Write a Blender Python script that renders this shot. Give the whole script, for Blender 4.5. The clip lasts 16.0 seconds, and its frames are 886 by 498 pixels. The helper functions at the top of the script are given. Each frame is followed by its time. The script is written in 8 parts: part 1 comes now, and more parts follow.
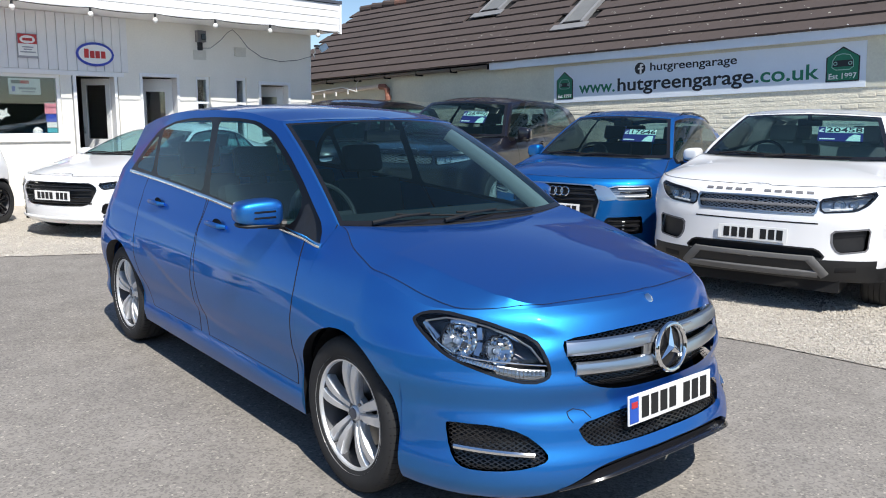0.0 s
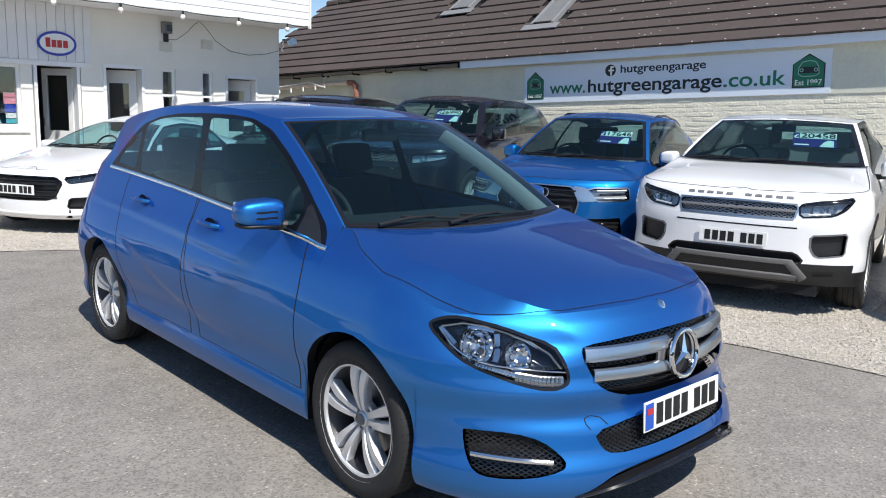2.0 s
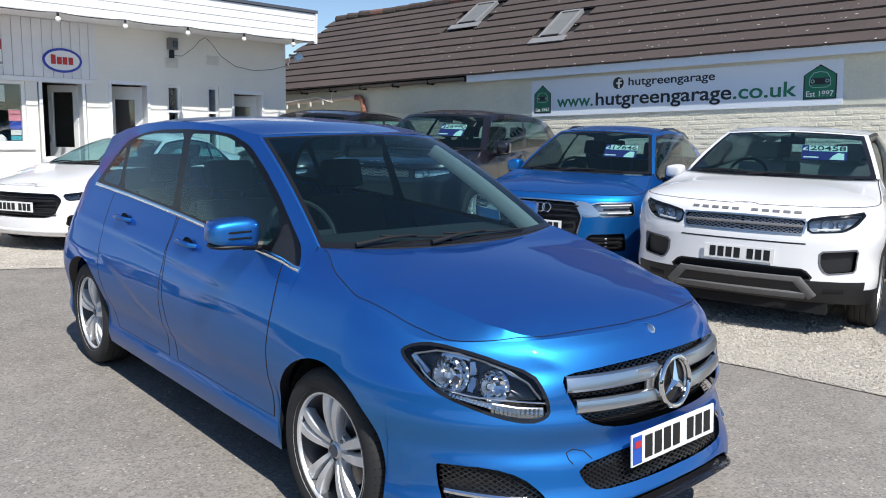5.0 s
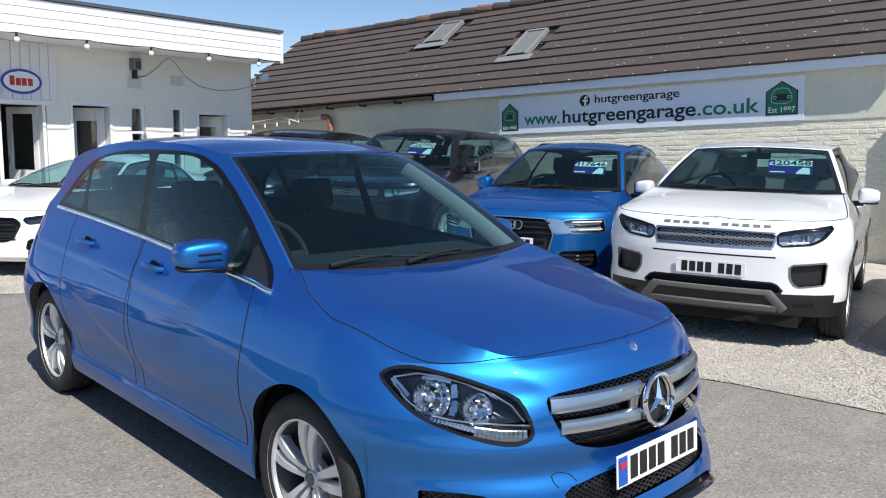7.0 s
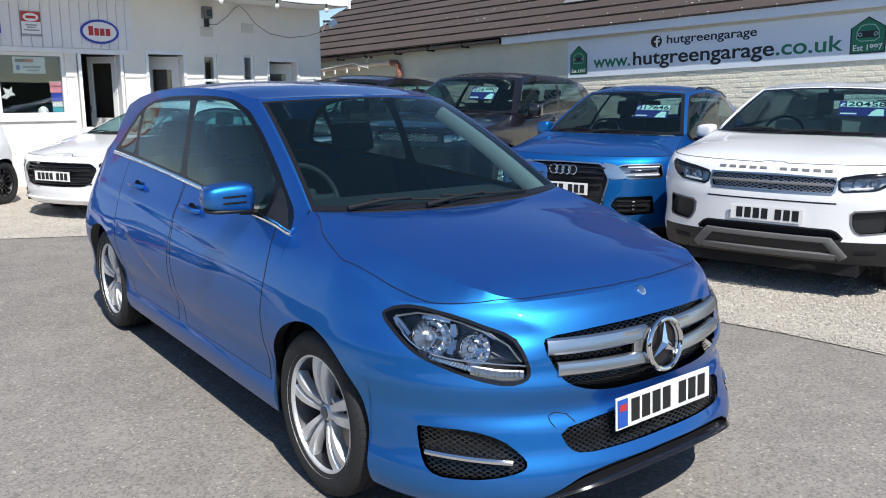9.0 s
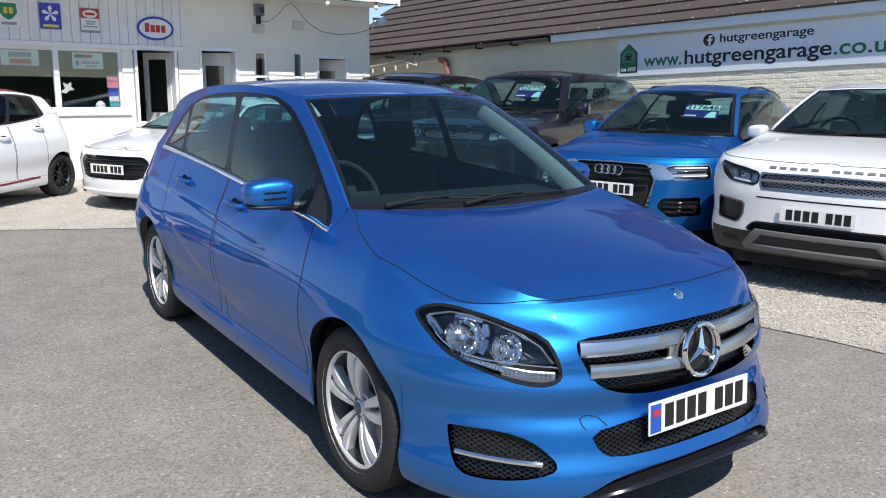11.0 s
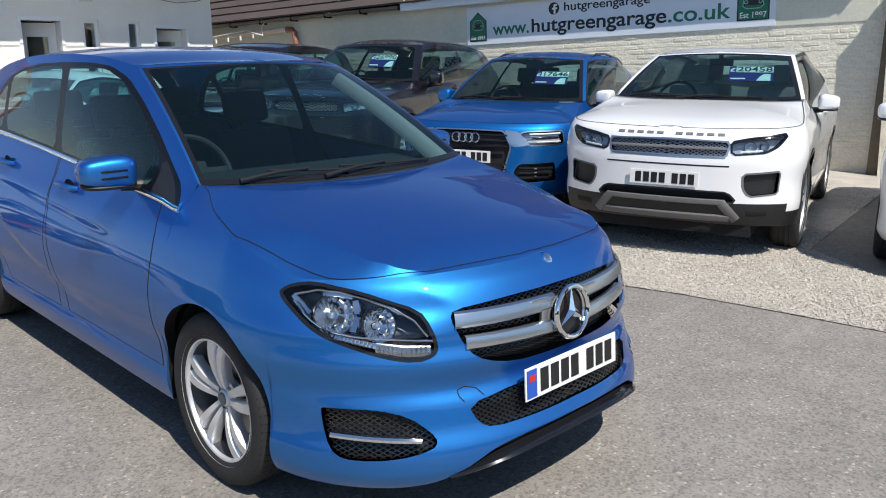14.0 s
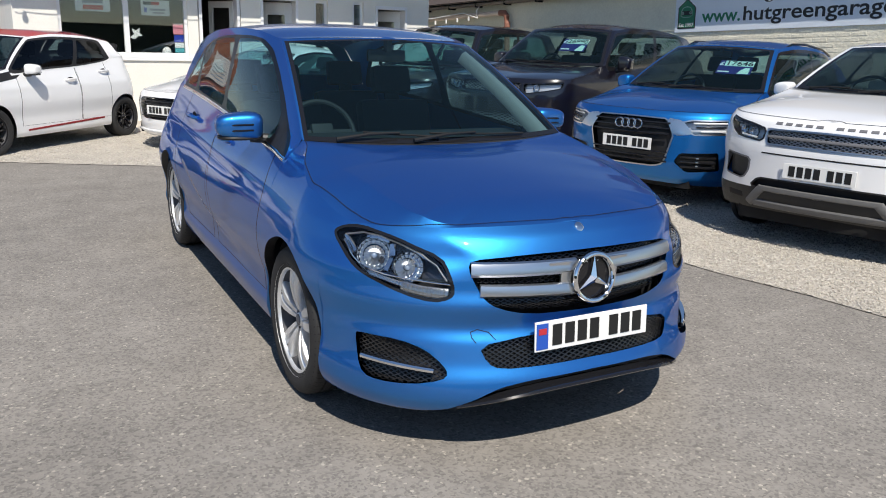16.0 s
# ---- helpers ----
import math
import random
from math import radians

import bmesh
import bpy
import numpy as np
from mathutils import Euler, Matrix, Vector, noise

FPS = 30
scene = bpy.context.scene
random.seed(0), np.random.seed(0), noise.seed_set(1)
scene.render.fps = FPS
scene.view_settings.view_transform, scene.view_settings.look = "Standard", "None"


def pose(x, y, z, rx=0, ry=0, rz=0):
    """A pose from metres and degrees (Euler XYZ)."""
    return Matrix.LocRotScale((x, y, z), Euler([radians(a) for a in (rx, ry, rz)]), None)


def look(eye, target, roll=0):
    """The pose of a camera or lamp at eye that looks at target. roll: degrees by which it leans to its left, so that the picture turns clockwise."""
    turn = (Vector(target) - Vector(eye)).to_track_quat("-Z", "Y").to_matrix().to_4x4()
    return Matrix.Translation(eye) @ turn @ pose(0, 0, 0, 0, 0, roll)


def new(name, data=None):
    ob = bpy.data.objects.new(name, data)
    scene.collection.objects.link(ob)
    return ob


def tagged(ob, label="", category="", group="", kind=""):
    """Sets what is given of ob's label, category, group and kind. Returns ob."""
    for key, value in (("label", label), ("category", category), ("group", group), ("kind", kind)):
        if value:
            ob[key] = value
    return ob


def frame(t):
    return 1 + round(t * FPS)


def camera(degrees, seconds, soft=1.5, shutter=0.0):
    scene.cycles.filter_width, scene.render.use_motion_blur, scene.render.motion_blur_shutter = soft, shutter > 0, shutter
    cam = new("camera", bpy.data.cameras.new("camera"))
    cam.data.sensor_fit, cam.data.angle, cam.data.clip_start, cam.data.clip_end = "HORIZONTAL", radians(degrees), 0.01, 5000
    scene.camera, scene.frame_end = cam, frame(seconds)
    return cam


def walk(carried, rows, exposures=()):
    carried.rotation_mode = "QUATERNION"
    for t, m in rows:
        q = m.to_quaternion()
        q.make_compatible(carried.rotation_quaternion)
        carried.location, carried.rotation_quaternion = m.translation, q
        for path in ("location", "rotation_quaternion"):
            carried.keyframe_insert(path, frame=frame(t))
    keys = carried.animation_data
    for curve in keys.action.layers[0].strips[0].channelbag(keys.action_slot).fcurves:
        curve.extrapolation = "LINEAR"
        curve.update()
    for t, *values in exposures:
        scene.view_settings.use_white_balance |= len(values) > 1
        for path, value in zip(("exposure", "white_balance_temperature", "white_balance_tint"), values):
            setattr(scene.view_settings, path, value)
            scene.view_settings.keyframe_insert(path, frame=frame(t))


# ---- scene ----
cam = camera(58.9, 16.0, soft=1.0)
PATH = [
    (0, (-2.469, -2.541, 1.509), (-1.216, -1.019, 1.17), 0.7),
    (0.5, (-2.472, -2.539, 1.507), (-1.226, -1.011, 1.171), 1.0),
    (1, (-2.479, -2.514, 1.495), (-1.237, -0.983, 1.158), 1.1),
    (1.5, (-2.526, -2.436, 1.499), (-1.264, -0.925, 1.15), 1.0),
    (2, (-2.6, -2.366, 1.523), (-1.266, -0.916, 1.179), 1.8),
    (2.5, (-2.62, -2.345, 1.526), (-1.235, -0.94, 1.203), 2.0),
    (3, (-2.565, -2.358, 1.512), (-1.181, -0.952, 1.188), 1.7),
    (3.5, (-2.387, -2.439, 1.524), (-1.083, -0.958, 1.2), 1.4),
    (3.7, (-2.322, -2.467, 1.516), (-1.086, -0.927, 1.199), 1.2),
    (5.8, (-2.417, -2.28, 1.534), (-1.068, -0.835, 1.234), 1.3),
    (6, (-2.39, -2.294, 1.534), (-1.041, -0.847, 1.242), 1.1),
    (6.5, (-2.381, -2.29, 1.535), (-1.018, -0.852, 1.263), 1.0),
    (7, (-2.369, -2.27, 1.521), (-0.996, -0.84, 1.259), 0.9),
    (7.5, (-2.379, -2.25, 1.516), (-0.999, -0.829, 1.243), 1.0),
    (8, (-2.373, -2.262, 1.506), (-0.987, -0.858, 1.179), 1.0),
    (8.5, (-2.291, -2.373, 1.514), (-0.907, -0.974, 1.159), 1.1),
    (8.7, (-2.252, -2.419, 1.504), (-0.901, -0.983, 1.16), 1.2),
    (9, (-2.194, -2.461, 1.511), (-0.988, -0.916, 1.114), 0.3),
    (9.2, (-2.173, -2.477, 1.511), (-1.012, -0.903, 1.089), -0.8),
    (11.3, (-2.157, -2.491, 1.52), (-1.05, -0.874, 1.117), 0.8),
    (11.5, (-2.154, -2.495, 1.521), (-1.041, -0.882, 1.12), 0.8),
    (12, (-2.153, -2.502, 1.517), (-1.038, -0.894, 1.106), 0.7),
    (12.5, (-2.147, -2.469, 1.515), (-0.96, -0.922, 1.072), 0.2),
    (12.7, (-2.149, -2.429, 1.522), (-0.89, -0.942, 1.074), 0.3),
    (13, (-2.176, -2.366, 1.524), (-0.824, -0.956, 1.095), 0.5),
    (13.5, (-2.176, -2.327, 1.516), (-0.811, -0.932, 1.083), 0.4),
    (14, (-2.112, -2.384, 1.492), (-0.737, -1.01, 1.022), 0.1),
    (14.2, (-2.049, -2.417, 1.498), (-0.727, -1.0, 1.009), 0.2),
    (14.5, (-1.964, -2.478, 1.486), (-0.83, -0.907, 0.992), -0.1),
    (14.7, (-1.972, -2.521, 1.506), (-0.975, -0.862, 0.999), 0.15),
    (15, (-2.032, -2.63, 1.509), (-1.203, -0.875, 1.03), 0.9),
    (15.2, (-2.076, -2.73, 1.497), (-1.303, -0.951, 1.001), 1.15),
    (15.5, (-2.055, -2.861, 1.491), (-1.256, -1.119, 0.92), 1.6),
    (15.7, (-1.999, -2.921, 1.507), (-1.145, -1.198, 0.953), 1.9),
    (16, (-1.809, -3.045, 1.481), (-0.883, -1.349, 0.967), 1.8),
]
walk(cam, [(t, look(eye, target, roll)) for t, eye, target, roll in PATH],
     exposures=[(0.0, 0.27, 6380, 10), (3.0, 0.22, 6350, 10), (8.0, 0.22, 6330, 10), (12.0, 0.19, 6350, 10), (13.5, 0.13, 6420, 10), (14.5, 0.12, 6480, 10), (15.5, 0.06, 6640, 10), (16.0, 0.05, 6640, 10)])

# ---- light ----
world = bpy.data.worlds.new("sky")
scene.world = world
world.use_nodes = True
wn = world.node_tree
wn.nodes.clear()
sky = wn.nodes.new("ShaderNodeTexSky")
sky.sky_type, sky.sun_disc = "NISHITA", False
SUN = Vector((-0.19, -0.72, 1.0)).normalized()
sky.sun_elevation = math.asin(SUN.z)
sky.sun_rotation = math.atan2(SUN.x, SUN.y)
sky.air_density, sky.dust_density, sky.ozone_density = 1.0, 0.0, 3.0
sky.altitude = 1200.0
bg = wn.nodes.new("ShaderNodeBackground")
bg.inputs[1].default_value = 0.105
wout = wn.nodes.new("ShaderNodeOutputWorld")
wn.links.new(sky.outputs[0], bg.inputs[0])
wn.links.new(bg.outputs[0], wout.inputs[0])
sun_data = bpy.data.lights.new("sun", "SUN")
sun_data.energy, sun_data.angle, sun_data.color = 5.0, radians(0.53), (1.0, 0.955, 0.88)
sun_ob = new("sun", sun_data)
sun_ob.matrix_world = look(SUN * 40, (0, 0, 0))


# ---- materials ----
MATS = {}


def mat(name, color, rough=0.5, metal=0.0, **more):
    """A Principled material with variation at two scales: noise on colour, roughness and a fine relief."""
    if name in MATS:
        return MATS[name]
    m = bpy.data.materials.new(name)
    MATS[name] = m
    m.use_nodes = True
    nt = m.node_tree
    b = nt.nodes["Principled BSDF"]
    b.inputs["Base Color"].default_value = (*color, 1)
    b.inputs["Roughness"].default_value = rough
    b.inputs["Metallic"].default_value = metal
    b.inputs["Coat Weight"].default_value = more.get("coat", 0.0)
    b.inputs["Coat Roughness"].default_value = more.get("coat_rough", 0.03)
    b.inputs["Specular IOR Level"].default_value = more.get("spec", 0.5)
    if "emit" in more:
        b.inputs["Emission Color"].default_value = (*color, 1)
        b.inputs["Emission Strength"].default_value = more["emit"]
    vary, scale, bump = more.get("vary", 0.0), more.get("scale", 8.0), more.get("bump", 0.0)
    if vary or bump:
        co = nt.nodes.new("ShaderNodeTexCoord")
        n1 = nt.nodes.new("ShaderNodeTexNoise")
        n1.inputs["Scale"].default_value, n1.inputs["Detail"].default_value = scale, 6
        n2 = nt.nodes.new("ShaderNodeTexNoise")
        n2.inputs["Scale"].default_value, n2.inputs["Detail"].default_value = scale * more.get("fine", 14.0), 4
        for n in (n1, n2):
            nt.links.new(co.outputs["Object"], n.inputs["Vector"])
        mix = nt.nodes.new("ShaderNodeMath")
        mix.operation = "ADD"
        nt.links.new(n1.outputs[0], mix.inputs[0])
        nt.links.new(n2.outputs[0], mix.inputs[1])
        if vary:
            ramp = nt.nodes.new("ShaderNodeMapRange")
            ramp.inputs[1].default_value, ramp.inputs[2].default_value = 0.6, 1.4
            ramp.inputs[3].default_value, ramp.inputs[4].default_value = 1 - vary, 1 + vary
            nt.links.new(mix.outputs[0], ramp.inputs[0])
            mul = nt.nodes.new("ShaderNodeVectorMath")
            mul.operation = "SCALE"
            mul.inputs[0].default_value = color
            nt.links.new(ramp.outputs[0], mul.inputs[3])
            nt.links.new(mul.outputs[0], b.inputs["Base Color"])
            r2 = nt.nodes.new("ShaderNodeMapRange")
            r2.inputs[1].default_value, r2.inputs[2].default_value = 0.6, 1.4
            r2.inputs[3].default_value, r2.inputs[4].default_value = max(0.02, rough - 0.5 * vary), min(1, rough + 0.5 * vary)
            nt.links.new(mix.outputs[0], r2.inputs[0])
            nt.links.new(r2.outputs[0], b.inputs["Roughness"])
        if bump:
            bn = nt.nodes.new("ShaderNodeBump")
            bn.inputs["Strength"].default_value, bn.inputs["Distance"].default_value = 1.0, bump
            nt.links.new(n2.outputs[0], bn.inputs["Height"])
            nt.links.new(bn.outputs[0], b.inputs["Normal"])
    return m


def glass(name, tint, rough=0.0, veil=0.0, gloss=0.05):
    """Thin window glass: tinted see-through with a Fresnel gloss."""
    if name in MATS:
        return MATS[name]
    m = bpy.data.materials.new(name)
    MATS[name] = m
    m.use_nodes = True
    nt = m.node_tree
    nt.nodes.clear()
    tr = nt.nodes.new("ShaderNodeBsdfTransparent")
    tr.inputs[0].default_value = (*tint, 1)
    gl = nt.nodes.new("ShaderNodeBsdfGlossy")
    gl.inputs["Roughness"].default_value = rough
    lw = nt.nodes.new("ShaderNodeLayerWeight")
    lw.inputs[0].default_value = 0.5
    pw = nt.nodes.new("ShaderNodeMath")
    pw.operation = "POWER"
    pw.inputs[1].default_value = 5.0
    nt.links.new(lw.outputs["Facing"], pw.inputs[0])
    fr = nt.nodes.new("ShaderNodeMath")
    fr.operation = "MULTIPLY_ADD"
    fr.inputs[1].default_value, fr.inputs[2].default_value = 0.95 - gloss, gloss
    nt.links.new(pw.outputs[0], fr.inputs[0])
    mx = nt.nodes.new("ShaderNodeMixShader")
    out = nt.nodes.new("ShaderNodeOutputMaterial")
    nt.links.new(fr.outputs[0], mx.inputs[0])
    nt.links.new(tr.outputs[0], mx.inputs[1])
    nt.links.new(gl.outputs[0], mx.inputs[2])
    nt.links.new(mx.outputs[0], out.inputs[0])
    if veil:
        # a teal diffuse veil: the glass's milky sky sheen put into colour
        df = nt.nodes.new("ShaderNodeBsdfDiffuse")
        df.inputs[0].default_value = (0.14, 0.33, 0.37, 1)
        m2 = nt.nodes.new("ShaderNodeMixShader")
        m2.inputs[0].default_value = veil
        nt.links.new(mx.outputs[0], m2.inputs[1])
        nt.links.new(df.outputs[0], m2.inputs[2])
        nt.links.new(m2.outputs[0], out.inputs[0])
    return m


def paint(name, color, metal=0.0, rough=0.32):
    """Car paint: a base with fine flakes under a clear coat."""
    if name in MATS:
        return MATS[name]
    m = mat(name, color, rough, metal, coat=1.0, coat_rough=0.02)
    nt = m.node_tree
    b = nt.nodes["Principled BSDF"]
    if metal > 0:
        co = nt.nodes.new("ShaderNodeTexCoord")
        vo = nt.nodes.new("ShaderNodeTexNoise")
        vo.inputs["Scale"].default_value = 900
        nt.links.new(co.outputs["Object"], vo.inputs["Vector"])
        bn = nt.nodes.new("ShaderNodeBump")
        bn.inputs["Strength"].default_value, bn.inputs["Distance"].default_value = 0.12, 0.001
        nt.links.new(vo.outputs[0], bn.inputs["Height"])
        nt.links.new(bn.outputs[0], b.inputs["Normal"])
    return m


def two_layer(name, deep, flake, share, rough):
    """Metallic paint: a deep pigment layer and a bright flake layer, both under clear coat."""
    m = paint(name, deep, 0.0, 0.6)
    nt = m.node_tree
    b = nt.nodes["Principled BSDF"]
    g = nt.nodes.new("ShaderNodeBsdfPrincipled")
    g.inputs["Base Color"].default_value = (*flake, 1)
    g.inputs["Metallic"].default_value, g.inputs["Roughness"].default_value = 1.0, rough
    g.inputs["Specular Tint"].default_value = (0.02, 0.06, 0.40, 1)   # flakes darken towards the edge
    for q in (b, g):
        q.inputs["Coat Weight"].default_value, q.inputs["Coat Roughness"].default_value, q.inputs["Coat IOR"].default_value = 0.85, 0.035, 1.5
    b.inputs["Specular IOR Level"].default_value = 0.15
    mx = nt.nodes.new("ShaderNodeMixShader")
    mx.inputs[0].default_value = share
    nt.links.new(b.outputs[0], mx.inputs[1])
    nt.links.new(g.outputs[0], mx.inputs[2])
    nt.links.new(mx.outputs[0], nt.nodes["Material Output"].inputs[0])
    co = nt.nodes.new("ShaderNodeTexCoord")
    vo = nt.nodes.new("ShaderNodeTexNoise")
    vo.inputs["Scale"].default_value = 900
    nt.links.new(co.outputs["Object"], vo.inputs["Vector"])
    bn = nt.nodes.new("ShaderNodeBump")
    bn.inputs["Strength"].default_value, bn.inputs["Distance"].default_value = 0.12, 0.001
    nt.links.new(vo.outputs[0], bn.inputs["Height"])
    nt.links.new(bn.outputs[0], g.inputs["Normal"])
    return m


BLUE = two_layer("blue_metallic_paint", (0.006, 0.013, 0.125), (0.036, 0.385, 0.93), 0.53, 0.44)
BLUE2 = two_layer("bright_blue_metallic_paint", (0.003, 0.030, 0.180), (0.012, 0.30, 0.74), 0.52, 0.50)
WHITE = paint("white_car_paint", (0.86, 0.86, 0.86))
DARK = paint("dark_car_paint", (0.005, 0.004, 0.008), 0.0, 0.3)
REDP = paint("red_car_paint", (0.45, 0.02, 0.02))
CHROME = mat("chrome", (0.86, 0.87, 0.88), 0.06, 1.0)
SATIN = mat("satin_silver", (0.68, 0.69, 0.70), 0.28, 1.0)
ALLOY = mat("alloy_silver", (0.78, 0.79, 0.80), 0.36, 0.65, vary=0.06, scale=20)
BLACKGLOSS = mat("gloss_black_trim", (0.012, 0.012, 0.014), 0.12)
BLACK = mat("matt_black_plastic", (0.014, 0.014, 0.015), 0.55, vary=0.25, scale=30)
GREYPL = mat("grey_plastic", (0.16, 0.16, 0.17), 0.5, vary=0.12, scale=30)
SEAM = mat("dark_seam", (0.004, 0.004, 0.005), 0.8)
TYRE = mat("tyre_rubber", (0.022, 0.022, 0.023), 0.78, vary=0.25, scale=25, bump=0.0004)
CLOTH = mat("dark_seat_cloth", (0.012, 0.012, 0.014), 0.85, vary=0.2, scale=40)
DASH = mat("dashboard_plastic", (0.02, 0.022, 0.024), 0.7, vary=0.2, scale=60, bump=0.0003)
GLASS = glass("windscreen_glass", (0.56, 0.74, 0.76), 0.0, 0.011)
TINT = glass("side_window_glass", (0.48, 0.70, 0.73), 0.0, 0.032)
PRIVACY = glass("dark_side_glass", (0.16, 0.18, 0.19), 0.0, 0.0)
SMOKE = glass("smoked_side_glass", (0.36, 0.43, 0.44), 0.0, 0.02)
LENS = glass("lamp_lens", (0.95, 0.96, 0.97))
REFLECT = mat("lamp_reflector", (0.74, 0.76, 0.78), 0.05, 1.0)
PLATE = mat("white_plate", (0.82, 0.82, 0.80), 0.35)
PLATEBLACK = mat("plate_black", (0.012, 0.012, 0.012), 0.5)
EUBLUE = mat("plate_blue", (0.02, 0.09, 0.45), 0.4)
REDBAR = mat("small_red", (0.5, 0.03, 0.04), 0.5)
DISC = mat("brake_disc_steel", (0.30, 0.29, 0.28), 0.35, 1.0)


# ---- helpers for shapes ----
def ob_from(name, verts, faces, material, parent=None, label="", normals=None, smooth=True):
    me = bpy.data.meshes.new(name)
    me.from_pydata([tuple(v) for v in verts], [], faces)
    if smooth:
        me.shade_smooth()
    me.materials.append(material)
    if normals is not None:
        me.normals_split_custom_set_from_vertices([tuple(n) for n in normals])
    o = new(name, me)
    if parent is not None:
        o.parent = parent
    if label:
        tagged(o, label)
    return o


def part(name, bm, material, parent=None, label="", smooth=False):
    bmesh.ops.recalc_face_normals(bm, faces=bm.faces)
    me = bpy.data.meshes.new(name)
    bm.to_mesh(me)
    bm.free()
    if smooth:
        me.shade_smooth()
        me.set_sharp_from_angle(angle=radians(35))
    me.materials.append(material)
    o = new(name, me)
    if parent is not None:
        o.parent = parent
    if label:
        tagged(o, label)
    return o


def thing(name, m, label, category, group="", kind=""):
    e = new(name)
    e.empty_display_size = 0.2
    e.matrix_world = m
    return tagged(e, label, category, group, kind)


def thing_part(name, parent, m):
    e = new(name)
    e.empty_display_size = 0.1
    e.parent = parent
    e.matrix_basis = m
    return e


def box(bm, x0, x1, y0, y1, z0, z1, m=None, bevel=0.0):
    vs = [bm.verts.new((x, y, z)) for x in (x0, x1) for y in (y0, y1) for z in (z0, z1)]
    fs = [bm.faces.new([vs[i] for i in q]) for q in ((0, 1, 3, 2), (4, 6, 7, 5), (0, 4, 5, 1), (2, 3, 7, 6), (0, 2, 6, 4), (1, 5, 7, 3))]
    if bevel:
        es = list({e for q in fs for e in q.edges})
        r = bmesh.ops.bevel(bm, geom=es, offset=bevel, segments=2, affect="EDGES", profile=0.6)
        vs = list({v for v in r["verts"]} | {v for v in vs if v.is_valid})
    if m is not None:
        bmesh.ops.transform(bm, matrix=m, verts=[v for v in vs if v.is_valid])
    return bm


def boxed(x0, x1, y0, y1, z0, z1, bevel=0.0):
    return box(bmesh.new(), x0, x1, y0, y1, z0, z1, None, bevel)


def prism(bm, pts, h, m=None):
    """A flat polygon (x, y) pulled up by h."""
    lo = [bm.verts.new((x, y, 0)) for x, y in pts]
    hi = [bm.verts.new((x, y, h)) for x, y in pts]
    n = len(pts)
    bm.faces.new(lo[::-1])
    bm.faces.new(hi)
    for i in range(n):
        bm.faces.new((lo[i], lo[(i + 1) % n], hi[(i + 1) % n], hi[i]))
    if m is not None:
        bmesh.ops.transform(bm, matrix=m, verts=lo + hi)
    return bm


def tube(bm, pts, r, sides=8, caps=True):
    """A round tube along points; r is a number or one for each point."""
    pts = [Vector(p) for p in pts]
    rs = r if isinstance(r, (list, tuple)) else [r] * len(pts)
    rings = []
    up = Vector((0.13, 0.21, 0.97))
    for i, p in enumerate(pts):
        d = (pts[min(i + 1, len(pts) - 1)] - pts[max(i - 1, 0)]).normalized()
        a = d.cross(up)
        if a.length < 1e-3:
            a = d.cross(Vector((1, 0, 0)))
        a.normalize()
        b = d.cross(a).normalized()
        rings.append([bm.verts.new(p + (a * math.cos(t) + b * math.sin(t)) * rs[i]) for t in [2 * math.pi * k / sides for k in range(sides)]])
    for q, w in zip(rings, rings[1:]):
        for k in range(sides):
            bm.faces.new((q[k], q[(k + 1) % sides], w[(k + 1) % sides], w[k]))
    if caps:
        bm.faces.new(rings[0][::-1])
        bm.faces.new(rings[-1])
    return bm


def lathe(bm, profile, segs=48, axis="x", m=None):
    """Turns a profile of (radius, along) about an axis."""
    rings = []
    for k in range(segs):
        a = 2 * math.pi * k / segs
        c, s = math.cos(a), math.sin(a)
        rings.append([bm.verts.new((h, r * c, r * s) if axis == "x" else (r * c, r * s, h)) for r, h in profile])
    for k in range(segs):
        q, w = rings[k], rings[(k + 1) % segs]
        for i in range(len(profile) - 1):
            bm.faces.new((q[i], q[i + 1], w[i + 1], w[i]))
    if m is not None:
        bmesh.ops.transform(bm, matrix=m, verts=[v for q in rings for v in q])
    return bm


def curve(keys, x):
    """Smooth interpolation through (x, value...) keys, with flat-limited slopes."""
    n = len(keys)
    if x <= keys[0][0]:
        return keys[0][1] if len(keys[0]) == 2 else Vector(keys[0][1:])
    if x >= keys[-1][0]:
        return keys[-1][1] if len(keys[-1]) == 2 else Vector(keys[-1][1:])
    i = 0
    while x > keys[i + 1][0]:
        i += 1
    out = []
    h = keys[i + 1][0] - keys[i][0]
    t = (x - keys[i][0]) / h
    for c in range(1, len(keys[0])):
        def slope(j):
            if j == 0 or j == n - 1:
                a, b = (0, 1) if j == 0 else (n - 2, n - 1)
                return (keys[b][c] - keys[a][c]) / (keys[b][0] - keys[a][0])
            l = (keys[j][c] - keys[j - 1][c]) / (keys[j][0] - keys[j - 1][0])
            r = (keys[j + 1][c] - keys[j][c]) / (keys[j + 1][0] - keys[j][0])
            return 0.0 if l * r <= 0 else 2 * l * r / (l + r)
        a, b, m0, m1 = keys[i][c], keys[i + 1][c], slope(i) * h, slope(i + 1) * h
        out.append((2 * t**3 - 3 * t**2 + 1) * a + (t**3 - 2 * t**2 + t) * m0 + (-2 * t**3 + 3 * t**2) * b + (t**3 - t**2) * m1)
    return out[0] if len(out) == 1 else Vector(out)


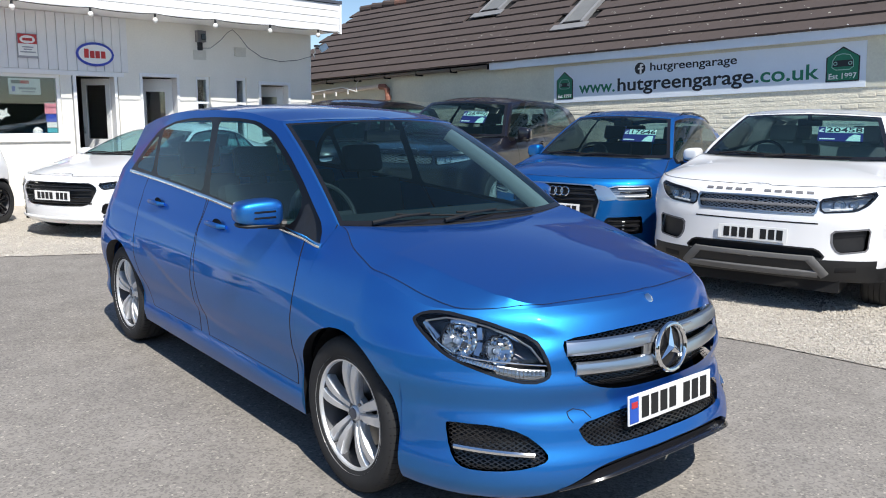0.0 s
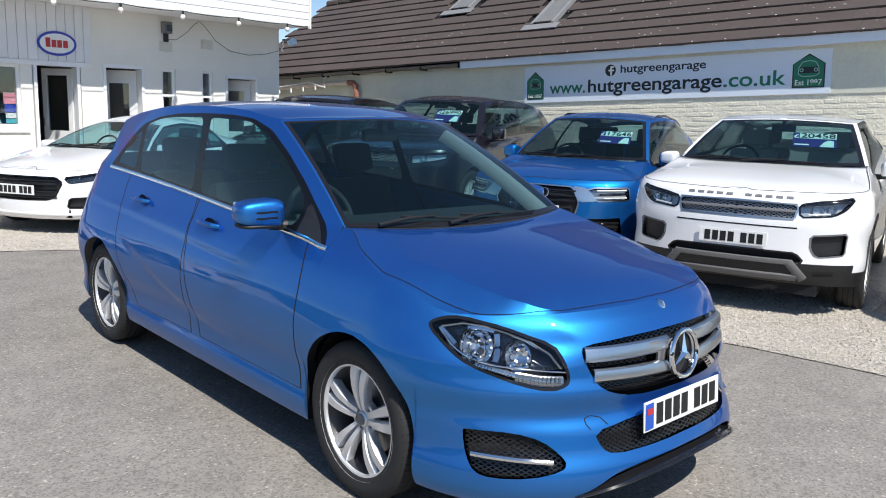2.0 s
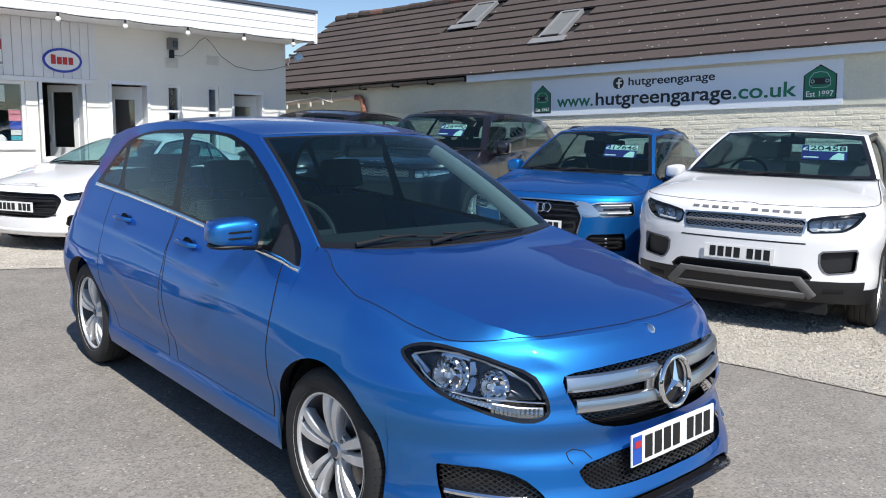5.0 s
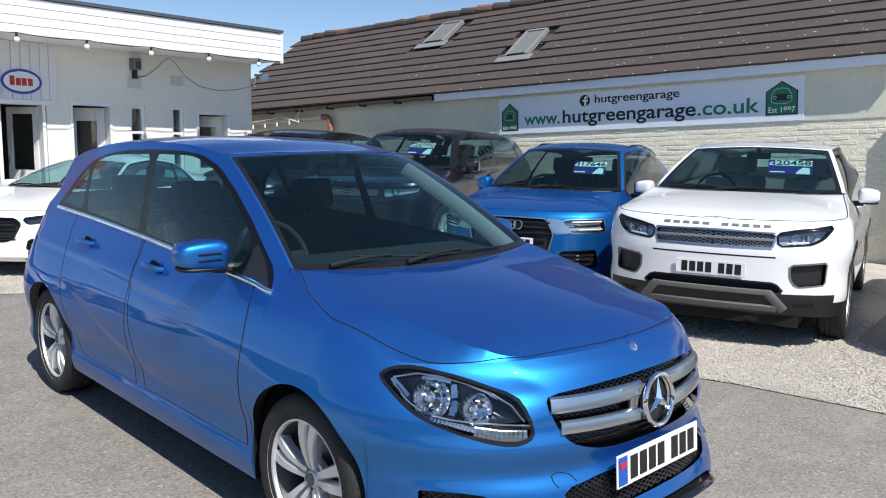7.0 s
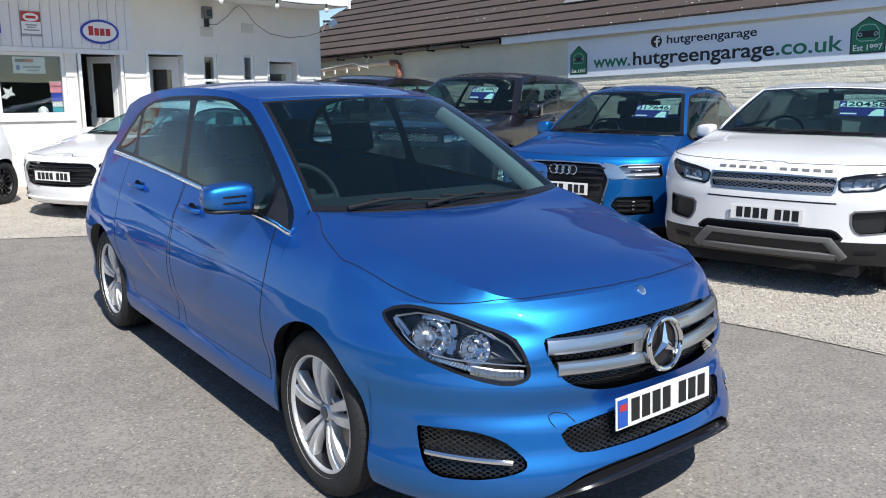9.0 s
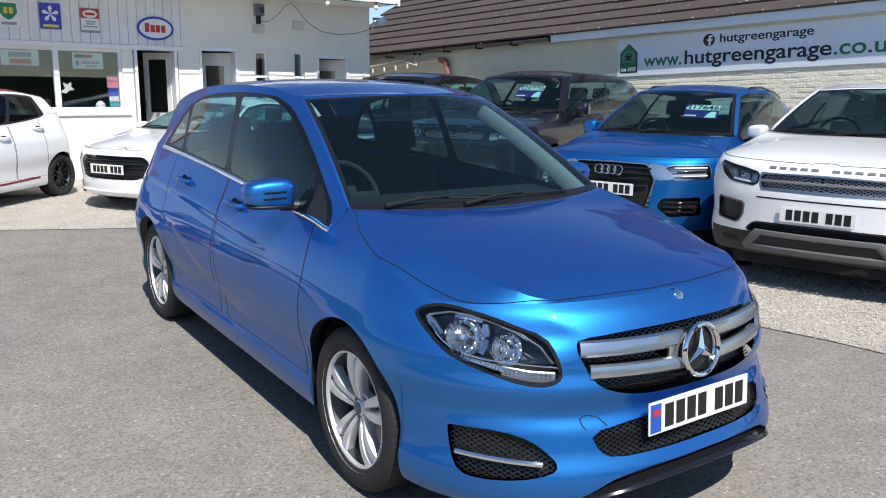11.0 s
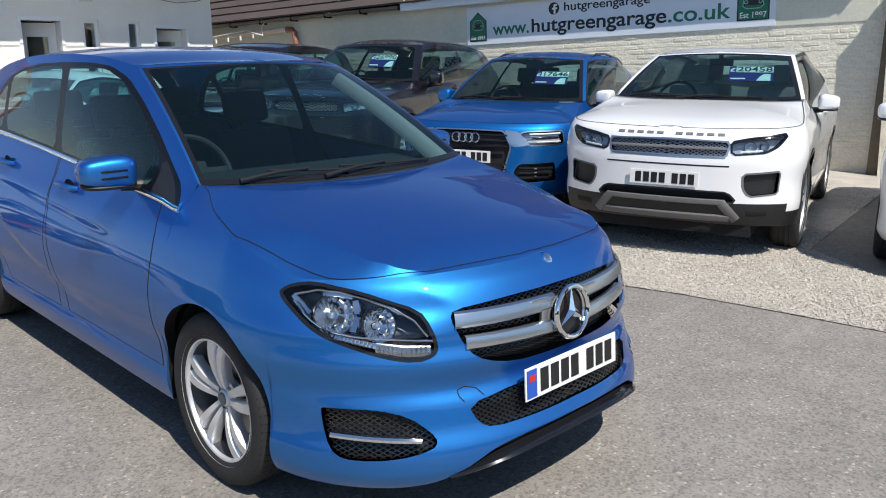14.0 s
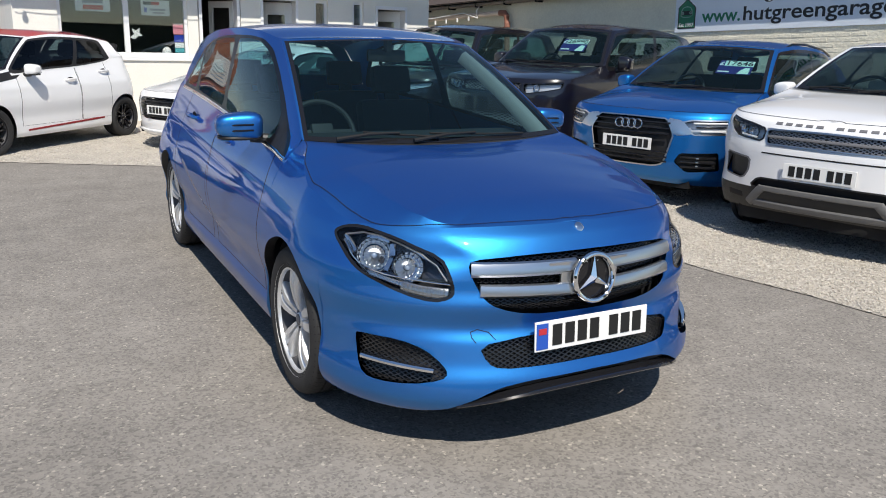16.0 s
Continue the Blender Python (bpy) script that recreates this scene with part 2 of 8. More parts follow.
def clip(poly, a, b, keep):
    """Splits a polygon of (p, q, point, normal) at the line a-b; returns the part on the wanted side and the rest."""
    ins, outs = [], []
    ds = [((b[0] - a[0]) * (v[1] - a[1]) - (b[1] - a[1]) * (v[0] - a[0])) * keep for v in poly]
    for i, v in enumerate(poly):
        w, d, e = poly[(i + 1) % len(poly)], ds[i], ds[(i + 1) % len(poly)]
        (ins if d >= 0 else outs).append(v)
        if (d >= 0) != (e >= 0):
            t = d / (d - e)
            mid = (v[0] + (w[0] - v[0]) * t, v[1] + (w[1] - v[1]) * t, v[2].lerp(w[2], t), v[3].lerp(w[3], t))
            ins.append(mid)
            outs.append(mid)
    return (ins if len(ins) > 2 else []), (outs if len(outs) > 2 else [])


class Skin:
    """Collects the faces of curved panels by region, each side of the car mirrored."""

    def __init__(self):
        self.faces = {}

    def patch(self, f, us, vs, regions=(), proj=None, base="body", mirror=True, flip=False, nrm=None):
        e, vote = 1e-3, 0
        for um in us[2 : len(us) - 2 : max(1, len(us) // 15)]:
            for vm in (vs[len(vs) // 3], vs[len(vs) // 2], vs[2 * len(vs) // 3]):
                nm = (f(um + e, vm) - f(um - e, vm)).cross(f(um, vm + e) - f(um, vm - e))
                vote += 1 if nm.dot(f(um, vm) - Vector((0, 1.3, 0.55))) > 0 else -1
        flip = vote < 0
        grid = []
        for u in us:
            row = []
            for v in vs:
                p = f(u, v)
                e = 1e-3
                du, dv = f(u + e, v) - f(u - e, v), f(u, v + e) - f(u, v - e)
                n = du.cross(dv)
                n = n.normalized() if n.length > 1e-12 else Vector((0, 0, 1))
                if flip:
                    n = -n
                if nrm:
                    n = nrm(u, v, p)
                pq = proj(u, v, p) if proj else (u, v)
                row.append((pq[0], pq[1], p, n))
            grid.append(row)
        polys = []
        for name, pts in regions:
            area = sum(a[0] * b[1] - a[1] * b[0] for a, b in zip(pts, pts[1:] + pts[:1]))
            polys.append((name, pts, 1 if area > 0 else -1))
        for i in range(len(us) - 1):
            for j in range(len(vs) - 1):
                q = [grid[i][j], grid[i + 1][j], grid[i + 1][j + 1], grid[i][j + 1]]
                if flip:
                    q = q[::-1]
                rest = [q]
                for name, pts, keep in polys:
                    lo0, hi0 = min(p[0] for p in pts), max(p[0] for p in pts)
                    lo1, hi1 = min(p[1] for p in pts), max(p[1] for p in pts)
                    left = []
                    for poly in rest:
                        if max(v[0] for v in poly) < lo0 or min(v[0] for v in poly) > hi0 or max(v[1] for v in poly) < lo1 or min(v[1] for v in poly) > hi1:
                            left.append(poly)
                            continue
                        cur = poly
                        for a, b in zip(pts, pts[1:] + pts[:1]):
                            cur, out = clip(cur, a, b, keep)
                            if out:
                                left.append(out)
                            if not cur:
                                break
                        if cur:
                            self.add(name, cur, mirror)
                    rest = left
                for poly in rest:
                    self.add(base, poly, mirror)

    def add(self, name, poly, mirror):
        self.faces.setdefault(name, []).append([(v[2], v[3]) for v in poly])
        if mirror:
            flip = [(Vector((-v[2].x, v[2].y, v[2].z)), Vector((-v[3].x, v[3].y, v[3].z))) for v in poly[::-1]]
            self.faces.setdefault(name + "*", []).append(flip)

    def mesh(self, name, regions, material, parent, label="", push=0.0):
        """One object from the named regions ('x' one side, 'x*' the other)."""
        at, verts, norms, faces = {}, [], [], []
        for r in regions:
            for poly in self.faces.get(r, ()):
                idx = []
                for p, n in poly:
                    p = p + n * push
                    key = (round(p.x, 4), round(p.y, 4), round(p.z, 4))
                    if key not in at:
                        at[key] = len(verts)
                        verts.append(p)
                        norms.append(n.copy())
                    k = at[key]
                    if k not in idx:
                        idx.append(k)
                if len(idx) > 2:
                    faces.append(idx)
        if not faces:
            return None
        return ob_from(name, verts, faces, material, parent, label, [n.normalized() for n in norms])
from mathutils.geometry import tessellate_polygon


# ---- ground ----
def tarmac_material():
    m = bpy.data.materials.new("worn_tarmac")
    m.use_nodes = True
    nt = m.node_tree
    b = nt.nodes["Principled BSDF"]
    b.inputs["Roughness"].default_value = 0.85
    co = nt.nodes.new("ShaderNodeTexCoord")

    def noise_node(scale, detail, rough=0.55):
        n = nt.nodes.new("ShaderNodeTexNoise")
        n.inputs["Scale"].default_value, n.inputs["Detail"].default_value, n.inputs["Roughness"].default_value = scale, detail, rough
        nt.links.new(co.outputs["Object"], n.inputs["Vector"])
        return n

    big, mid, fine = noise_node(0.45, 5), noise_node(3.2, 6, 0.7), noise_node(70, 3, 0.6)
    vor = nt.nodes.new("ShaderNodeTexVoronoi")
    vor.inputs["Scale"].default_value = 95
    nt.links.new(co.outputs["Object"], vor.inputs["Vector"])
    ramp = nt.nodes.new("ShaderNodeValToRGB")
    ramp.color_ramp.elements[0].position, ramp.color_ramp.elements[0].color = 0.36, (0.200, 0.184, 0.165, 1)
    ramp.color_ramp.elements[1].position, ramp.color_ramp.elements[1].color = 0.68, (0.312, 0.287, 0.256, 1)
    add = nt.nodes.new("ShaderNodeMath")
    add.operation = "MULTIPLY_ADD"
    add.inputs[1].default_value = 0.55
    nt.links.new(mid.outputs[0], add.inputs[0])
    half = nt.nodes.new("ShaderNodeMath")
    half.operation = "MULTIPLY"
    half.inputs[1].default_value = 0.5
    nt.links.new(big.outputs[0], half.inputs[0])
    nt.links.new(half.outputs[0], add.inputs[2])
    nt.links.new(add.outputs[0], ramp.inputs[0])
    # single chippings: light and dark specks
    spk = nt.nodes.new("ShaderNodeValToRGB")
    spk.color_ramp.elements[0].position, spk.color_ramp.elements[0].color = 0.0, (0.62, 0.62, 0.63, 1)
    e = spk.color_ramp.elements.new(0.07)
    e.color = (0.90, 0.90, 0.90, 1)
    spk.color_ramp.elements[1].position, spk.color_ramp.elements[1].color = 1.0, (1.14, 1.13, 1.11, 1)
    e = spk.color_ramp.elements.new(0.55)
    e.color = (1.0, 1.0, 1.0, 1)
    e = spk.color_ramp.elements.new(0.965)
    e.color = (1.03, 1.03, 1.02, 1)
    e = spk.color_ramp.elements.new(0.985)
    e.color = (1.7, 1.67, 1.6, 1)
    sep = nt.nodes.new("ShaderNodeSeparateColor")
    nt.links.new(vor.outputs["Color"], sep.inputs[0])
    nt.links.new(sep.outputs[0], spk.inputs[0])
    mul = nt.nodes.new("ShaderNodeMix")
    mul.data_type, mul.blend_type = "RGBA", "MULTIPLY"
    mul.inputs[0].default_value = 1.0
    nt.links.new(ramp.outputs[0], mul.inputs[6])
    nt.links.new(spk.outputs[0], mul.inputs[7])
    # pale tyre scuffs, drawn out by a stretched noise
    mp = nt.nodes.new("ShaderNodeMapping")
    mp.inputs["Rotation"].default_value, mp.inputs["Scale"].default_value = (0, 0, radians(35)), (0.5, 6.0, 1)
    nt.links.new(co.outputs["Object"], mp.inputs[0])
    scf = nt.nodes.new("ShaderNodeTexNoise")
    scf.inputs["Scale"].default_value, scf.inputs["Detail"].default_value = 1.0, 4
    nt.links.new(mp.outputs[0], scf.inputs["Vector"])
    sr = nt.nodes.new("ShaderNodeMapRange")
    sr.inputs[1].default_value, sr.inputs[2].default_value, sr.inputs[3].default_value, sr.inputs[4].default_value = 0.60, 0.80, 0.0, 0.35
    nt.links.new(scf.outputs[0], sr.inputs[0])
    mx = nt.nodes.new("ShaderNodeMix")
    mx.data_type = "RGBA"
    mx.inputs[7].default_value = (0.36, 0.335, 0.30, 1)
    nt.links.new(sr.outputs[0], mx.inputs[0])
    nt.links.new(mul.outputs[2], mx.inputs[6])
    nt.links.new(mx.outputs[2], b.inputs["Base Color"])
    bn = nt.nodes.new("ShaderNodeBump")
    bn.inputs["Strength"].default_value, bn.inputs["Distance"].default_value = 0.45, 0.003
    sm = nt.nodes.new("ShaderNodeMath")
    nt.links.new(vor.outputs["Distance"], sm.inputs[0])
    nt.links.new(fine.outputs[0], sm.inputs[1])
    nt.links.new(sm.outputs[0], bn.inputs["Height"])
    nt.links.new(bn.outputs[0], b.inputs["Normal"])
    return m


TARMAC = tarmac_material()
GRAVEL = mat("gravel_bed", (0.47, 0.43, 0.375), 0.95, vary=0.28, scale=3, fine=22, bump=0.012)
STONE = mat("limestone_chippings", (0.58, 0.54, 0.48), 0.9)
STONE_NT = STONE.node_tree
_ob = STONE_NT.nodes.new("ShaderNodeNewGeometry")
_rm = STONE_NT.nodes.new("ShaderNodeValToRGB")
_rm.color_ramp.elements[0].color, _rm.color_ramp.elements[1].color = (0.41, 0.375, 0.32, 1), (0.62, 0.58, 0.515, 1)
STONE_NT.links.new(_ob.outputs["Random Per Island"], _rm.inputs[0])
STONE_NT.links.new(_rm.outputs[0], STONE_NT.nodes["Principled BSDF"].inputs["Base Color"])
KERB = mat("concrete_edging", (0.42, 0.37, 0.31), 0.9, vary=0.14, scale=6, bump=0.002)
RENDERED = mat("cream_render", (0.82, 0.795, 0.73), 0.85, vary=0.05, scale=2.5, bump=0.0012)
BRICKPAINT = mat("cream_painted_brick", (0.80, 0.75, 0.61), 0.8, vary=0.20, scale=3.2, fine=9, bump=0.008)
BANDPAINT = mat("pale_green_grey_render", (0.66, 0.65, 0.54), 0.85, vary=0.10, scale=2.2, bump=0.002)
WHITEPVC = mat("white_pvc", (0.82, 0.82, 0.82), 0.35, vary=0.03, scale=5)
WHITEWOOD = mat("white_painted_boards", (0.78, 0.78, 0.78), 0.5, vary=0.05, scale=4)
TILE = mat("brown_roof_tile", (0.076, 0.058, 0.052), 0.85, vary=0.22, scale=1.6, fine=26, bump=0.002)
LICHEN = mat("lichen_spots", (0.50, 0.49, 0.42), 0.95, vary=0.2, scale=30)
SIGNW = mat("sign_board_white", (0.70, 0.76, 0.84), 0.4, vary=0.02, scale=2)
GREEN = mat("sign_green", (0.01, 0.17, 0.09), 0.45)
SIGNBLACK = mat("sign_black", (0.012, 0.012, 0.016), 0.45)
LEAD = mat("lead_flashing", (0.22, 0.22, 0.225), 0.6, vary=0.15, scale=9)
GUTTER = mat("weathered_gutter", (0.33, 0.29, 0.25), 0.7, vary=0.2, scale=6)
PIPE = mat("pale_drain_pipe", (0.62, 0.52, 0.44), 0.55, vary=0.12, scale=7)
PIPERED = mat("rusty_pipe_bend", (0.28, 0.12, 0.08), 0.7, vary=0.2, scale=12)
# room surfaces dark in colour, standing in for the dim interior
ROOM = mat("dimmed_room_wall", (0.09, 0.085, 0.08), 0.9, vary=0.1, scale=3)
DARKFLOOR = mat("dimmed_room_floor", (0.08, 0.075, 0.07), 0.8, vary=0.1, scale=3)
DOORWHITE = mat("white_door_paint", (0.74, 0.74, 0.73), 0.4, vary=0.03, scale=4)
PANE = glass("window_pane", (0.86, 0.90, 0.90), gloss=0.08)   # double glazing
ROOFEDGE = mat("grey_roof_edge", (0.075, 0.085, 0.11), 0.6, vary=0.15, scale=6)
BULB = mat("white_bulb", (0.85, 0.83, 0.78), 0.25)
REDINK = mat("red_print", (0.50, 0.03, 0.03), 0.45)
BLUEINK = mat("blue_print", (0.03, 0.06, 0.42), 0.45)
PINK = mat("pink_card", (0.80, 0.30, 0.36), 0.6)
TEAL = mat("teal_card", (0.10, 0.42, 0.46), 0.6)
GREYINK = mat("grey_print", (0.30, 0.31, 0.34), 0.6)


def brick_pattern(name, a, b, mortar):
    """Far brickwork, too small to build brick by brick."""
    m = mat(name, a, 0.85)
    nt = m.node_tree
    co = nt.nodes.new("ShaderNodeTexCoord")
    sw = nt.nodes.new("ShaderNodeMapping")
    sw.inputs["Rotation"].default_value = (radians(-90), 0, 0)
    br = nt.nodes.new("ShaderNodeTexBrick")
    br.inputs["Scale"].default_value = 1.0
    br.inputs["Brick Width"].default_value, br.inputs["Row Height"].default_value, br.inputs["Mortar Size"].default_value = 0.225, 0.075, 0.006
    br.inputs["Color1"].default_value, br.inputs["Color2"].default_value, br.inputs["Mortar"].default_value = (*a, 1), (*b, 1), (*mortar, 1)
    nt.links.new(co.outputs["Object"], sw.inputs[0])
    nt.links.new(sw.outputs[0], br.inputs[0])
    nt.links.new(br.outputs[0], nt.nodes["Principled BSDF"].inputs["Base Color"])
    return m


REDBRICK = brick_pattern("red_brick", (0.40, 0.13, 0.06), (0.30, 0.095, 0.05), (0.40, 0.24, 0.16))

bm = bmesh.new()
bm.faces.new([bm.verts.new(p) for p in ((-400, -400, 0), (400, -400, 0), (400, 400, 0), (-400, 400, 0))])
tagged(part("ground", bm, TARMAC), "worn grey tarmac yard with pale chippings", "ground", kind="structure")

# the gravel parking strip round two sides of the tarmac, and the gravel island behind the kerb
# outline cut right of the SUV: darker tarmac there stands in for shadow
STRIP = [(-14, 12.2), (-2.92, 7.48), (-0.93, 6.48), (-0.15, 6.13), (1.4, 5.2), (2.05, 3.6), (2.20, 1.6), (2.30, 0.6), (2.46, 0.0), (2.55, -0.65), (2.62, -1.3), (2.9, -3.0), (3.7, -3.0), (3.85, -0.75), (4.35, -0.12), (8.2, 0.42), (12, 0.6), (12, 30), (-14, 30)]
ISLAND = [(-2.90, 3.42), (-2.66, 3.10), (-2.36, 2.68), (-2.19, 2.20), (-2.118, 1.80), (-2.15, 1.20), (-2.20, 0.60), (-2.265, -0.42), (-2.36, -1.9), (-2.6, -5.0), (-6.0, -5.0), (-6.0, 3.42)]


def inside(p, poly):
    c = False
    for (x0, y0), (x1, y1) in zip(poly, poly[1:] + poly[:1]):
        if (y0 > p[1]) != (y1 > p[1]) and p[0] < (x1 - x0) * (p[1] - y0) / (y1 - y0) + x0:
            c = not c
    return c


for nm, poly, txt in (("gravel_strip", STRIP, "pale limestone gravel parking strip"), ("gravel_island", ISLAND, "pale limestone gravel bed behind a kerb")):
    flat = [Vector((x, y, 0.006)) for x, y in poly]
    tris = [tuple(t) for t in tessellate_polygon([flat])]
    tagged(ob_from(nm, flat, tris, GRAVEL, smooth=False), txt, "gravel", kind="structure")


def chippings(name, poly, boxes, size, label):
    """Loose angular stones over the bed; boxes: (x0, x1, y0, y1, how many)."""
    rng = np.random.default_rng(7)
    base = np.array([(1, 0, 0), (-0.5, 0.87, 0), (-0.5, -0.87, 0), (0.2, 0.1, 0.8), (0, 0, -0.6)])
    tri = np.array([(0, 1, 3), (1, 2, 3), (2, 0, 3), (1, 0, 4), (2, 1, 4), (0, 2, 4)])
    vs, n = [], 0
    for x0, x1, y0, y1, count in boxes:
        for x, y in zip(rng.uniform(x0, x1, count), rng.uniform(y0, y1, count)):
            if inside((x, y), poly) and (poly is STRIP or inside((x + 0.062, y - 0.02), poly)):
                s = size * rng.uniform(0.5, 1.25)
                a = rng.uniform(0, 6.28)
                ca, sa = math.cos(a), math.sin(a)
                q = base * (s * rng.uniform(0.7, 1.3), s * rng.uniform(0.6, 1.0), s * rng.uniform(0.5, 0.9))
                q = q + rng.uniform(-0.25, 0.25, q.shape) * s
                r = np.stack([q[:, 0] * ca - q[:, 1] * sa + x, q[:, 0] * sa + q[:, 1] * ca + y, q[:, 2] + 0.008 + s * 0.25], 1)
                vs.append(r)
                n += 1
    allv = np.concatenate(vs)
    fs = (tri[None] + 5 * np.arange(n)[:, None, None]).reshape(-1, 3)
    o = ob_from(name, allv.tolist(), fs.tolist(), STONE, smooth=False)
    return tagged(o, label, "gravel", kind="stuff")


chippings("gravel_stones", STRIP, [(2.0, 5.2, -2.5, 3.0, 66000), (-4.5, 2.5, 5.2, 9.5, 36000), (5.2, 8, -2.5, 5, 9000)], 0.0102, "loose pale limestone chippings on the parking strip")
chippings("island_stones", ISLAND, [(-4.2, -2.0, -2.2, 3.5, 56000)], 0.0088, "loose pale limestone chippings behind the kerb")
# stray stones thrown on to the tarmac

# kerb: thin concrete edging stones along the island
line = [Vector((x, y, 0)) for x, y in ISLAND[:10]]
kerb = thing("kerb", Matrix.Identity(4), "weathered buff concrete edging kerb between tarmac and gravel", "kerb", kind="structure")
for a, b in zip(line, line[1:]):
    n = max(1, round((b - a).length / 0.9))
    d = (b - a) / n
    side = Vector((d.y, -d.x, 0)).normalized()
    side = side if side.x < 0 else -side
    for i in range(n):
        p, q = a + d * i + d.normalized() * 0.003, a + d * (i + 1) - d.normalized() * 0.003
        bm = bmesh.new()
        lo = [bm.verts.new(v + Vector((0, 0, z))) for z in (-0.05, 0.010) for v in (p, q, q + side * 0.046, p + side * 0.046)]
        for fc in ((3, 2, 1, 0), (4, 5, 6, 7), (0, 1, 5, 4), (1, 2, 6, 5), (2, 3, 7, 6), (3, 0, 4, 7)):
            bm.faces.new([lo[k] for k in fc])
        bmesh.ops.bevel(bm, geom=[e for e in bm.edges if e.verts[0].co.z > 0 and e.verts[1].co.z > 0], offset=0.004, segments=2, affect="EDGES")
        part("edging_stone", bm, KERB, kerb)


def text_mesh(name, words, size, material, m, parent=None, label="", bold=0.0, wide=1.0, depth=0.004):
    cu = bpy.data.curves.new(name, "FONT")
    cu.body, cu.size, cu.offset, cu.extrude = words, size, bold, depth
    cu.space_character = wide
    tmp = bpy.data.objects.new(name, cu)
    scene.collection.objects.link(tmp)
    me = bpy.data.meshes.new_from_object(tmp.evaluated_get(bpy.context.evaluated_depsgraph_get()))
    bpy.data.objects.remove(tmp)
    me.materials.clear()
    me.materials.append(material)
    o = new(name, me)
    if parent is not None:
        o.parent = parent
    o.matrix_basis = m
    if label:
        tagged(o, label)
    return o


# ---- the white building ----
WM = Matrix.Translation((3.2, 11.4, 0)) @ Matrix.Rotation(radians(4), 4, "Z")   # x along the front, y into the building
HOLES = [(-4.30, -2.29, 1.08, 2.05), (-2.12, -1.37, 0.12, 2.05), (-1.0, -0.33, 0.12, 2.08), (0.02, 0.29, 0.95, 2.12), (0.80, 1.03, 0.95, 2.13), (1.29, 1.97, 0.12, 2.08)]


def holed_wall(x0, x1, y0, y1, z1, holes):
    bm = bmesh.new()
    x = x0
    for a, b, lo, hi in holes:
        box(bm, x, a, y0, y1, 0, z1)
        box(bm, a, b, y0, y1, hi, z1)
        if lo > 0:
            box(bm, a, b, y0, y1, 0, lo)
        x = b
    box(bm, x, x1, y0, y1, 0, z1)
    bmesh.ops.remove_doubles(bm, verts=bm.verts, dist=1e-5)
    return bm


def placed(o, m, label="", category="", kind="", group=""):
    o.matrix_world = m
    return tagged(o, label, category, group, kind)


placed(part("wall_north", holed_wall(-4.93, 2.48, 0.0, 0.28, 3.02, HOLES), RENDERED), WM, "cream rendered front wall of the white office", "wall", "structure")
placed(part("wall_office_end", boxed(2.20, 2.48, 0.282, 3.4, 0, 3.02), RENDERED), WM, "cream rendered end wall", "wall", "structure")
placed(part("wall_office_far", boxed(-4.93, -4.65, 0.282, 3.4, 0, 3.02), RENDERED), WM, "cream rendered end wall", "wall", "structure")
placed(part("wall_office_back", boxed(-4.65, 2.20, 3.2, 3.4, 0, 3.02), ROOM), WM, "inside wall, coloured dark for a dim room", "wall", "structure")
placed(part("floor_office", boxed(-4.65, 2.20, 0.282, 3.2, 0.0, 0.12), DARKFLOOR), WM, "inside floor, coloured dark for a dim room", "floor", "structure")
placed(part("ceiling_office", boxed(-4.65, 2.20, 0.282, 3.2, 2.75, 2.85), ROOM), WM, "inside ceiling, coloured dark for a dim room", "ceiling", "structure")
placed(part("wall_partition_1", boxed(-1.25, -1.15, 0.282, 3.2, 0.121, 2.75), ROOM), WM, "inside partition, coloured dark for a dim room", "wall", "structure")
placed(part("wall_partition_2", boxed(-0.15, -0.05, 0.282, 3.2, 0.121, 2.75), ROOM), WM, "inside partition, coloured dark for a dim room", "wall", "structure")

RX, LX, FB = 2.50, -5.22, 0.128
roof_w = thing("flat_roof", WM, "white boarded flat roof overhang with a dark edge", "roof", kind="structure")
part("soffit", boxed(LX, RX, -0.86, 3.6, 3.021, 3.06), WHITEWOOD, roof_w)
for i in range(4):
    z = 3.025 + FB * i
    part("fascia_board", boxed(LX, RX + 0.04, -0.90 - 0.004 * i, -0.862, z, z + FB - 0.006, 0.004), WHITEPVC, roof_w)
    part("fascia_board", boxed(RX + 0.001, RX + 0.04, -0.86, 3.6, z, z + FB - 0.006, 0.004), WHITEPVC, roof_w)
part("corner_trim", boxed(RX + 0.025, RX + 0.065, -0.93, -0.88, 2.99, 3.565), WHITEPVC, roof_w)
part("roof_edge", boxed(LX, RX + 0.07, -0.94, -0.84, 3.541, 3.592), ROOFEDGE, roof_w, "dark grey felt roof edge")
part("roof_deck", boxed(LX, RX, -0.85, 3.6, 3.45, 3.54), ROOFEDGE, roof_w)

# vertical boards over the shop window and door
clad = thing("board_cladding", WM, "white vertical timber boards above the shop window", "cladding", kind="structure")
x = -4.93
rng0 = random.Random(5)
while x < -1.22:
    wd = 0.145 + rng0.uniform(-0.01, 0.01)
    part("board", boxed(x, min(x + wd - 0.006, -1.20), -0.028 - rng0.uniform(0, 0.004), -0.001, 2.13, 3.015, 0.003), WHITEWOOD, clad)
    x += wd


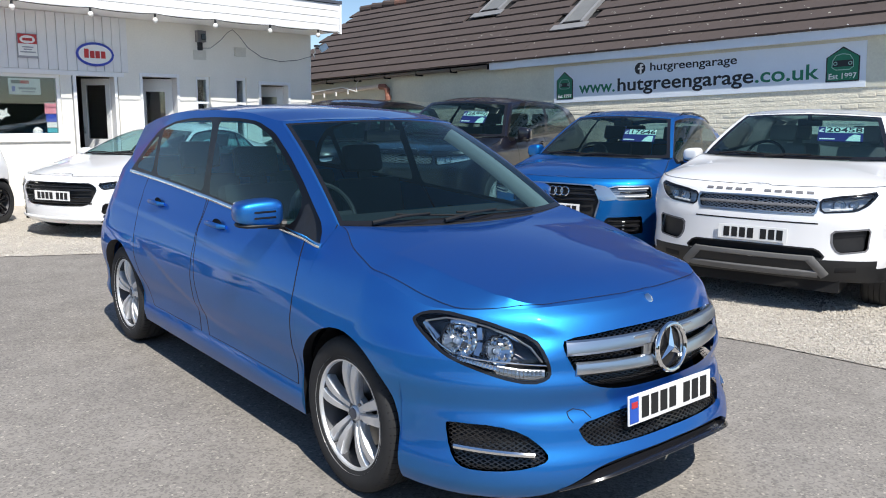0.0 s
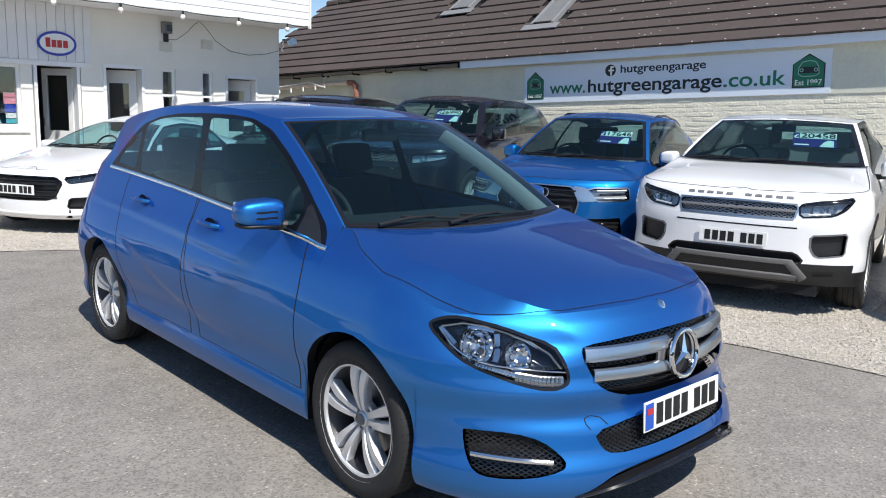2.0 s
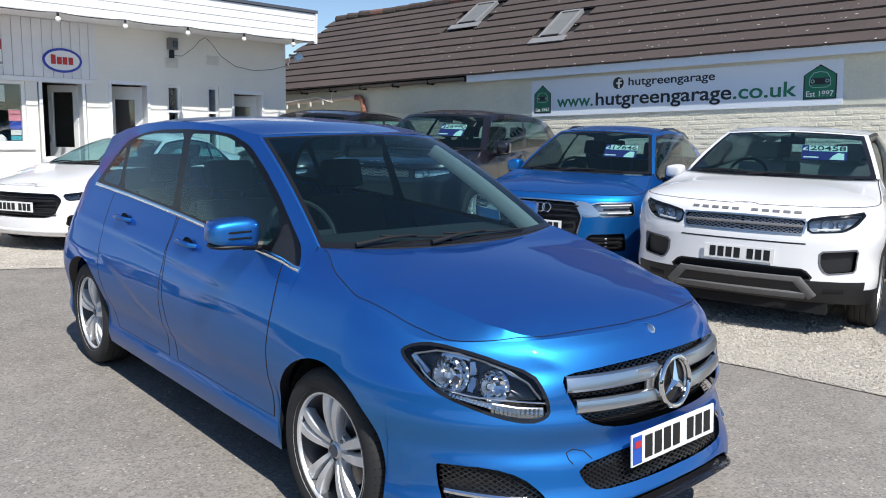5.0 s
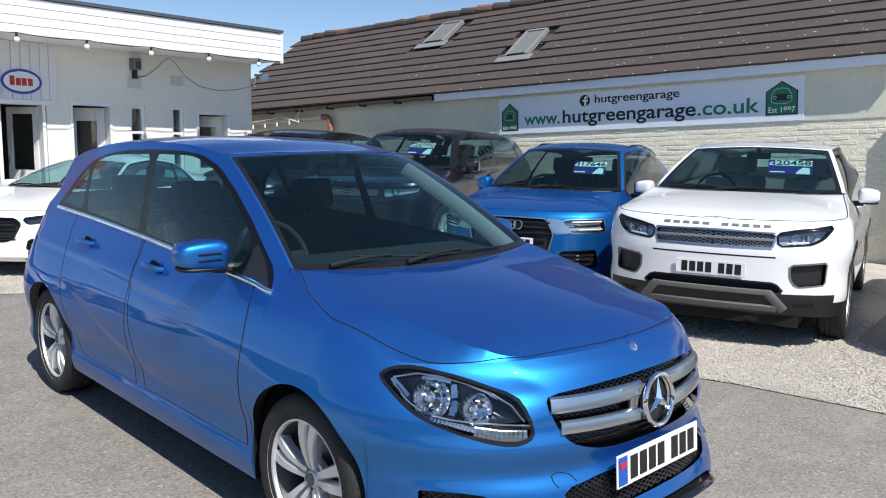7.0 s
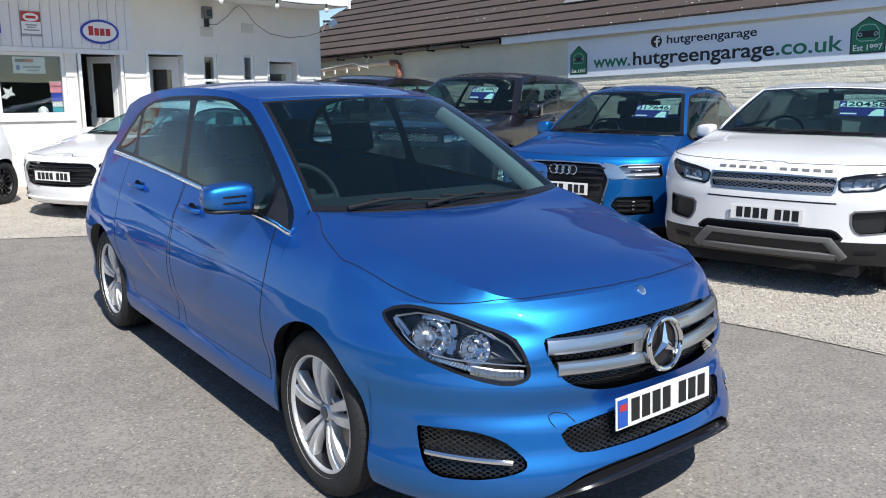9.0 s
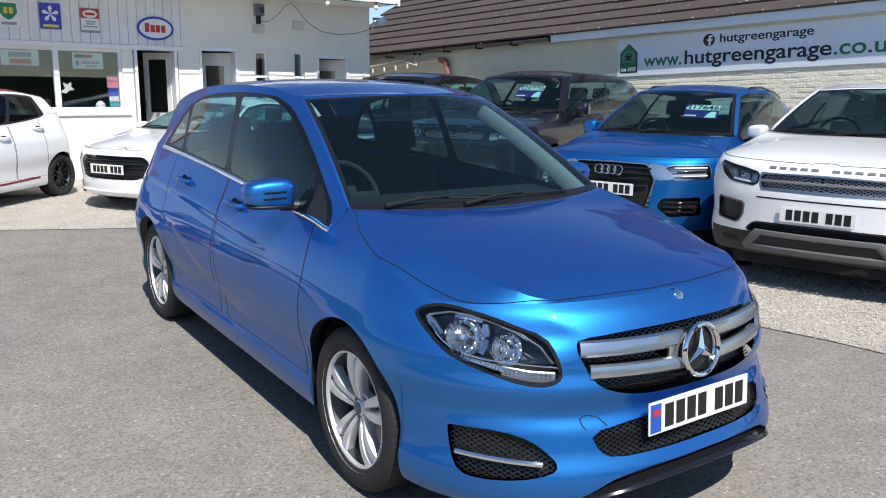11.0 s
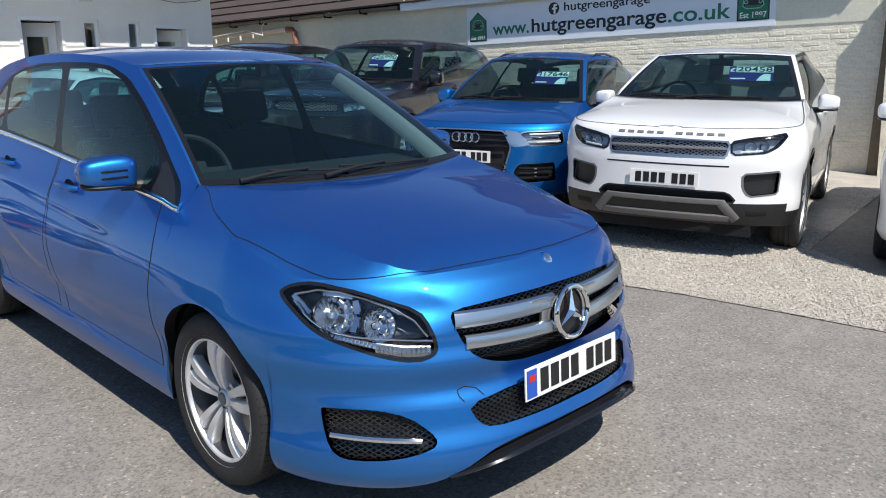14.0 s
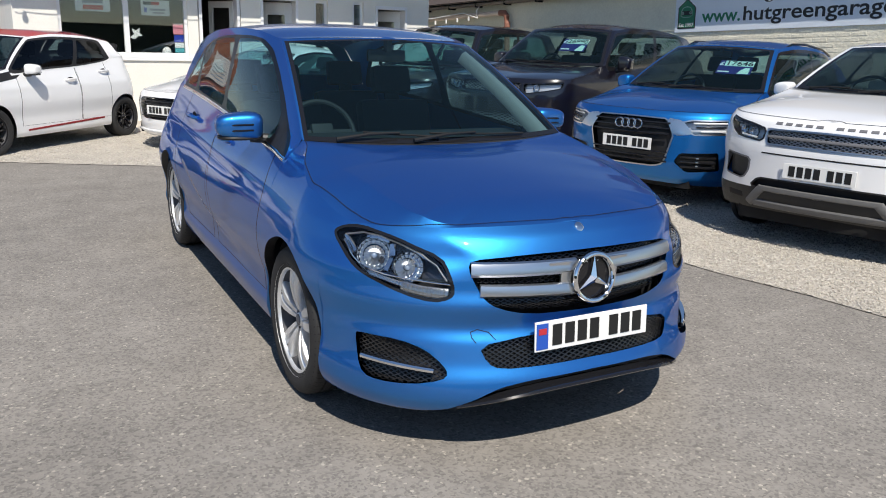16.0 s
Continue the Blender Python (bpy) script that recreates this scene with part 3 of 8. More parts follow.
def framed_window(name, x0, x1, z0, z1, bars, label, sash=None):
    w = thing(name, WM, label, "window", kind="structure")
    t = 0.05
    part("window_frame", boxed(x0, x0 + t, 0.05, 0.12, z0, z1), WHITEPVC, w)
    part("window_frame", boxed(x1 - t, x1, 0.05, 0.12, z0, z1), WHITEPVC, w)
    part("window_frame", boxed(x0 + t, x1 - t, 0.05, 0.12, z1 - t, z1), WHITEPVC, w)
    part("window_frame", boxed(x0 + t, x1 - t, 0.05, 0.12, z0, z0 + t), WHITEPVC, w)
    xs, zs = [x0 + t], [z0 + t]
    for kind, at in bars:
        if kind == "v":
            part("mullion", boxed(at - 0.04, at + 0.04, 0.04, 0.12, z0 + t, z1 - t), WHITEPVC, w)
        else:
            part("transom", boxed(x0 + t, x1 - t, 0.045, 0.115, at - 0.02, at + 0.02), WHITEPVC, w)
    vs = sorted(at for k, at in bars if k == "v")
    edges = [x0 + t] + vs + [x1 - t]
    for i, (a, b) in enumerate(zip(edges, edges[1:])):
        a2, b2 = a + (0.04 if i else 0), b - (0.04 if i < len(edges) - 2 else 0)
        p = part("pane", boxed(a2, b2, 0.078, 0.084, z0 + t, z1 - t), PANE, w)
        p.visible_shadow = False
    return w


w1 = framed_window("window_1", -4.30, -2.29, 1.08, 2.05, [("v", -3.275)], "wide white-framed shop window with posters inside")
part("window_sill", boxed(-4.38, -2.20, -0.03, 0.05, 1.00, 1.075, 0.006), WHITEPVC, w1)
framed_window("window_2", 0.02, 0.29, 0.95, 2.12, [("h", 1.66)], "narrow white-framed window")
framed_window("window_3", 0.80, 1.03, 0.95, 2.13, [("h", 1.66)], "narrow white-framed window")
placed(part("lintel_trim", boxed(-4.36, -1.28, -0.034, -0.0005, 2.052, 2.125, 0.003), WHITEPVC), WM, "white trim over shop window and door", "trim", "structure")


def open_door(name, x0, x1, z0, z1, angle, hinge_right, label, st=0.09, tr=0.11):
    d = thing(name, WM, label, "door", kind="structure")
    for a, b in ((x0 - 0.05, x0), (x1, x1 + 0.05)):
        part("door_frame", boxed(a, b, -0.02, 0.2, z0, z1 + 0.06, 0.004), WHITEPVC, d)
    part("door_frame", boxed(x0, x1, -0.02, 0.2, z1 - 0.0, z1 + 0.06, 0.004), WHITEPVC, d)
    leaf = thing_part("door_leaf", d, Matrix.Translation((x1 if hinge_right else x0, 0.18, z0)) @ Matrix.Rotation(radians(angle), 4, "Z"))
    w = x1 - x0 - 0.02
    s = -1 if hinge_right else 1
    h = z1 - z0 - 0.02

    def bar(a, b, lo, hi, mt=DOORWHITE, nm="door_rail", y0=-0.02, y1=0.022):
        part(nm, boxed(min(s * a, s * b), max(s * a, s * b), y0, y1, lo, hi, 0.003), mt, leaf)
    bar(0.0, st, 0.01, h, nm="door_stile")
    bar(w - st, w, 0.01, h, nm="door_stile")
    bar(st, w - st, h - tr, h)
    bar(st, w - st, 0.01, 0.9, nm="door_panel")
    part("door_pane", boxed(min(s * st, s * (w - st)), max(s * st, s * (w - st)), -0.004, 0.004, 0.9, h - tr), PANE, leaf)
    part("door_handle", boxed(min(s * (w - 0.06), s * (w - 0.04)), max(s * (w - 0.06), s * (w - 0.04)), -0.06, -0.02, 0.98, 1.1), CHROME, leaf)
    return d


open_door("door_1", -2.05, -1.44, 0.12, 2.05, -62, True, "white glazed shop door standing open inward")
open_door("door_3", 1.33, 1.93, 0.12, 2.02, -42, True, "white door standing half open inward", 0.12, 0.20)
open_door("door_2", -0.96, -0.35, 0.12, 2.08, -38, True, "white glazed door standing open inward", 0.13, 0.22)


oval = thing("oval_sign", WM @ Matrix.Translation((-1.74, -0.05, 2.40)) @ Matrix.Rotation(radians(90), 4, "X"), "oval white sign with a blue rim and red bars", "sign")
for rx, rz, h, mt, nm in ((0.300, 0.190, 0.012, BLUEINK, "rim"), (0.262, 0.152, 0.017, PLATE, "face")):
    bm = bmesh.new()
    prism(bm, [(rx * math.cos(t), rz * math.sin(t)) for t in [2 * math.pi * i / 48 for i in range(48)]], h)
    part(nm, bm, mt, oval)
for i, xx in enumerate((-0.175, -0.085, 0.0, 0.09)):
    bm = bmesh.new()
    box(bm, xx, xx + 0.070, -0.062, 0.062 + (0.02 if i == 0 else -0.01), 0.0171, 0.021, None, 0.0)
    part("red_bar", bm, REDINK, oval)
small = thing("small_sign", WM @ Matrix.Translation((-2.75, -0.05, 2.47)) @ Matrix.Rotation(radians(90), 4, "X"), "small red, white and grey garage sign", "sign")
part("backing", boxed(-0.145, 0.145, -0.185, 0.185, 0, 0.012), GREYINK, small)
part("red_field", boxed(-0.135, 0.135, 0.03, 0.175, 0.0121, 0.015), REDINK, small)
part("white_field", boxed(-0.135, 0.135, -0.15, 0.028, 0.0121, 0.015), PLATE, small)
bm = bmesh.new()
prism(bm, [(0.11 * math.cos(t), 0.095 + 0.06 * math.sin(t)) for t in [2 * math.pi * i / 32 for i in range(32)]], 0.004, Matrix.Translation((0, 0, 0.0151)))
part("white_oval", bm, PLATE, small)
part("red_bar", boxed(-0.07, 0.07, 0.075, 0.115, 0.0192, 0.0215), REDINK, small)
for zz, ww in ((-0.02, 0.08), (-0.055, 0.06), (-0.095, 0.11)):
    part("grey_bar", boxed(-ww, ww, zz - 0.01, zz + 0.01, 0.0151, 0.017), GREYINK, small)

shield = thing("shield_sign", WM @ Matrix.Translation((-3.89, -0.05, 2.50)) @ Matrix.Rotation(radians(90), 4, "X"), "small pale sign with a green and yellow shield", "sign")
part("backing", boxed(-0.15, 0.15, -0.19, 0.19, 0, 0.012), PLATE, shield)
bm = bmesh.new()
prism(bm, [(-0.11, 0.15), (-0.12, 0.02), (-0.06, -0.06), (0.0, -0.09), (0.06, -0.06), (0.12, 0.02), (0.11, 0.15)], 0.004, Matrix.Translation((0, 0, 0.0121)))
part("green_shield", bm, mat("shield_green", (0.02, 0.22, 0.08), 0.45), shield)
for xx in (-0.06, 0.012):
    part("yellow_bar", boxed(xx, xx + 0.05, 0.0, 0.09, 0.0162, 0.019), mat("shield_yellow", (0.75, 0.60, 0.06), 0.45), shield)
part("dark_bar", boxed(-0.10, 0.10, -0.16, -0.12, 0.0121, 0.015), GREYINK, shield)
flower = thing("blue_sign", WM @ Matrix.Translation((-3.32, -0.05, 2.50)) @ Matrix.Rotation(radians(90), 4, "X"), "small blue sign with a white flower shape", "sign")
part("backing", boxed(-0.15, 0.15, -0.19, 0.19, 0, 0.012), BLUEINK, flower)
for i in range(5):
    a = 2 * math.pi * i / 5 + 0.3
    bm = bmesh.new()
    prism(bm, [(0.0, 0.03), (0.10 * math.cos(a - 0.32), 0.03 + 0.10 * math.sin(a - 0.32)), (0.125 * math.cos(a), 0.03 + 0.125 * math.sin(a)), (0.10 * math.cos(a + 0.32), 0.03 + 0.10 * math.sin(a + 0.32))], 0.003, Matrix.Translation((0, 0, 0.0121)))
    part("petal", bm, PLATE, flower)
part("yellow_bar", boxed(-0.11, 0.11, -0.165, -0.125, 0.0121, 0.015), mat("shield_yellow", (0.75, 0.60, 0.06), 0.45), flower)

# posters, cards and things behind the shop window
def poster(name, x0, x1, z0, z1, mt, label, bars=(), y=0.10):
    p = thing(name, WM @ Matrix.Translation((0, y, 0)), label, "poster")
    part("sheet", boxed(x0, x1, 0, 0.004, z0, z1), mt, p)
    for a, b, lo, hi, m2 in bars:
        part("printed_bar", boxed(x0 + a * (x1 - x0), x0 + b * (x1 - x0), -0.003, -0.0002, z0 + lo * (z1 - z0), z0 + hi * (z1 - z0)), m2, p)
    return p


poster("window_poster", -4.02, -3.50, 1.76, 1.99, PLATE, "white dealer poster with grey and red bars", [(0.22, 0.8, 0.12, 0.42, REDINK), (0.2, 0.8, 0.55, 0.85, GREYINK)])
poster("window_poster", -3.02, -2.56, 1.73, 1.98, PLATE, "white finance poster with dark, red and grey bars", [(0.08, 0.36, 0.68, 0.88, SIGNBLACK), (0.36, 0.64, 0.68, 0.88, REDINK), (0.1, 0.2, 0.2, 0.5, BLUEINK), (0.3, 0.85, 0.32, 0.46, GREYINK), (0.4, 0.8, 0.14, 0.24, GREYINK)])
poster("window_card", -2.52, -2.35, 1.44, 1.62, PINK, "pink card in the shop window", [(0.05, 0.95, 0.9, 1.0, GREYINK)])
poster("window_card", -2.51, -2.35, 1.31, 1.43, BLUEINK, "dark blue card in the shop window")
poster("window_card", -2.50, -2.35, 1.22, 1.30, PLATE, "white card in the shop window")
poster("window_card", -2.50, -2.35, 1.14, 1.21, TEAL, "teal card in the shop window")
pot = thing("white_ornament", WM @ Matrix.Translation((-2.62, 0.19, 1.0801)), "small white ornament on the window sill", "ornament")
bm = bmesh.new()
lathe(bm, [(0.0, 0.0), (0.05, 0.0), (0.075, 0.05), (0.07, 0.10), (0.03, 0.14), (0.0, 0.15)], 20, "z")
part("bowl", bm, PLATE, pot, "", True)
bird = thing("bird_cutout", WM @ Matrix.Translation((-3.13, 0.10, 1.42)) @ Matrix.Rotation(radians(90), 4, "X"), "pale swallow-shaped cutout in the window", "decoration")
bm = bmesh.new()
prism(bm, [(-0.10, -0.05), (-0.03, 0.0), (-0.06, 0.10), (0.01, 0.06), (0.07, 0.11), (0.06, 0.03), (0.11, -0.02), (0.03, -0.03), (-0.02, -0.08)], 0.004)
part("cutout", bm, PLATE, bird)
desk = thing("office_counter", WM @ Matrix.Translation((-3.3, 1.5, 0.1201)), "dark office counter behind the shop window", "counter")
part("counter_top", boxed(-0.9, 0.9, -0.3, 0.3, 0.86, 0.9, 0.005), DOORWHITE, desk)
part("counter_body", boxed(-0.85, 0.85, -0.25, 0.25, 0.0, 0.859), DARKFLOOR, desk)
red = thing("red_extinguisher", WM @ Matrix.Translation((-0.86, 0.9, 1.25)), "red fire extinguisher hung inside the doorway", "extinguisher")
bm = bmesh.new()
lathe(bm, [(0.0, 0.0), (0.07, 0.0), (0.075, 0.03), (0.075, 0.36), (0.04, 0.43), (0.02, 0.45), (0.0, 0.47)], 20, "z")
part("cylinder", bm, REDINK, red, "", True)
part("bracket", boxed(-0.29, -0.07, -0.03, 0.03, 0.15, 0.2), BLACK, red)

# festoon of bulbs under the fascia, its cable, wall box and vents
fest = thing("festoon_lights", WM, "string of white globe bulbs under the fascia", "lights")
bm = bmesh.new()
xs = [-5.2, -5.07, -4.09, -3.17, -2.09, -1.09, -0.05, 1.00, 2.02, 2.48]
pts = []
for a, b in zip(xs, xs[1:]):
    for i in range(6):
        t = i / 6
        pts.append((a + (b - a) * t, -0.935, 3.03 - 0.05 * 4 * t * (1 - t) * 0.5))
pts.append((2.48, -0.935, 3.03))
tube(bm, pts, 0.006, 6)
part("cable", bm, BLACK, fest)
for xx in xs[1:-1]:
    bm = bmesh.new()
    lathe(bm, [(0.0, 0.03), (0.018, 0.03), (0.02, -0.03), (0.0, -0.03)], 14, "z", Matrix.Translation((xx, -0.935, 3.0)))
    part("bulb_holder", bm, BLACK, fest, "", True)
    bm = bmesh.new()
    lathe(bm, [(0.0, -0.115), (0.022, -0.108), (0.038, -0.09), (0.042, -0.068), (0.034, -0.045), (0.018, -0.03)], 18, "z", Matrix.Translation((xx, -0.935, 3.0)))
    part("bulb", bm, BULB, fest, "", True)
wb = thing("wall_floodlight", WM, "grey weatherproof box lamp on the wall", "lamp")
part("housing", boxed(0.03, 0.19, -0.12, -0.001, 2.72, 2.92, 0.01), GREYPL, wb)
part("bracket", boxed(0.07, 0.15, -0.05, -0.001, 2.58, 2.7199, 0.005), BLACK, wb)
part("lamp_glass", boxed(0.09, 0.17, -0.14, -0.1201, 2.76, 2.86, 0.005), BLACKGLOSS, wb)
VENT = mat("weathered_cream_plastic", (0.68, 0.66, 0.59), 0.6, vary=0.1, scale=9)
for xx, zz in ((0.11, 2.50), (0.91, 2.60)):
    v = thing("air_vent", WM, "small cream louvred wall vent", "vent")
    part("vent_frame", boxed(xx - 0.12, xx + 0.12, -0.016, -0.001, zz - 0.085, zz + 0.085, 0.004), VENT, v)
    for i in range(5):
        part("slat", boxed(xx - 0.10, xx + 0.10, -0.026, -0.0161, zz - 0.07 + i * 0.031, zz - 0.056 + i * 0.031), VENT, v)
cab = thing("wall_cable", WM, "grey cable sagging along the wall", "cable")
bm = bmesh.new()
tube(bm, [(0.12, -0.03, 2.62), (0.30, -0.04, 2.63), (0.50, -0.06, 2.78), (0.62, -0.08, 2.92), (0.72, -0.1, 2.98), (0.86, -0.08, 2.88), (1.05, -0.06, 2.68), (1.35, -0.05, 2.52), (1.75, -0.05, 2.47), (2.15, -0.05, 2.52), (2.5, -0.06, 2.62)], 0.006, 6)
part("cable", bm, GREYPL, cab)
fl = thing("corner_floodlight", WM @ Matrix.Translation((2.62, -0.16, 2.74)) @ Matrix.Rotation(radians(-25), 4, "Z"), "pale blue and white floodlight with wiring at the wall corner", "lamp")
part("bracket", boxed(-0.14, 0.0, -0.03, 0.03, 0.05, 0.09), GREYPL, fl)
bm = bmesh.new()
box(bm, -0.02, 0.14, -0.06, 0.05, -0.05, 0.07, Matrix.Rotation(radians(-30), 4, "Y"), 0.012)
part("lamp_head", bm, mat("pale_blue_plastic", (0.45, 0.62, 0.80), 0.4), fl)
bm = bmesh.new()
tube(bm, [(-0.1, 0, 0.08), (-0.14, -0.02, 0.0), (-0.12, 0, -0.06), (-0.16, 0.01, -0.1), (-0.13, -0.01, -0.15)], 0.012, 6)
part("wiring", bm, PLATE, fl)

# ---- the long building with the sign ----
SLOPE = radians(2.6)
SM = Matrix.Translation((8.296, 7.303, 0)) @ Matrix.Rotation(radians(100), 4, "Z")     # x along the wall, away; the yard is on +y
SMT = SM @ Matrix.Rotation(SLOPE, 4, "Y")                                             # eaves and sign climb a little towards the road
UV = Matrix(((1, 0, 0, 0), (0, 0, 1, 0), (0, 1, 0, 0), (0, 0, 0, 1)))                 # a flat outline in (u, z), pulled out of the wall
U0, U1, UR = -11.0, 7.9, -6.35
wall_e = placed(part("wall_east", boxed(U0, U1, -0.3, 0.0, -0.9, 2.5), BRICKPAINT), SMT, "cream painted brick wall with flaking joints", "wall", "structure")
placed(part("wall_band", prism(bmesh.new(), [(UR, 1.715), (-5.2, 1.72), (0.3, 1.765), (1.6, 1.79), (4.0, 1.96), (U1, 2.2), (U1, 2.5), (UR, 2.5)], 0.012, UV), BANDPAINT), SMT @ Matrix.Translation((0, 0.001, 0)), "pale grey-green rendered band under the eaves", "wall", "structure")
placed(part("wall_east_back", boxed(U0, U1, -5.9, -5.6, -0.9, 2.5), BRICKPAINT), SMT, "plain rear wall", "wall", "structure")
RISE, RUN = 1.90, 2.85
for i, u in enumerate((UR, U1 - 0.3)):
    placed(part("wall_gable_%d" % (i + 1), prism(bmesh.new(), [(-0.302, -0.9), (-5.598, -0.9), (-5.598, 2.5), (-RUN, 2.5 + RISE - 0.2), (-0.302, 2.5)], 0.3, Matrix(((0, 0, 1, u), (1, 0, 0, 0), (0, 1, 0, 0), (0, 0, 0, 1)))), BRICKPAINT), SMT, "plain end wall", "wall", "structure")
roofm = SMT @ Matrix.Translation((0, 0.0, 2.675))
PITCH = math.atan2(RISE, RUN)
SLEN = math.hypot(RISE, RUN)
roof_e = thing("tiled_roof", roofm, "brown concrete tiled roof with pale lichen spots", "roof", kind="structure")
bm = bmesh.new()
a = [bm.verts.new(p) for p in ((UR, 0.20, -0.155), (U1, 0.20, -0.155), (U1, -RUN, RISE - 0.02), (UR, -RUN, RISE - 0.02))]
b = [bm.verts.new(p) for p in ((UR, -2 * RUN - 0.14, -0.12), (U1, -2 * RUN - 0.14, -0.12))]
bm.faces.new(a)
bm.faces.new((a[3], a[2], b[1], b[0]))
part("roof_deck", bm, SEAM, roof_e)
rr = random.Random(8)
RIDGERED = mat("reddish_ridge_tile", (0.19, 0.10, 0.075), 0.85, vary=0.2, scale=8)
for i in range(33):
    u = U1 - 0.43 * i
    mt = RIDGERED if i in (3, 9, 13) else TILE
    rt = part("ridge_tile", tube(bmesh.new(), [(u, -RUN, RISE + 0.02 + rr.uniform(0, 0.05)), (u - 0.415, -RUN + rr.uniform(-0.01, 0.01), RISE + 0.02 + rr.uniform(0, 0.025))], 0.105, 10), mt, roof_e, "reddish loose ridge tile" if mt is RIDGERED else "")

# eaves: boarded fascia towards the road, an open gutter beyond
eave = thing("eaves_board", SMT, "white painted eaves board with small clips", "fascia", kind="structure")
part("board", boxed(UR, 1.33, 0.175, 0.20, 2.40, 2.53, 0.004), SIGNW, eave)
part("board_cap", boxed(UR, 1.36, 0.17, 0.232, 2.531, 2.556, 0.003), WHITEPVC, eave)
part("soffit_board", boxed(UR, 1.33, 0.013, 0.174, 2.41, 2.425), WHITEPVC, eave)
rg = random.Random(11)
for i in range(16):
    u = 1.2 - i * 0.55 + rg.uniform(-0.15, 0.15)
    part("clip", boxed(u, u + 0.025, 0.2321, 0.247, 2.53, 2.575), WHITEPVC, eave)
gut = thing("gutter", SMT, "weathered half-round roof gutter in short lengths", "gutter", kind="structure")
u = 1.37
while u < 7.7:
    L = 0.92
    bm = bmesh.new()
    ring = []
    for uu in (u, min(u + L - 0.03, U1)):
        ring.append([bm.verts.new((uu, 0.165 + 0.062 * math.cos(t), 2.50 + 0.062 * math.sin(t))) for t in [math.pi * (1 + k / 10) for k in range(11)]])
    for k in range(10):
        bm.faces.new((ring[0][k], ring[0][k + 1], ring[1][k + 1], ring[1][k]))
    bmesh.ops.solidify(bm, geom=list(bm.faces), thickness=0.006)
    part("gutter_length", bm, GUTTER, gut)
    part("gutter_bracket", boxed(u - 0.028, u - 0.004, 0.014, 0.22, 2.42, 2.51), SEAM, gut)
    u += L
pipe = thing("drain_pipe", SMT, "pale horizontal drain pipe with a rusty bend and loose wires", "pipe")
part("pipe", tube(bmesh.new(), [(4.34, 0.10, 2.275), (6.0, 0.10, 2.26), (7.8, 0.10, 2.245)], 0.05, 12), PIPE, pipe)
part("pipe_collar", tube(bmesh.new(), [(4.36, 0.10, 2.275), (4.46, 0.10, 2.274)], 0.062, 12), PIPE, pipe)
part("bend", tube(bmesh.new(), [(4.36, 0.10, 2.275), (4.22, 0.10, 2.265), (4.15, 0.10, 2.20), (4.13, 0.10, 2.06), (4.13, 0.10, 1.5)], 0.062, 12), PIPERED, pipe)
part("wire", tube(bmesh.new(), [(4.95, 0.12, 2.5), (5.05, 0.16, 2.36), (5.02, 0.16, 2.2), (5.5, 0.17, 2.33), (6.0, 0.17, 2.30), (6.6, 0.17, 2.26), (7.2, 0.16, 2.27)], 0.012, 6), PLATE, pipe)
for u, z in ((5.7, 2.20), (6.1, 2.19), (6.5, 2.18), (5.3, 2.22)):
    part("wire_end", boxed(u, u + 0.03, 0.15, 0.18, z - 0.06, z + 0.03), PLATE, pipe)

# roof windows
def roof_window(u, d0, d1, wdt, glass_mat, label):
    m = roofm @ Matrix.Translation((u, 0, 0)) @ Matrix.Rotation(math.pi, 4, "Z") @ Matrix.Rotation(PITCH, 4, "X")
    # x runs back along the wall, y up the slope
    w = thing("roof_window", m, label, "roof window", kind="structure")
    part("frame", boxed(-wdt / 2, -wdt / 2 + 0.06, d0, d1, 0.0, 0.085, 0.006), LEAD, w)
    part("frame", boxed(wdt / 2 - 0.06, wdt / 2, d0, d1, 0.0, 0.085, 0.006), LEAD, w)
    part("frame", boxed(-wdt / 2 + 0.0601, wdt / 2 - 0.0601, d0, d0 + 0.05, 0.0, 0.085, 0.006), SEAM, w)
    part("frame", boxed(-wdt / 2 + 0.0601, wdt / 2 - 0.0601, d1 - 0.06, d1, 0.0, 0.095, 0.006), LEAD, w)
    part("pane", boxed(-wdt / 2 + 0.0601, wdt / 2 - 0.0601, d0 + 0.0501, d1 - 0.0601, 0.06, 0.07), glass_mat, w)
    part("flashing", boxed(-wdt / 2 - 0.13, wdt / 2 + 0.13, d0 - 0.20, d0 - 0.001, 0.045, 0.065, 0.004), LEAD, w)
    return w


SKYGLASS = mat("roof_window_glass", (0.20, 0.20, 0.19), 0.22, 0.0, vary=0.1, scale=6)
HOLESR = ((2.70, 2.0, 2.95, 0.56), (0.08, 0.88, 1.90, 0.50))
for u, d0, d1, wdt in HOLESR:
    roof_window(u, d0, d1, wdt, SKYGLASS, "grey framed roof window, closed")

# tiles: eleven courses, each tail standing proud of the course below
GAUGE, TW = (SLEN + 0.10) / 10.6, 0.30


def tile_shape():
    """Corner places of one tile in (along, up the slope, proud)."""
    return [(0, 0, 0.012), (TW - 0.003, 0, 0.012), (TW - 0.003, GAUGE + 0.05, 0.0), (0, GAUGE + 0.05, 0.0), (0, 0, 0.047), (TW - 0.003, 0, 0.047), (TW - 0.003, GAUGE + 0.05, 0.012), (0, GAUGE + 0.05, 0.012)]


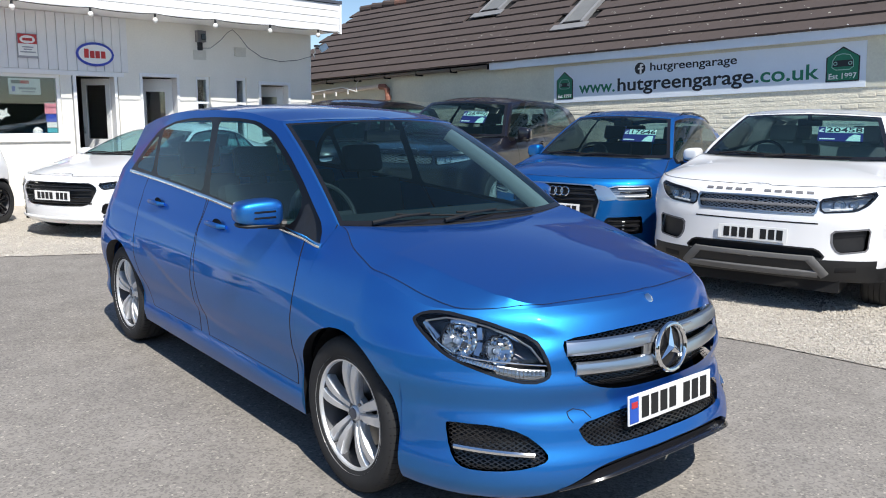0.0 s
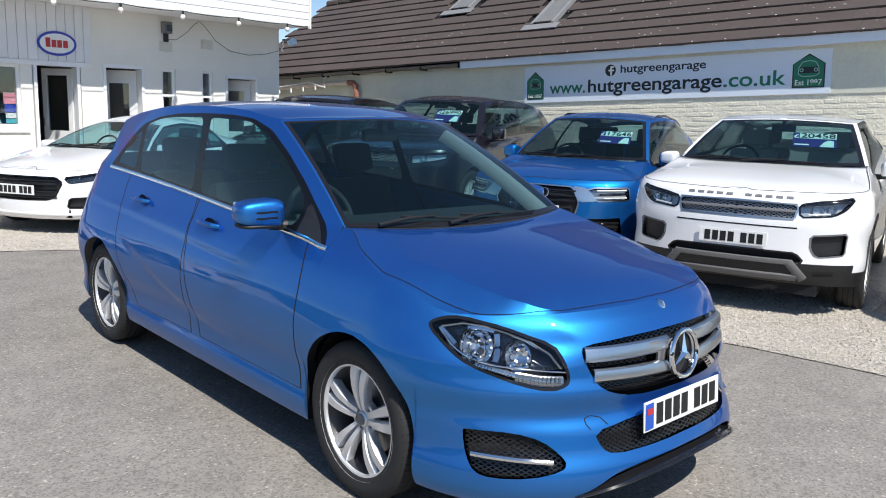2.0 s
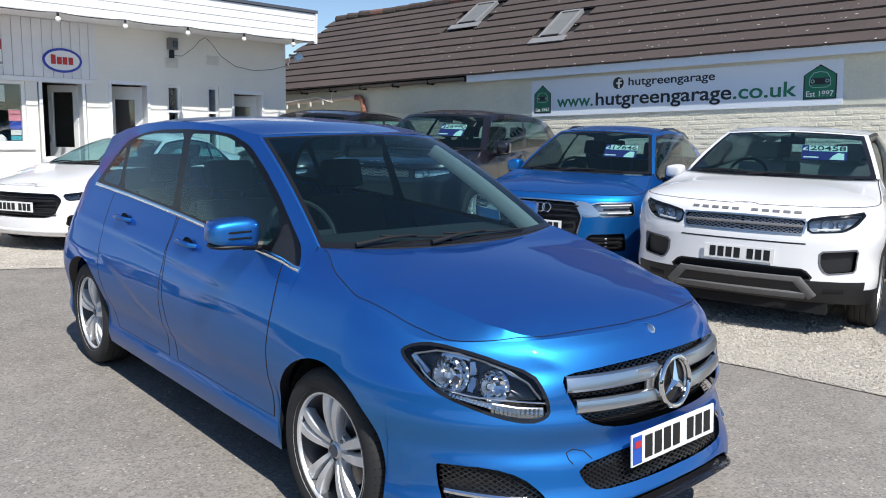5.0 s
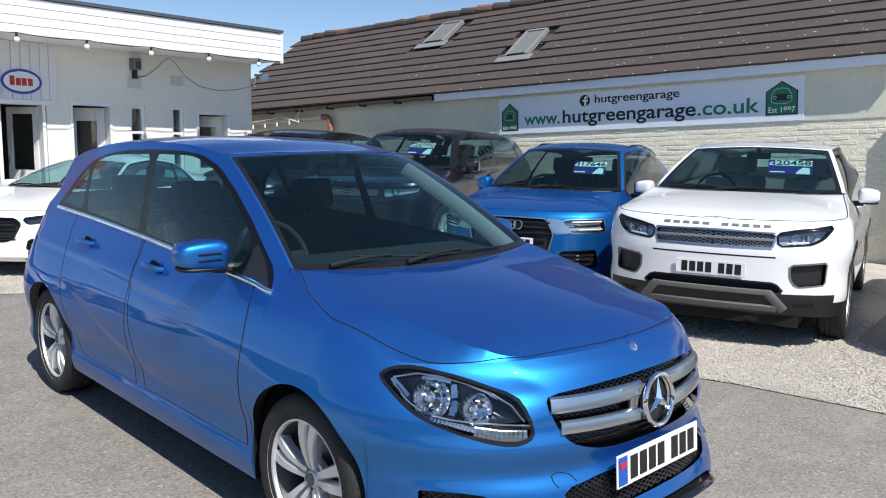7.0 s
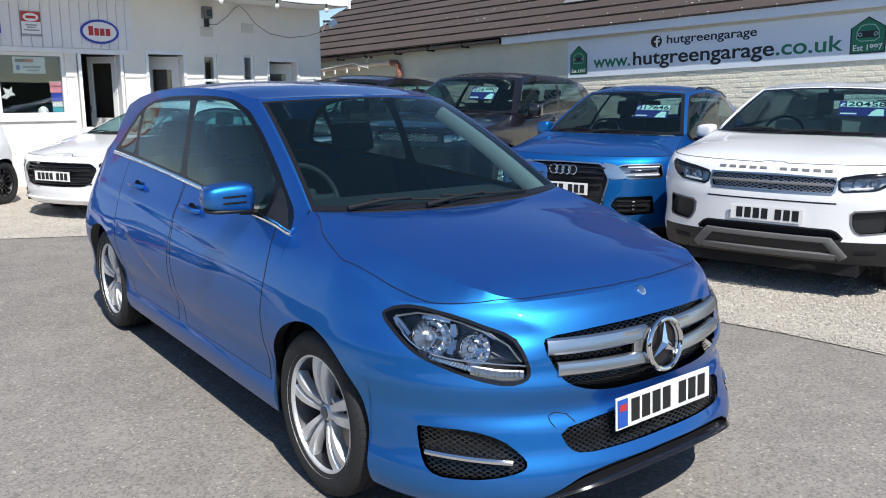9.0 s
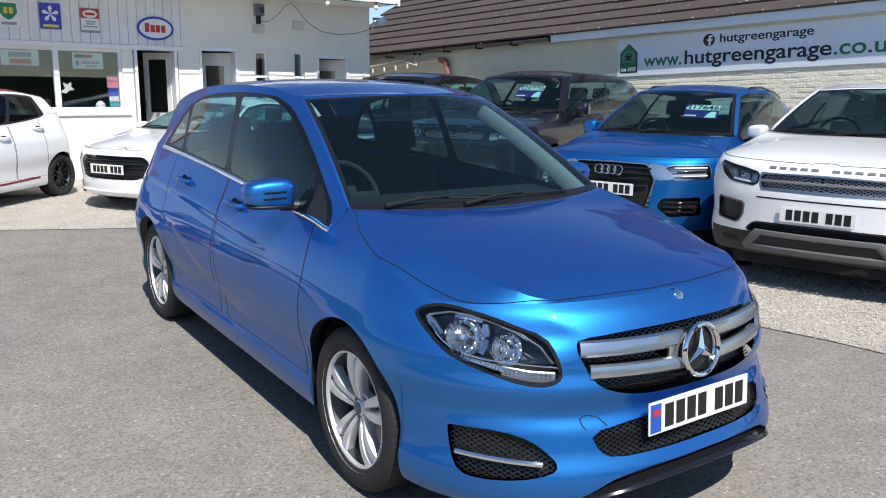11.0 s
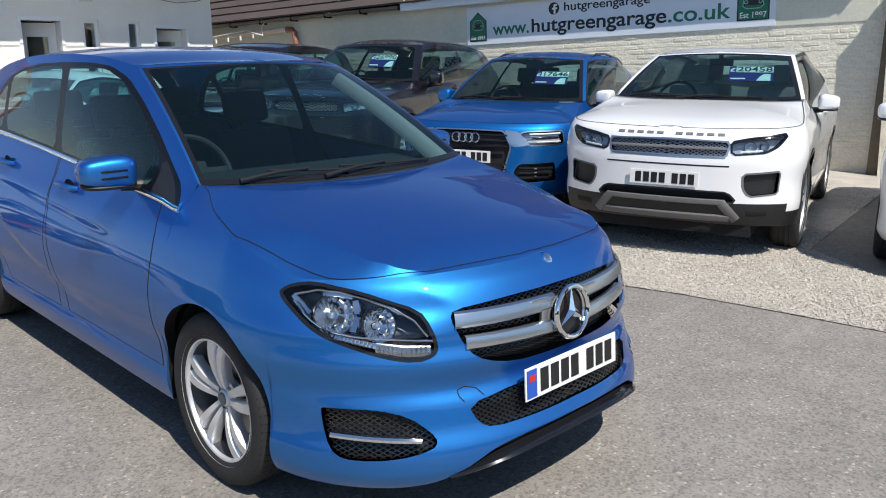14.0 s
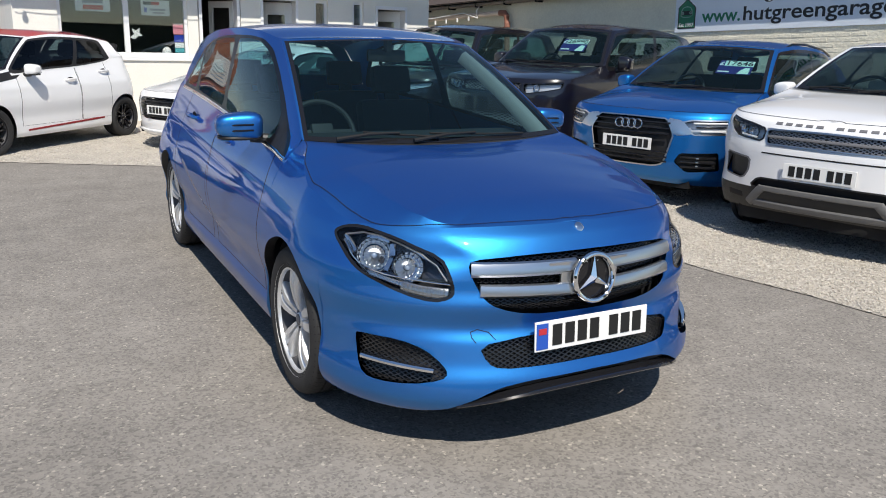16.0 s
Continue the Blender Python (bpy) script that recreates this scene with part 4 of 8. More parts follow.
QUADS = ((3, 2, 1, 0), (4, 5, 6, 7), (0, 1, 5, 4), (1, 2, 6, 5), (2, 3, 7, 6), (3, 0, 4, 7))
tile_me = bpy.data.meshes.new("roof_tile")
tile_me.from_pydata(tile_shape(), [], QUADS)
tile_me.materials.append(TILE)
rt = random.Random(21)
rest_v, rest_f, near = [], [], 0
for row in range(11):
    y = -0.285 + row * GAUGE
    u = UR + (0.15 if row % 2 else 0.0)
    while u < U1 - 0.05:
        x0, x1, y1 = u, u + TW, y + GAUGE
        if not any(x1 > w0 - wd / 2 + 0.03 and x0 < w0 + wd / 2 - 0.03 and y1 > d0 + 0.03 and y < d1 - 0.05 for w0, d0, d1, wd in HOLESR) and y < SLEN - 0.06:
            m = Matrix.Rotation(PITCH, 4, "X") @ Matrix.Translation((0, 0, 0))
            m = Matrix.Rotation(-PITCH, 4, "X") @ Matrix.Translation((u, -y, rt.uniform(-0.002, 0.003))) @ Matrix.Rotation(rt.uniform(-0.006, 0.006), 4, "Y") @ Matrix.Diagonal((1, -1, 1, 1))
            if -5.0 < u < 3.6 and row < 10 and near < 298:
                o = new("roof_tile", tile_me)
                o.parent, o.matrix_basis = roof_e, m
                near += 1
            else:
                k = len(rest_v)
                rest_v += [m @ Vector(p) for p in tile_shape()]
                rest_f += [tuple(k + i for i in q[::-1]) for q in QUADS]
        u += TW
tagged(ob_from("roof_tiles", rest_v, rest_f, TILE, roof_e, smooth=False), kind="stuff")
vs, fs = [], []
for i in range(260):
    u, y = rt.uniform(-6.2, 4.5), rt.uniform(-0.1, SLEN - 0.2) * rt.uniform(0.15, 1)
    fr = ((y + 0.285) / GAUGE) % 1.0
    r = rt.uniform(0.006, 0.018)
    n = len(vs)
    vs += [Matrix.Rotation(-PITCH, 4, "X") @ Vector((u + r * rt.uniform(0.6, 1.5) * math.cos(t), -y - r * rt.uniform(0.5, 1.0) * math.sin(t), 0.0515 - 0.036 * fr)) for t in [2 * math.pi * j / 7 for j in range(7)]]
    fs.append(tuple(range(n, n + 7)))
tagged(ob_from("lichen_spots", vs, fs, LICHEN, roof_e, smooth=False), kind="stuff")

# painted bricks in stretcher bond below the band
BL, BH = 0.225, 0.075
brick_pts = [(0.006, 0, 0.006), (BL - 0.006, 0, 0.006), (BL - 0.006, 0, BH - 0.007), (0.006, 0, BH - 0.007), (0.016, 0.003, 0.016), (BL - 0.016, 0.003, 0.016), (BL - 0.016, 0.003, BH - 0.017), (0.016, 0.003, BH - 0.017)]
BQ = ((4, 5, 6, 7), (0, 1, 5, 4), (1, 2, 6, 5), (2, 3, 7, 6), (3, 0, 4, 7))
brick_me = bpy.data.meshes.new("brick")
brick_me.from_pydata(brick_pts, [], [q[::-1] for q in BQ])
brick_me.materials.append(BRICKPAINT)
top_at = [(U0, 1.70), (-5.2, 1.72), (0.3, 1.765), (1.6, 1.79), (4.0, 1.96), (U1, 2.2)]
rb = random.Random(2)
rest_v, rest_f, near = [], [], 0
for row in range(27):
    z = row * BH + 0.0
    u = -8.5 + (BL / 2 if row % 2 else 0)
    while u < 7.5:
        if z + BH < curve(top_at, u) + 0.004:
            m = Matrix.Translation((u + rb.uniform(-0.004, 0.004), rb.uniform(-0.004, 0.004), z + rb.uniform(-0.005, 0.005))) @ Matrix.Rotation(rb.uniform(-0.025, 0.025), 4, "Y") @ Matrix.Diagonal((rb.uniform(0.96, 1.03), 1, rb.uniform(0.88, 1.04), 1))
            if -6.7 < u < -1.3 and z > 0.74 and near < 298:
                o = new("brick", brick_me)
                o.parent, o.matrix_basis = wall_e, m
                near += 1
            else:
                k = len(rest_v)
                rest_v += [m @ Vector(p) for p in brick_pts]
                rest_f += [tuple(k + i for i in q[::-1]) for q in BQ]
        u += BL
tagged(ob_from("bricks", rest_v, rest_f, BRICKPAINT, wall_e, smooth=False), kind="stuff")

# the sign board
sign = thing("garage_sign", SMT, "long white garage sign with black and green lettering", "sign")
part("board", boxed(-5.10, 0.0, 0.0135, 0.0235, 1.725, 2.36, 0.003), SIGNW, sign)
TL = Matrix.Translation((0, 0.0239, 0)) @ Matrix(((-1, 0, 0, 0), (0, 0, 1, 0), (0, 1, 0, 0), (0, 0, 0, 1)))   # text plane: x to the right as read


def sign_text(words, x, z, size, mt, width, bold):
    """Lettering on the board, each letter a part."""
    def span(o):
        xs = [v.co.x for v in o.data.vertices]
        return min(xs), max(xs)

    made, whole = [], []
    for i, ch in enumerate(words):
        o = text_mesh("letter", ch, size, mt, Matrix.Identity(4), sign, "", bold)
        run = text_mesh("run", words[: i + 1], size, mt, Matrix.Identity(4), None, "", bold)
        whole.append(span(run))
        made.append((o, span(run)[1] - span(o)[1]))
        bpy.data.objects.remove(run)
    k = width / (whole[-1][1] - whole[0][0])
    for o, off in made:
        o.matrix_basis = TL @ Matrix.Translation((x + off * k, z, 0)) @ Matrix.Diagonal((k, 1, 1, 1))


sign_text("www.", 0.53, 1.875, 0.29, GREEN, 0.70, 0.0042)
sign_text("hutgreengarage", 1.26, 1.875, 0.305, SIGNBLACK, 2.28, 0.0042)
sign_text(".co.uk", 3.57, 1.875, 0.305, GREEN, 0.91, 0.0042)
sign_text("hutgreengarage", 1.86, 2.175, 0.185, SIGNBLACK, 1.43, 0.002)
bm = bmesh.new()
prism(bm, [(1.69 + 0.096 * math.cos(t), 2.222 + 0.096 * math.sin(t)) for t in [2 * math.pi * i / 32 for i in range(32)]], 0.004, TL)
part("round_mark", bm, SIGNBLACK, sign)
bm = bmesh.new()
box(bm, 1.685, 1.72, 2.137, 2.272, 0.0042, 0.006, TL)
box(bm, 1.655, 1.75, 2.207, 2.234, 0.0042, 0.0062, TL)
box(bm, 1.690, 1.75, 2.262, 2.289, 0.0042, 0.0062, TL)
part("white_mark", bm, PLATE, sign)
for x0, x1, z0, zr in ((0.06, 0.40, 1.785, 2.27), (4.58, 5.02, 1.815, 2.30)):
    w, xm = x1 - x0, (x0 + x1) / 2
    for d, mt, h, nm in ((0.0, SIGNBLACK, 0.004, "badge_outline"), (0.018, GREEN, 0.006, "badge_field")):
        bm = bmesh.new()
        prism(bm, [(x0 + d, z0 + d), (x1 - d, z0 + d), (x1 - d, zr - 0.30 * (zr - z0)), (xm, zr - d * 1.3), (x0 + d, zr - 0.30 * (zr - z0))], h, TL)
        part(nm, bm, mt, sign)
    zc = z0 + 0.52 * (zr - z0)
    bm = bmesh.new()
    prism(bm, [(xm - 0.30 * w, zc - 0.10 * w), (xm + 0.30 * w, zc - 0.10 * w), (xm + 0.30 * w, zc + 0.10 * w), (xm - 0.30 * w, zc + 0.10 * w)], 0.0085, TL)
    part("car_mark", bm, SIGNBLACK, sign)
    bm = bmesh.new()
    outline = [(xm - 0.30 * w, zc + 0.10 * w), (xm - 0.20 * w, zc + 0.26 * w), (xm, zc + 0.30 * w), (xm + 0.20 * w, zc + 0.26 * w), (xm + 0.30 * w, zc + 0.10 * w), (xm + 0.32 * w, zc - 0.12 * w), (xm + 0.20 * w, zc - 0.20 * w), (xm - 0.20 * w, zc - 0.20 * w), (xm - 0.32 * w, zc - 0.12 * w), (xm - 0.30 * w, zc + 0.10 * w)]
    tube(bm, [TL @ Vector((x, z, 0.008)) for x, z in outline], 0.006 * w / 0.4, 6)
    for sx in (-1, 1):
        tube(bm, [TL @ Vector((xm + sx * 0.22 * w + 0.05 * w * math.cos(t), zc + 0.05 * w * math.sin(t), 0.0095)) for t in [2 * math.pi * j / 14 for j in range(15)]], 0.006 * w / 0.4, 6)
    part("car_mark_line", bm, mat("pale_green_print", (0.30, 0.48, 0.42), 0.45), sign)
    o = text_mesh("lettering", "Est 1997", 0.25 * w, PLATE, Matrix.Identity(4), sign, "", 0.0012)
    wt = max(v.co.x for v in o.data.vertices)
    o.matrix_basis = TL @ Matrix.Translation((xm - 0.42 * w, z0 + 0.09 * w, 0.007)) @ Matrix.Diagonal((0.84 * w / wt, 1, 1, 1))

# pier where the lower yard wall begins, and the timber post before it
placed(part("wall_pier", boxed(-8.6, -6.52, 0.013, 0.27, -0.9, 2.06, 0.004), BRICKPAINT), SMT, "plain cream painted pier", "wall", "structure")
post = placed(part("fence_post", boxed(-6.50, -6.38, 0.014, 0.14, 0.0, 2.35, 0.006), mat("old_timber", (0.16, 0.13, 0.09), 0.85, vary=0.25, scale=12)), SM, "old grey-brown timber post against the wall", "post")

# ---- beyond the office: brick house, tree, and what closes the yard behind the camera ----
HM = Matrix.Translation((-3.2, 15.8, 0)) @ Matrix.Rotation(radians(6), 4, "Z")
placed(part("wall_brick", boxed(-0.55, 2.2, 0.0, 6.0, 0, 3.6), REDBRICK), HM, "red brick wall of the neighbouring house", "wall", "structure")
hs = thing("notice_board", HM, "white notice board with grey bars on a brick wall", "sign")
part("board", boxed(-0.42, 0.42, -0.055, -0.03, 1.85, 2.75, 0.004), PLATE, hs)
for i in range(4):
    part("grey_bar", boxed(-0.32, 0.32, -0.059, -0.0551, 1.96 + i * 0.12, 2.00 + i * 0.12), GREYINK, hs)


# added wall, never in view; kept low for the reflections in the car's side
placed(part("wall_unseen_west", boxed(-9.7, -9.5, -14, 26, 0, 1.25), mat("unseen_wall_brick", (0.16, 0.15, 0.13), 0.9, vary=0.2, scale=3, bump=0.003)), Matrix.Identity(4), "plain unseen wall, added to close the west side", "wall", "structure")
placed(part("wall_road", boxed(-9.5, 14, -14.6, -14, 0, 1.75), mat("dark_hedge_green", (0.06, 0.08, 0.045), 0.9, vary=0.4, scale=2, bump=0.05)), Matrix.Identity(4), "plain clipped dark hedge by the road", "wall", "structure")


# ---- cars ----
RIDGE = 0.75


class Shell:
    """The curved skin of a car. x: across (its right side is minus), y: back from the front axle, z: up."""

    def __init__(self, c):
        self.c = c
        c.setdefault("cf", 0.8), c.setdefault("cr", 0.6), c.setdefault("pf", 2.3), c.setdefault("pr", 2.8)
        self.y0, self.y1 = c["yf"] + c["cf"], c["yr"] - c["cr"]
        c["a0"] = tuple(self.top_point(self.k_of_y(c["ya"]) - 0.0012))

    def plan(self, k):
        """The outline in plan: k -1..0 the front corner, 0..1 the side, 1..2 the rear corner."""
        c = self.c
        if k < 0:
            a = (min(max(k, -1), 0) + 1) * math.pi / 2
            x, y = math.sin(a) ** (2 / c["pf"]), max(math.cos(a), 0) ** (2 / c["pf"])
            return Vector((-c["hw"] * x, self.y0 - c["cf"] * y, 0))
        if k > 1:
            a = (2 - min(k, 2)) * math.pi / 2
            x, y = math.sin(a) ** (2 / c["pr"]), max(math.cos(a), 0) ** (2 / c["pr"])
            return Vector((-c["hw"] * x, self.y1 + c["cr"] * y, 0))
        return Vector((-c["hw"], self.y0 + (self.y1 - self.y0) * k, 0))

    def k_of_y(self, y):
        if self.y0 <= y <= self.y1:
            return (y - self.y0) / (self.y1 - self.y0)
        lo, hi = (-1.0, 0.0) if y < self.y0 else (1.0, 2.0)
        for _ in range(40):
            mid = (lo + hi) / 2
            if self.plan(mid).y < y:
                lo = mid
            else:
                hi = mid
        return lo

    def k_of_x(self, x, rear=False):
        lo, hi = (1.0, 2.0) if rear else (-1.0, 0.0)
        for _ in range(40):
            mid = (lo + hi) / 2
            if (abs(self.plan(mid).x) > abs(x)) == rear:
                lo = mid
            else:
                hi = mid
        return lo

    def low(self, k, z):
        """The lower body's skin at plan place k and height z."""
        c = self.c
        e = 0.004
        p = self.plan(k)
        kk = min(max(k, -1 + e), 2 - e)
        d = self.plan(kk + e) - self.plan(kk - e)
        n = Vector((-d.y, d.x, 0)).normalized()
        if k <= -1:
            n = Vector((0, -1, 0))
        if k >= 2:
            n = Vector((0, 1, 0))
        s = curve(c["side"], z)
        if k < 0:
            w = math.cos((k + 1) * math.pi / 2) ** c.get("fw", 1.2)
            s = s * (1 - w) + curve(c["front"], z) * w
        elif k > 1:
            w = math.cos((2 - k) * math.pi / 2) ** 1.2
            s = s * (1 - w) + curve(c["rear"], z) * w
        for y, zc, ry, rz, amount in c.get("swell", ()):
            s -= amount * math.exp(-(((p.y - y) / ry) ** 2) - ((z - zc) / rz) ** 2)
        if k < 0 and "nose" in c and z > 0.66:
            # outside the crease from bonnet to grille corner the nose turns away to the side
            line, amount = c["nose"]
            d = abs(p.x) - curve(line, z)
            d = 0.0 if d < -0.03 else (d + 0.03) ** 2 / 0.12 if d < 0.03 else d
            q = min(1.0, (z - 0.66) / 0.09)
            s += amount * d / 0.12 * q * q * (3 - 2 * q) * min(1.0, max(0.0, (-0.02 - k) / 0.3)) / (1 + d / 0.3)
        for line, amount, length, ya, yb in c.get("crease", ()):
            f = min(1.0, max(0.0, (p.y - ya) / 0.35)) * min(1.0, max(0.0, (yb - p.y) / 0.35))
            if f > 0:
                d = curve(line, p.y) - z
                s += amount * f * (math.exp(-d / length) if d > 0 else 1.0) * (lambda q: q * q * (3 - 2 * q))(min(1.0, max(0.0, 0.5 + d / 0.05)))
        q = p - n * s
        return Vector((min(q.x, 0.0), q.y, z))

    def ztop(self, k):
        return curve(self.c["top"], self.plan(k).y if 0 <= k <= 1 else (self.y0 + k if k < 0 else self.y1 + (k - 1)))

    def zbot(self, k):
        c = self.c
        y = self.plan(k).y
        z = curve(c["bottom"], y if 0 <= k <= 1 else (self.y0 + k if k < 0 else self.y1 + (k - 1)))
        if -0.75 < k < 1.75:
            for yc in (0.0, c["wb"]):
                r = c["arch"]
                if abs(y - yc) < r:
                    z = max(z, c["zc"] + math.sqrt(r * r - (y - yc) ** 2))
        return z

    def stations(self):
        c = self.c
        ks = {-1 + i / c.get("nose_steps", 34) for i in range(c.get("nose_steps", 34) + 1)} | {i / 56 for i in range(57)} | {1 + i / 20 for i in range(21)}
        for yc in (0.0, c["wb"]):
            for i in range(33):
                y = yc - c["arch"] * 0.99999 * math.cos(math.pi * i / 32)
                ks.add(self.k_of_y(y))
            ks.add(self.k_of_y(yc - c["arch"] - 0.002))
            ks.add(self.k_of_y(yc + c["arch"] + 0.002))
        ka = self.k_of_y(c["ya"])
        ks |= {ka - 0.0012, ka + 0.0012}
        return sorted(ks)

    def top_point(self, k):
        return self.low(k, self.ztop(k))

    def side(self, q, v):
        """The side above the belt: q along, v up from belt to roof rail."""
        c = self.c
        a0, a1 = Vector(c["a0"]), Vector(c["rail"][0])
        yb = c["ya"] + 0.004 + (c["d0"] - c["ya"] - 0.004) * q
        b = self.top_point(self.k_of_y(yb))
        rail = c["rail"]
        yt = rail[0][1] + (rail[-1][1] - rail[0][1]) * q
        t = curve([(r[1], r[0], r[2]) for r in rail], yt)
        top = Vector((t[0], yt, t[1]))
        vk = c.get("knee", 0.17)
        if q < 0.35:
            w = (1 - q / 0.35) ** 2
            straight = b.lerp(top, v)
            bent = b.lerp(a0, v / vk) if v < vk else a0.lerp(top, (v - vk) / (1 - vk))
            p = straight.lerp(bent, w)
        else:
            p = b.lerp(top, v)
            w = 0.0
        p.x -= (1 - w) * c.get("tumble", 0.025) * 4 * v * (1 - v)
        if v > vk:
            vv = (v - vk) / (1 - vk)
            s = 4 * vv * (1 - vv) * 0.018 * w
            p.y -= s * 0.6
            p.z += s
        return p

    def screen(self, u, v):
        c = self.c
        a0, a1 = Vector(c["a0"]), Vector(c["rail"][0])
        wb, wt = c["wbase"], c["roof"][0]
        lo = Vector((a0.x * u, wb[0] + (a0.y - wb[0]) * abs(u) ** 2.3, wb[1] + (a0.z - wb[1]) * u * u))
        hi = Vector((a1.x * u, wt[0] + (a1.y - wt[0]) * abs(u) ** 2.3, wt[1] + (a1.z - wt[1]) * u * u))
        p = lo.lerp(hi, v)
        s = 4 * v * (1 - v) * 0.018
        p.y -= s * 0.6
        p.z += s
        return p

    def bonnet(self, t, s):
        """t 0..1 from nose to windscreen, s 0..1 from centre to edge."""
        c = self.c
        ka = self.k_of_y(c["ya"]) - 0.0012
        edge = self.top_point(-1 + (ka + 1) * t)
        cl = c["hood"]
        mid = Vector((0, *curve([(i / (len(cl) - 1), *q) for i, q in enumerate(cl)], t)))
        f = lambda q: q ** c.get("crown", 2.6)
        w, drop = abs(s), None
        if "ridge" in c:
            # a crease runs along the bonnet at the share sr of its half width; outside it the flank falls straight
            sr = curve(c["ridge"], t)
            w = w / RIDGE * sr if w < RIDGE else sr + (w - RIDGE) / (1 - RIDGE) * (1 - sr)
            g = f(sr) * 0.70
            h = min(1.0, max(0.0, (t - 0.32) / 0.12)) * min(1.0, max(0.0, (1.0 - t) / 0.25))
            drop = f(w) * (1 - h) + h * (g * (w / sr) ** 2 if w < sr else g + (1 - g) * (w - sr) / (1 - sr))
        if drop is None:
            drop = f(w)
        return Vector((math.copysign(edge.x * w, edge.x * s), mid.y + (edge.y - mid.y) * w**2.4, mid.z + (edge.z - mid.z) * drop))

    def on_ridge(self, t, w):
        """The bonnet's parameter for the share w of the half width at t."""
        sr = curve(self.c["ridge"], t)
        return w / sr * RIDGE if w < sr else RIDGE + (w - sr) / (1 - sr) * (1 - RIDGE)

    def roof(self, q, s):
        c = self.c
        rail = c["rail"]
        yt = rail[0][1] + (rail[-1][1] - rail[0][1]) * q
        t = curve([(r[1], r[0], r[2]) for r in rail], yt)
        r0, r1 = c["roof"][0][0], c["roof"][-1][0]
        yc = r0 + (r1 - r0) * q
        zc = curve(c["roof"], yc)
        w = abs(s)
        return Vector((t[0] * s, yc + (yt - yc) * w**2.3, zc + (t[1] - zc) * w**2.6))

    def tail(self, u, v):
        """The hatch above the belt; u 0..1 from centre to corner, v 0..1 up."""
        c = self.c
        kd = self.k_of_y(c["d0"])
        lo = self.top_point(2 + (kd - 2) * u)
        t = self.roof(1.0, u)
        hi = Vector(t)
        p = lo.lerp(hi, v)
        return p


def low_normal(sh, k, p):
    """The outward normal of the lower body at plan place k, at the point p."""
    e = 2e-3
    kk, z = min(max(k, -1 + 2 * e), 2 - 2 * e), p.z
    n = (sh.low(kk + e, z) - sh.low(kk - e, z)).cross(sh.low(kk, z + e) - sh.low(kk, z - e)).normalized()
    if n.dot(p - Vector((0, 1.3, z))) < 0:
        n = -n
    if k <= -0.999 or k >= 1.999:
        n.x = 0
        n.normalize()
    return n


def frange(n, a=0.0, b=1.0):
    return [a + (b - a) * i / n for i in range(n + 1)]


def car_shell(c, regions=(), windows=(), screen=((-0.1, 0.04), (0.962, 0.035), (0.945, 0.95), (-0.1, 0.972))):
    """Builds the skin of a car as faces by region. regions: on the lower body in (k, z); windows: in (y, z)."""
    sh, sk = Shell(c), Skin()
    ks = sh.stations()
    n = c.get("rows", 34)

    def low(k, v):
        return sh.low(k, sh.zbot(k) + (sh.ztop(k) - sh.zbot(k)) * v)

    sk.patch(low, ks, frange(n), regions, lambda k, v, p: (k, p.z), "body", nrm=lambda k, v, p: low_normal(sh, k, p))
    ka = sh.k_of_y(c["ya"]) - 0.0012
    ts = [(k + 1) / (ka + 1) for k in ks if k <= ka + 1e-9]
    sk.patch(sh.bonnet, ts, sorted(frange(20) + [RIDGE - 0.012, RIDGE + 0.012]), (), None, "bonnet", flip=False)
    sk.patch(sh.side, frange(56), frange(22), windows, lambda q, v, p: (p.y, p.z), "frame", flip=False)
    sk.patch(sh.screen, frange(22), frange(14), [("windscreen", list(screen)), ("frit", [(-0.1, 0.0), (0.99, 0.0), (0.978, 0.97), (-0.1, 0.99)])], None, "pillar", flip=False)
    sk.patch(sh.roof, frange(36), frange(14), c.get("roofregions", ()), None, "roof", flip=False)
    sk.patch(sh.tail, frange(18), frange(12), [("rear_window", [(-0.1, 0.14), (0.78, 0.14), (0.74, 0.86), (-0.1, 0.86)])], None, "hatch", flip=False)
    # the turned-in lip along the bottom edge
    lip = []
    for k in ks:
        if k < -0.42 or k > 1.4:
            continue
        p = sh.low(k, sh.zbot(k))
        nrm = Vector((-p.x, 0.25 * (1.2 - p.y), 0)).normalized()
        lip.append((p, p + Vector((nrm.x * 0.05 if abs(p.x) > 0.02 else 0, nrm.y * 0.05, 0.0))))
    vs, fs = [], []
    for side in (1, -1):
        o = len(vs)
        for p, q in lip:
            vs += [(p.x * side, p.y, p.z), (q.x * side, q.y, q.z)]
        for i in range(len(lip) - 1):
            a = o + 2 * i
            fs.append((a, a + 1, a + 3, a + 2))
    return sh, sk, (vs, fs)


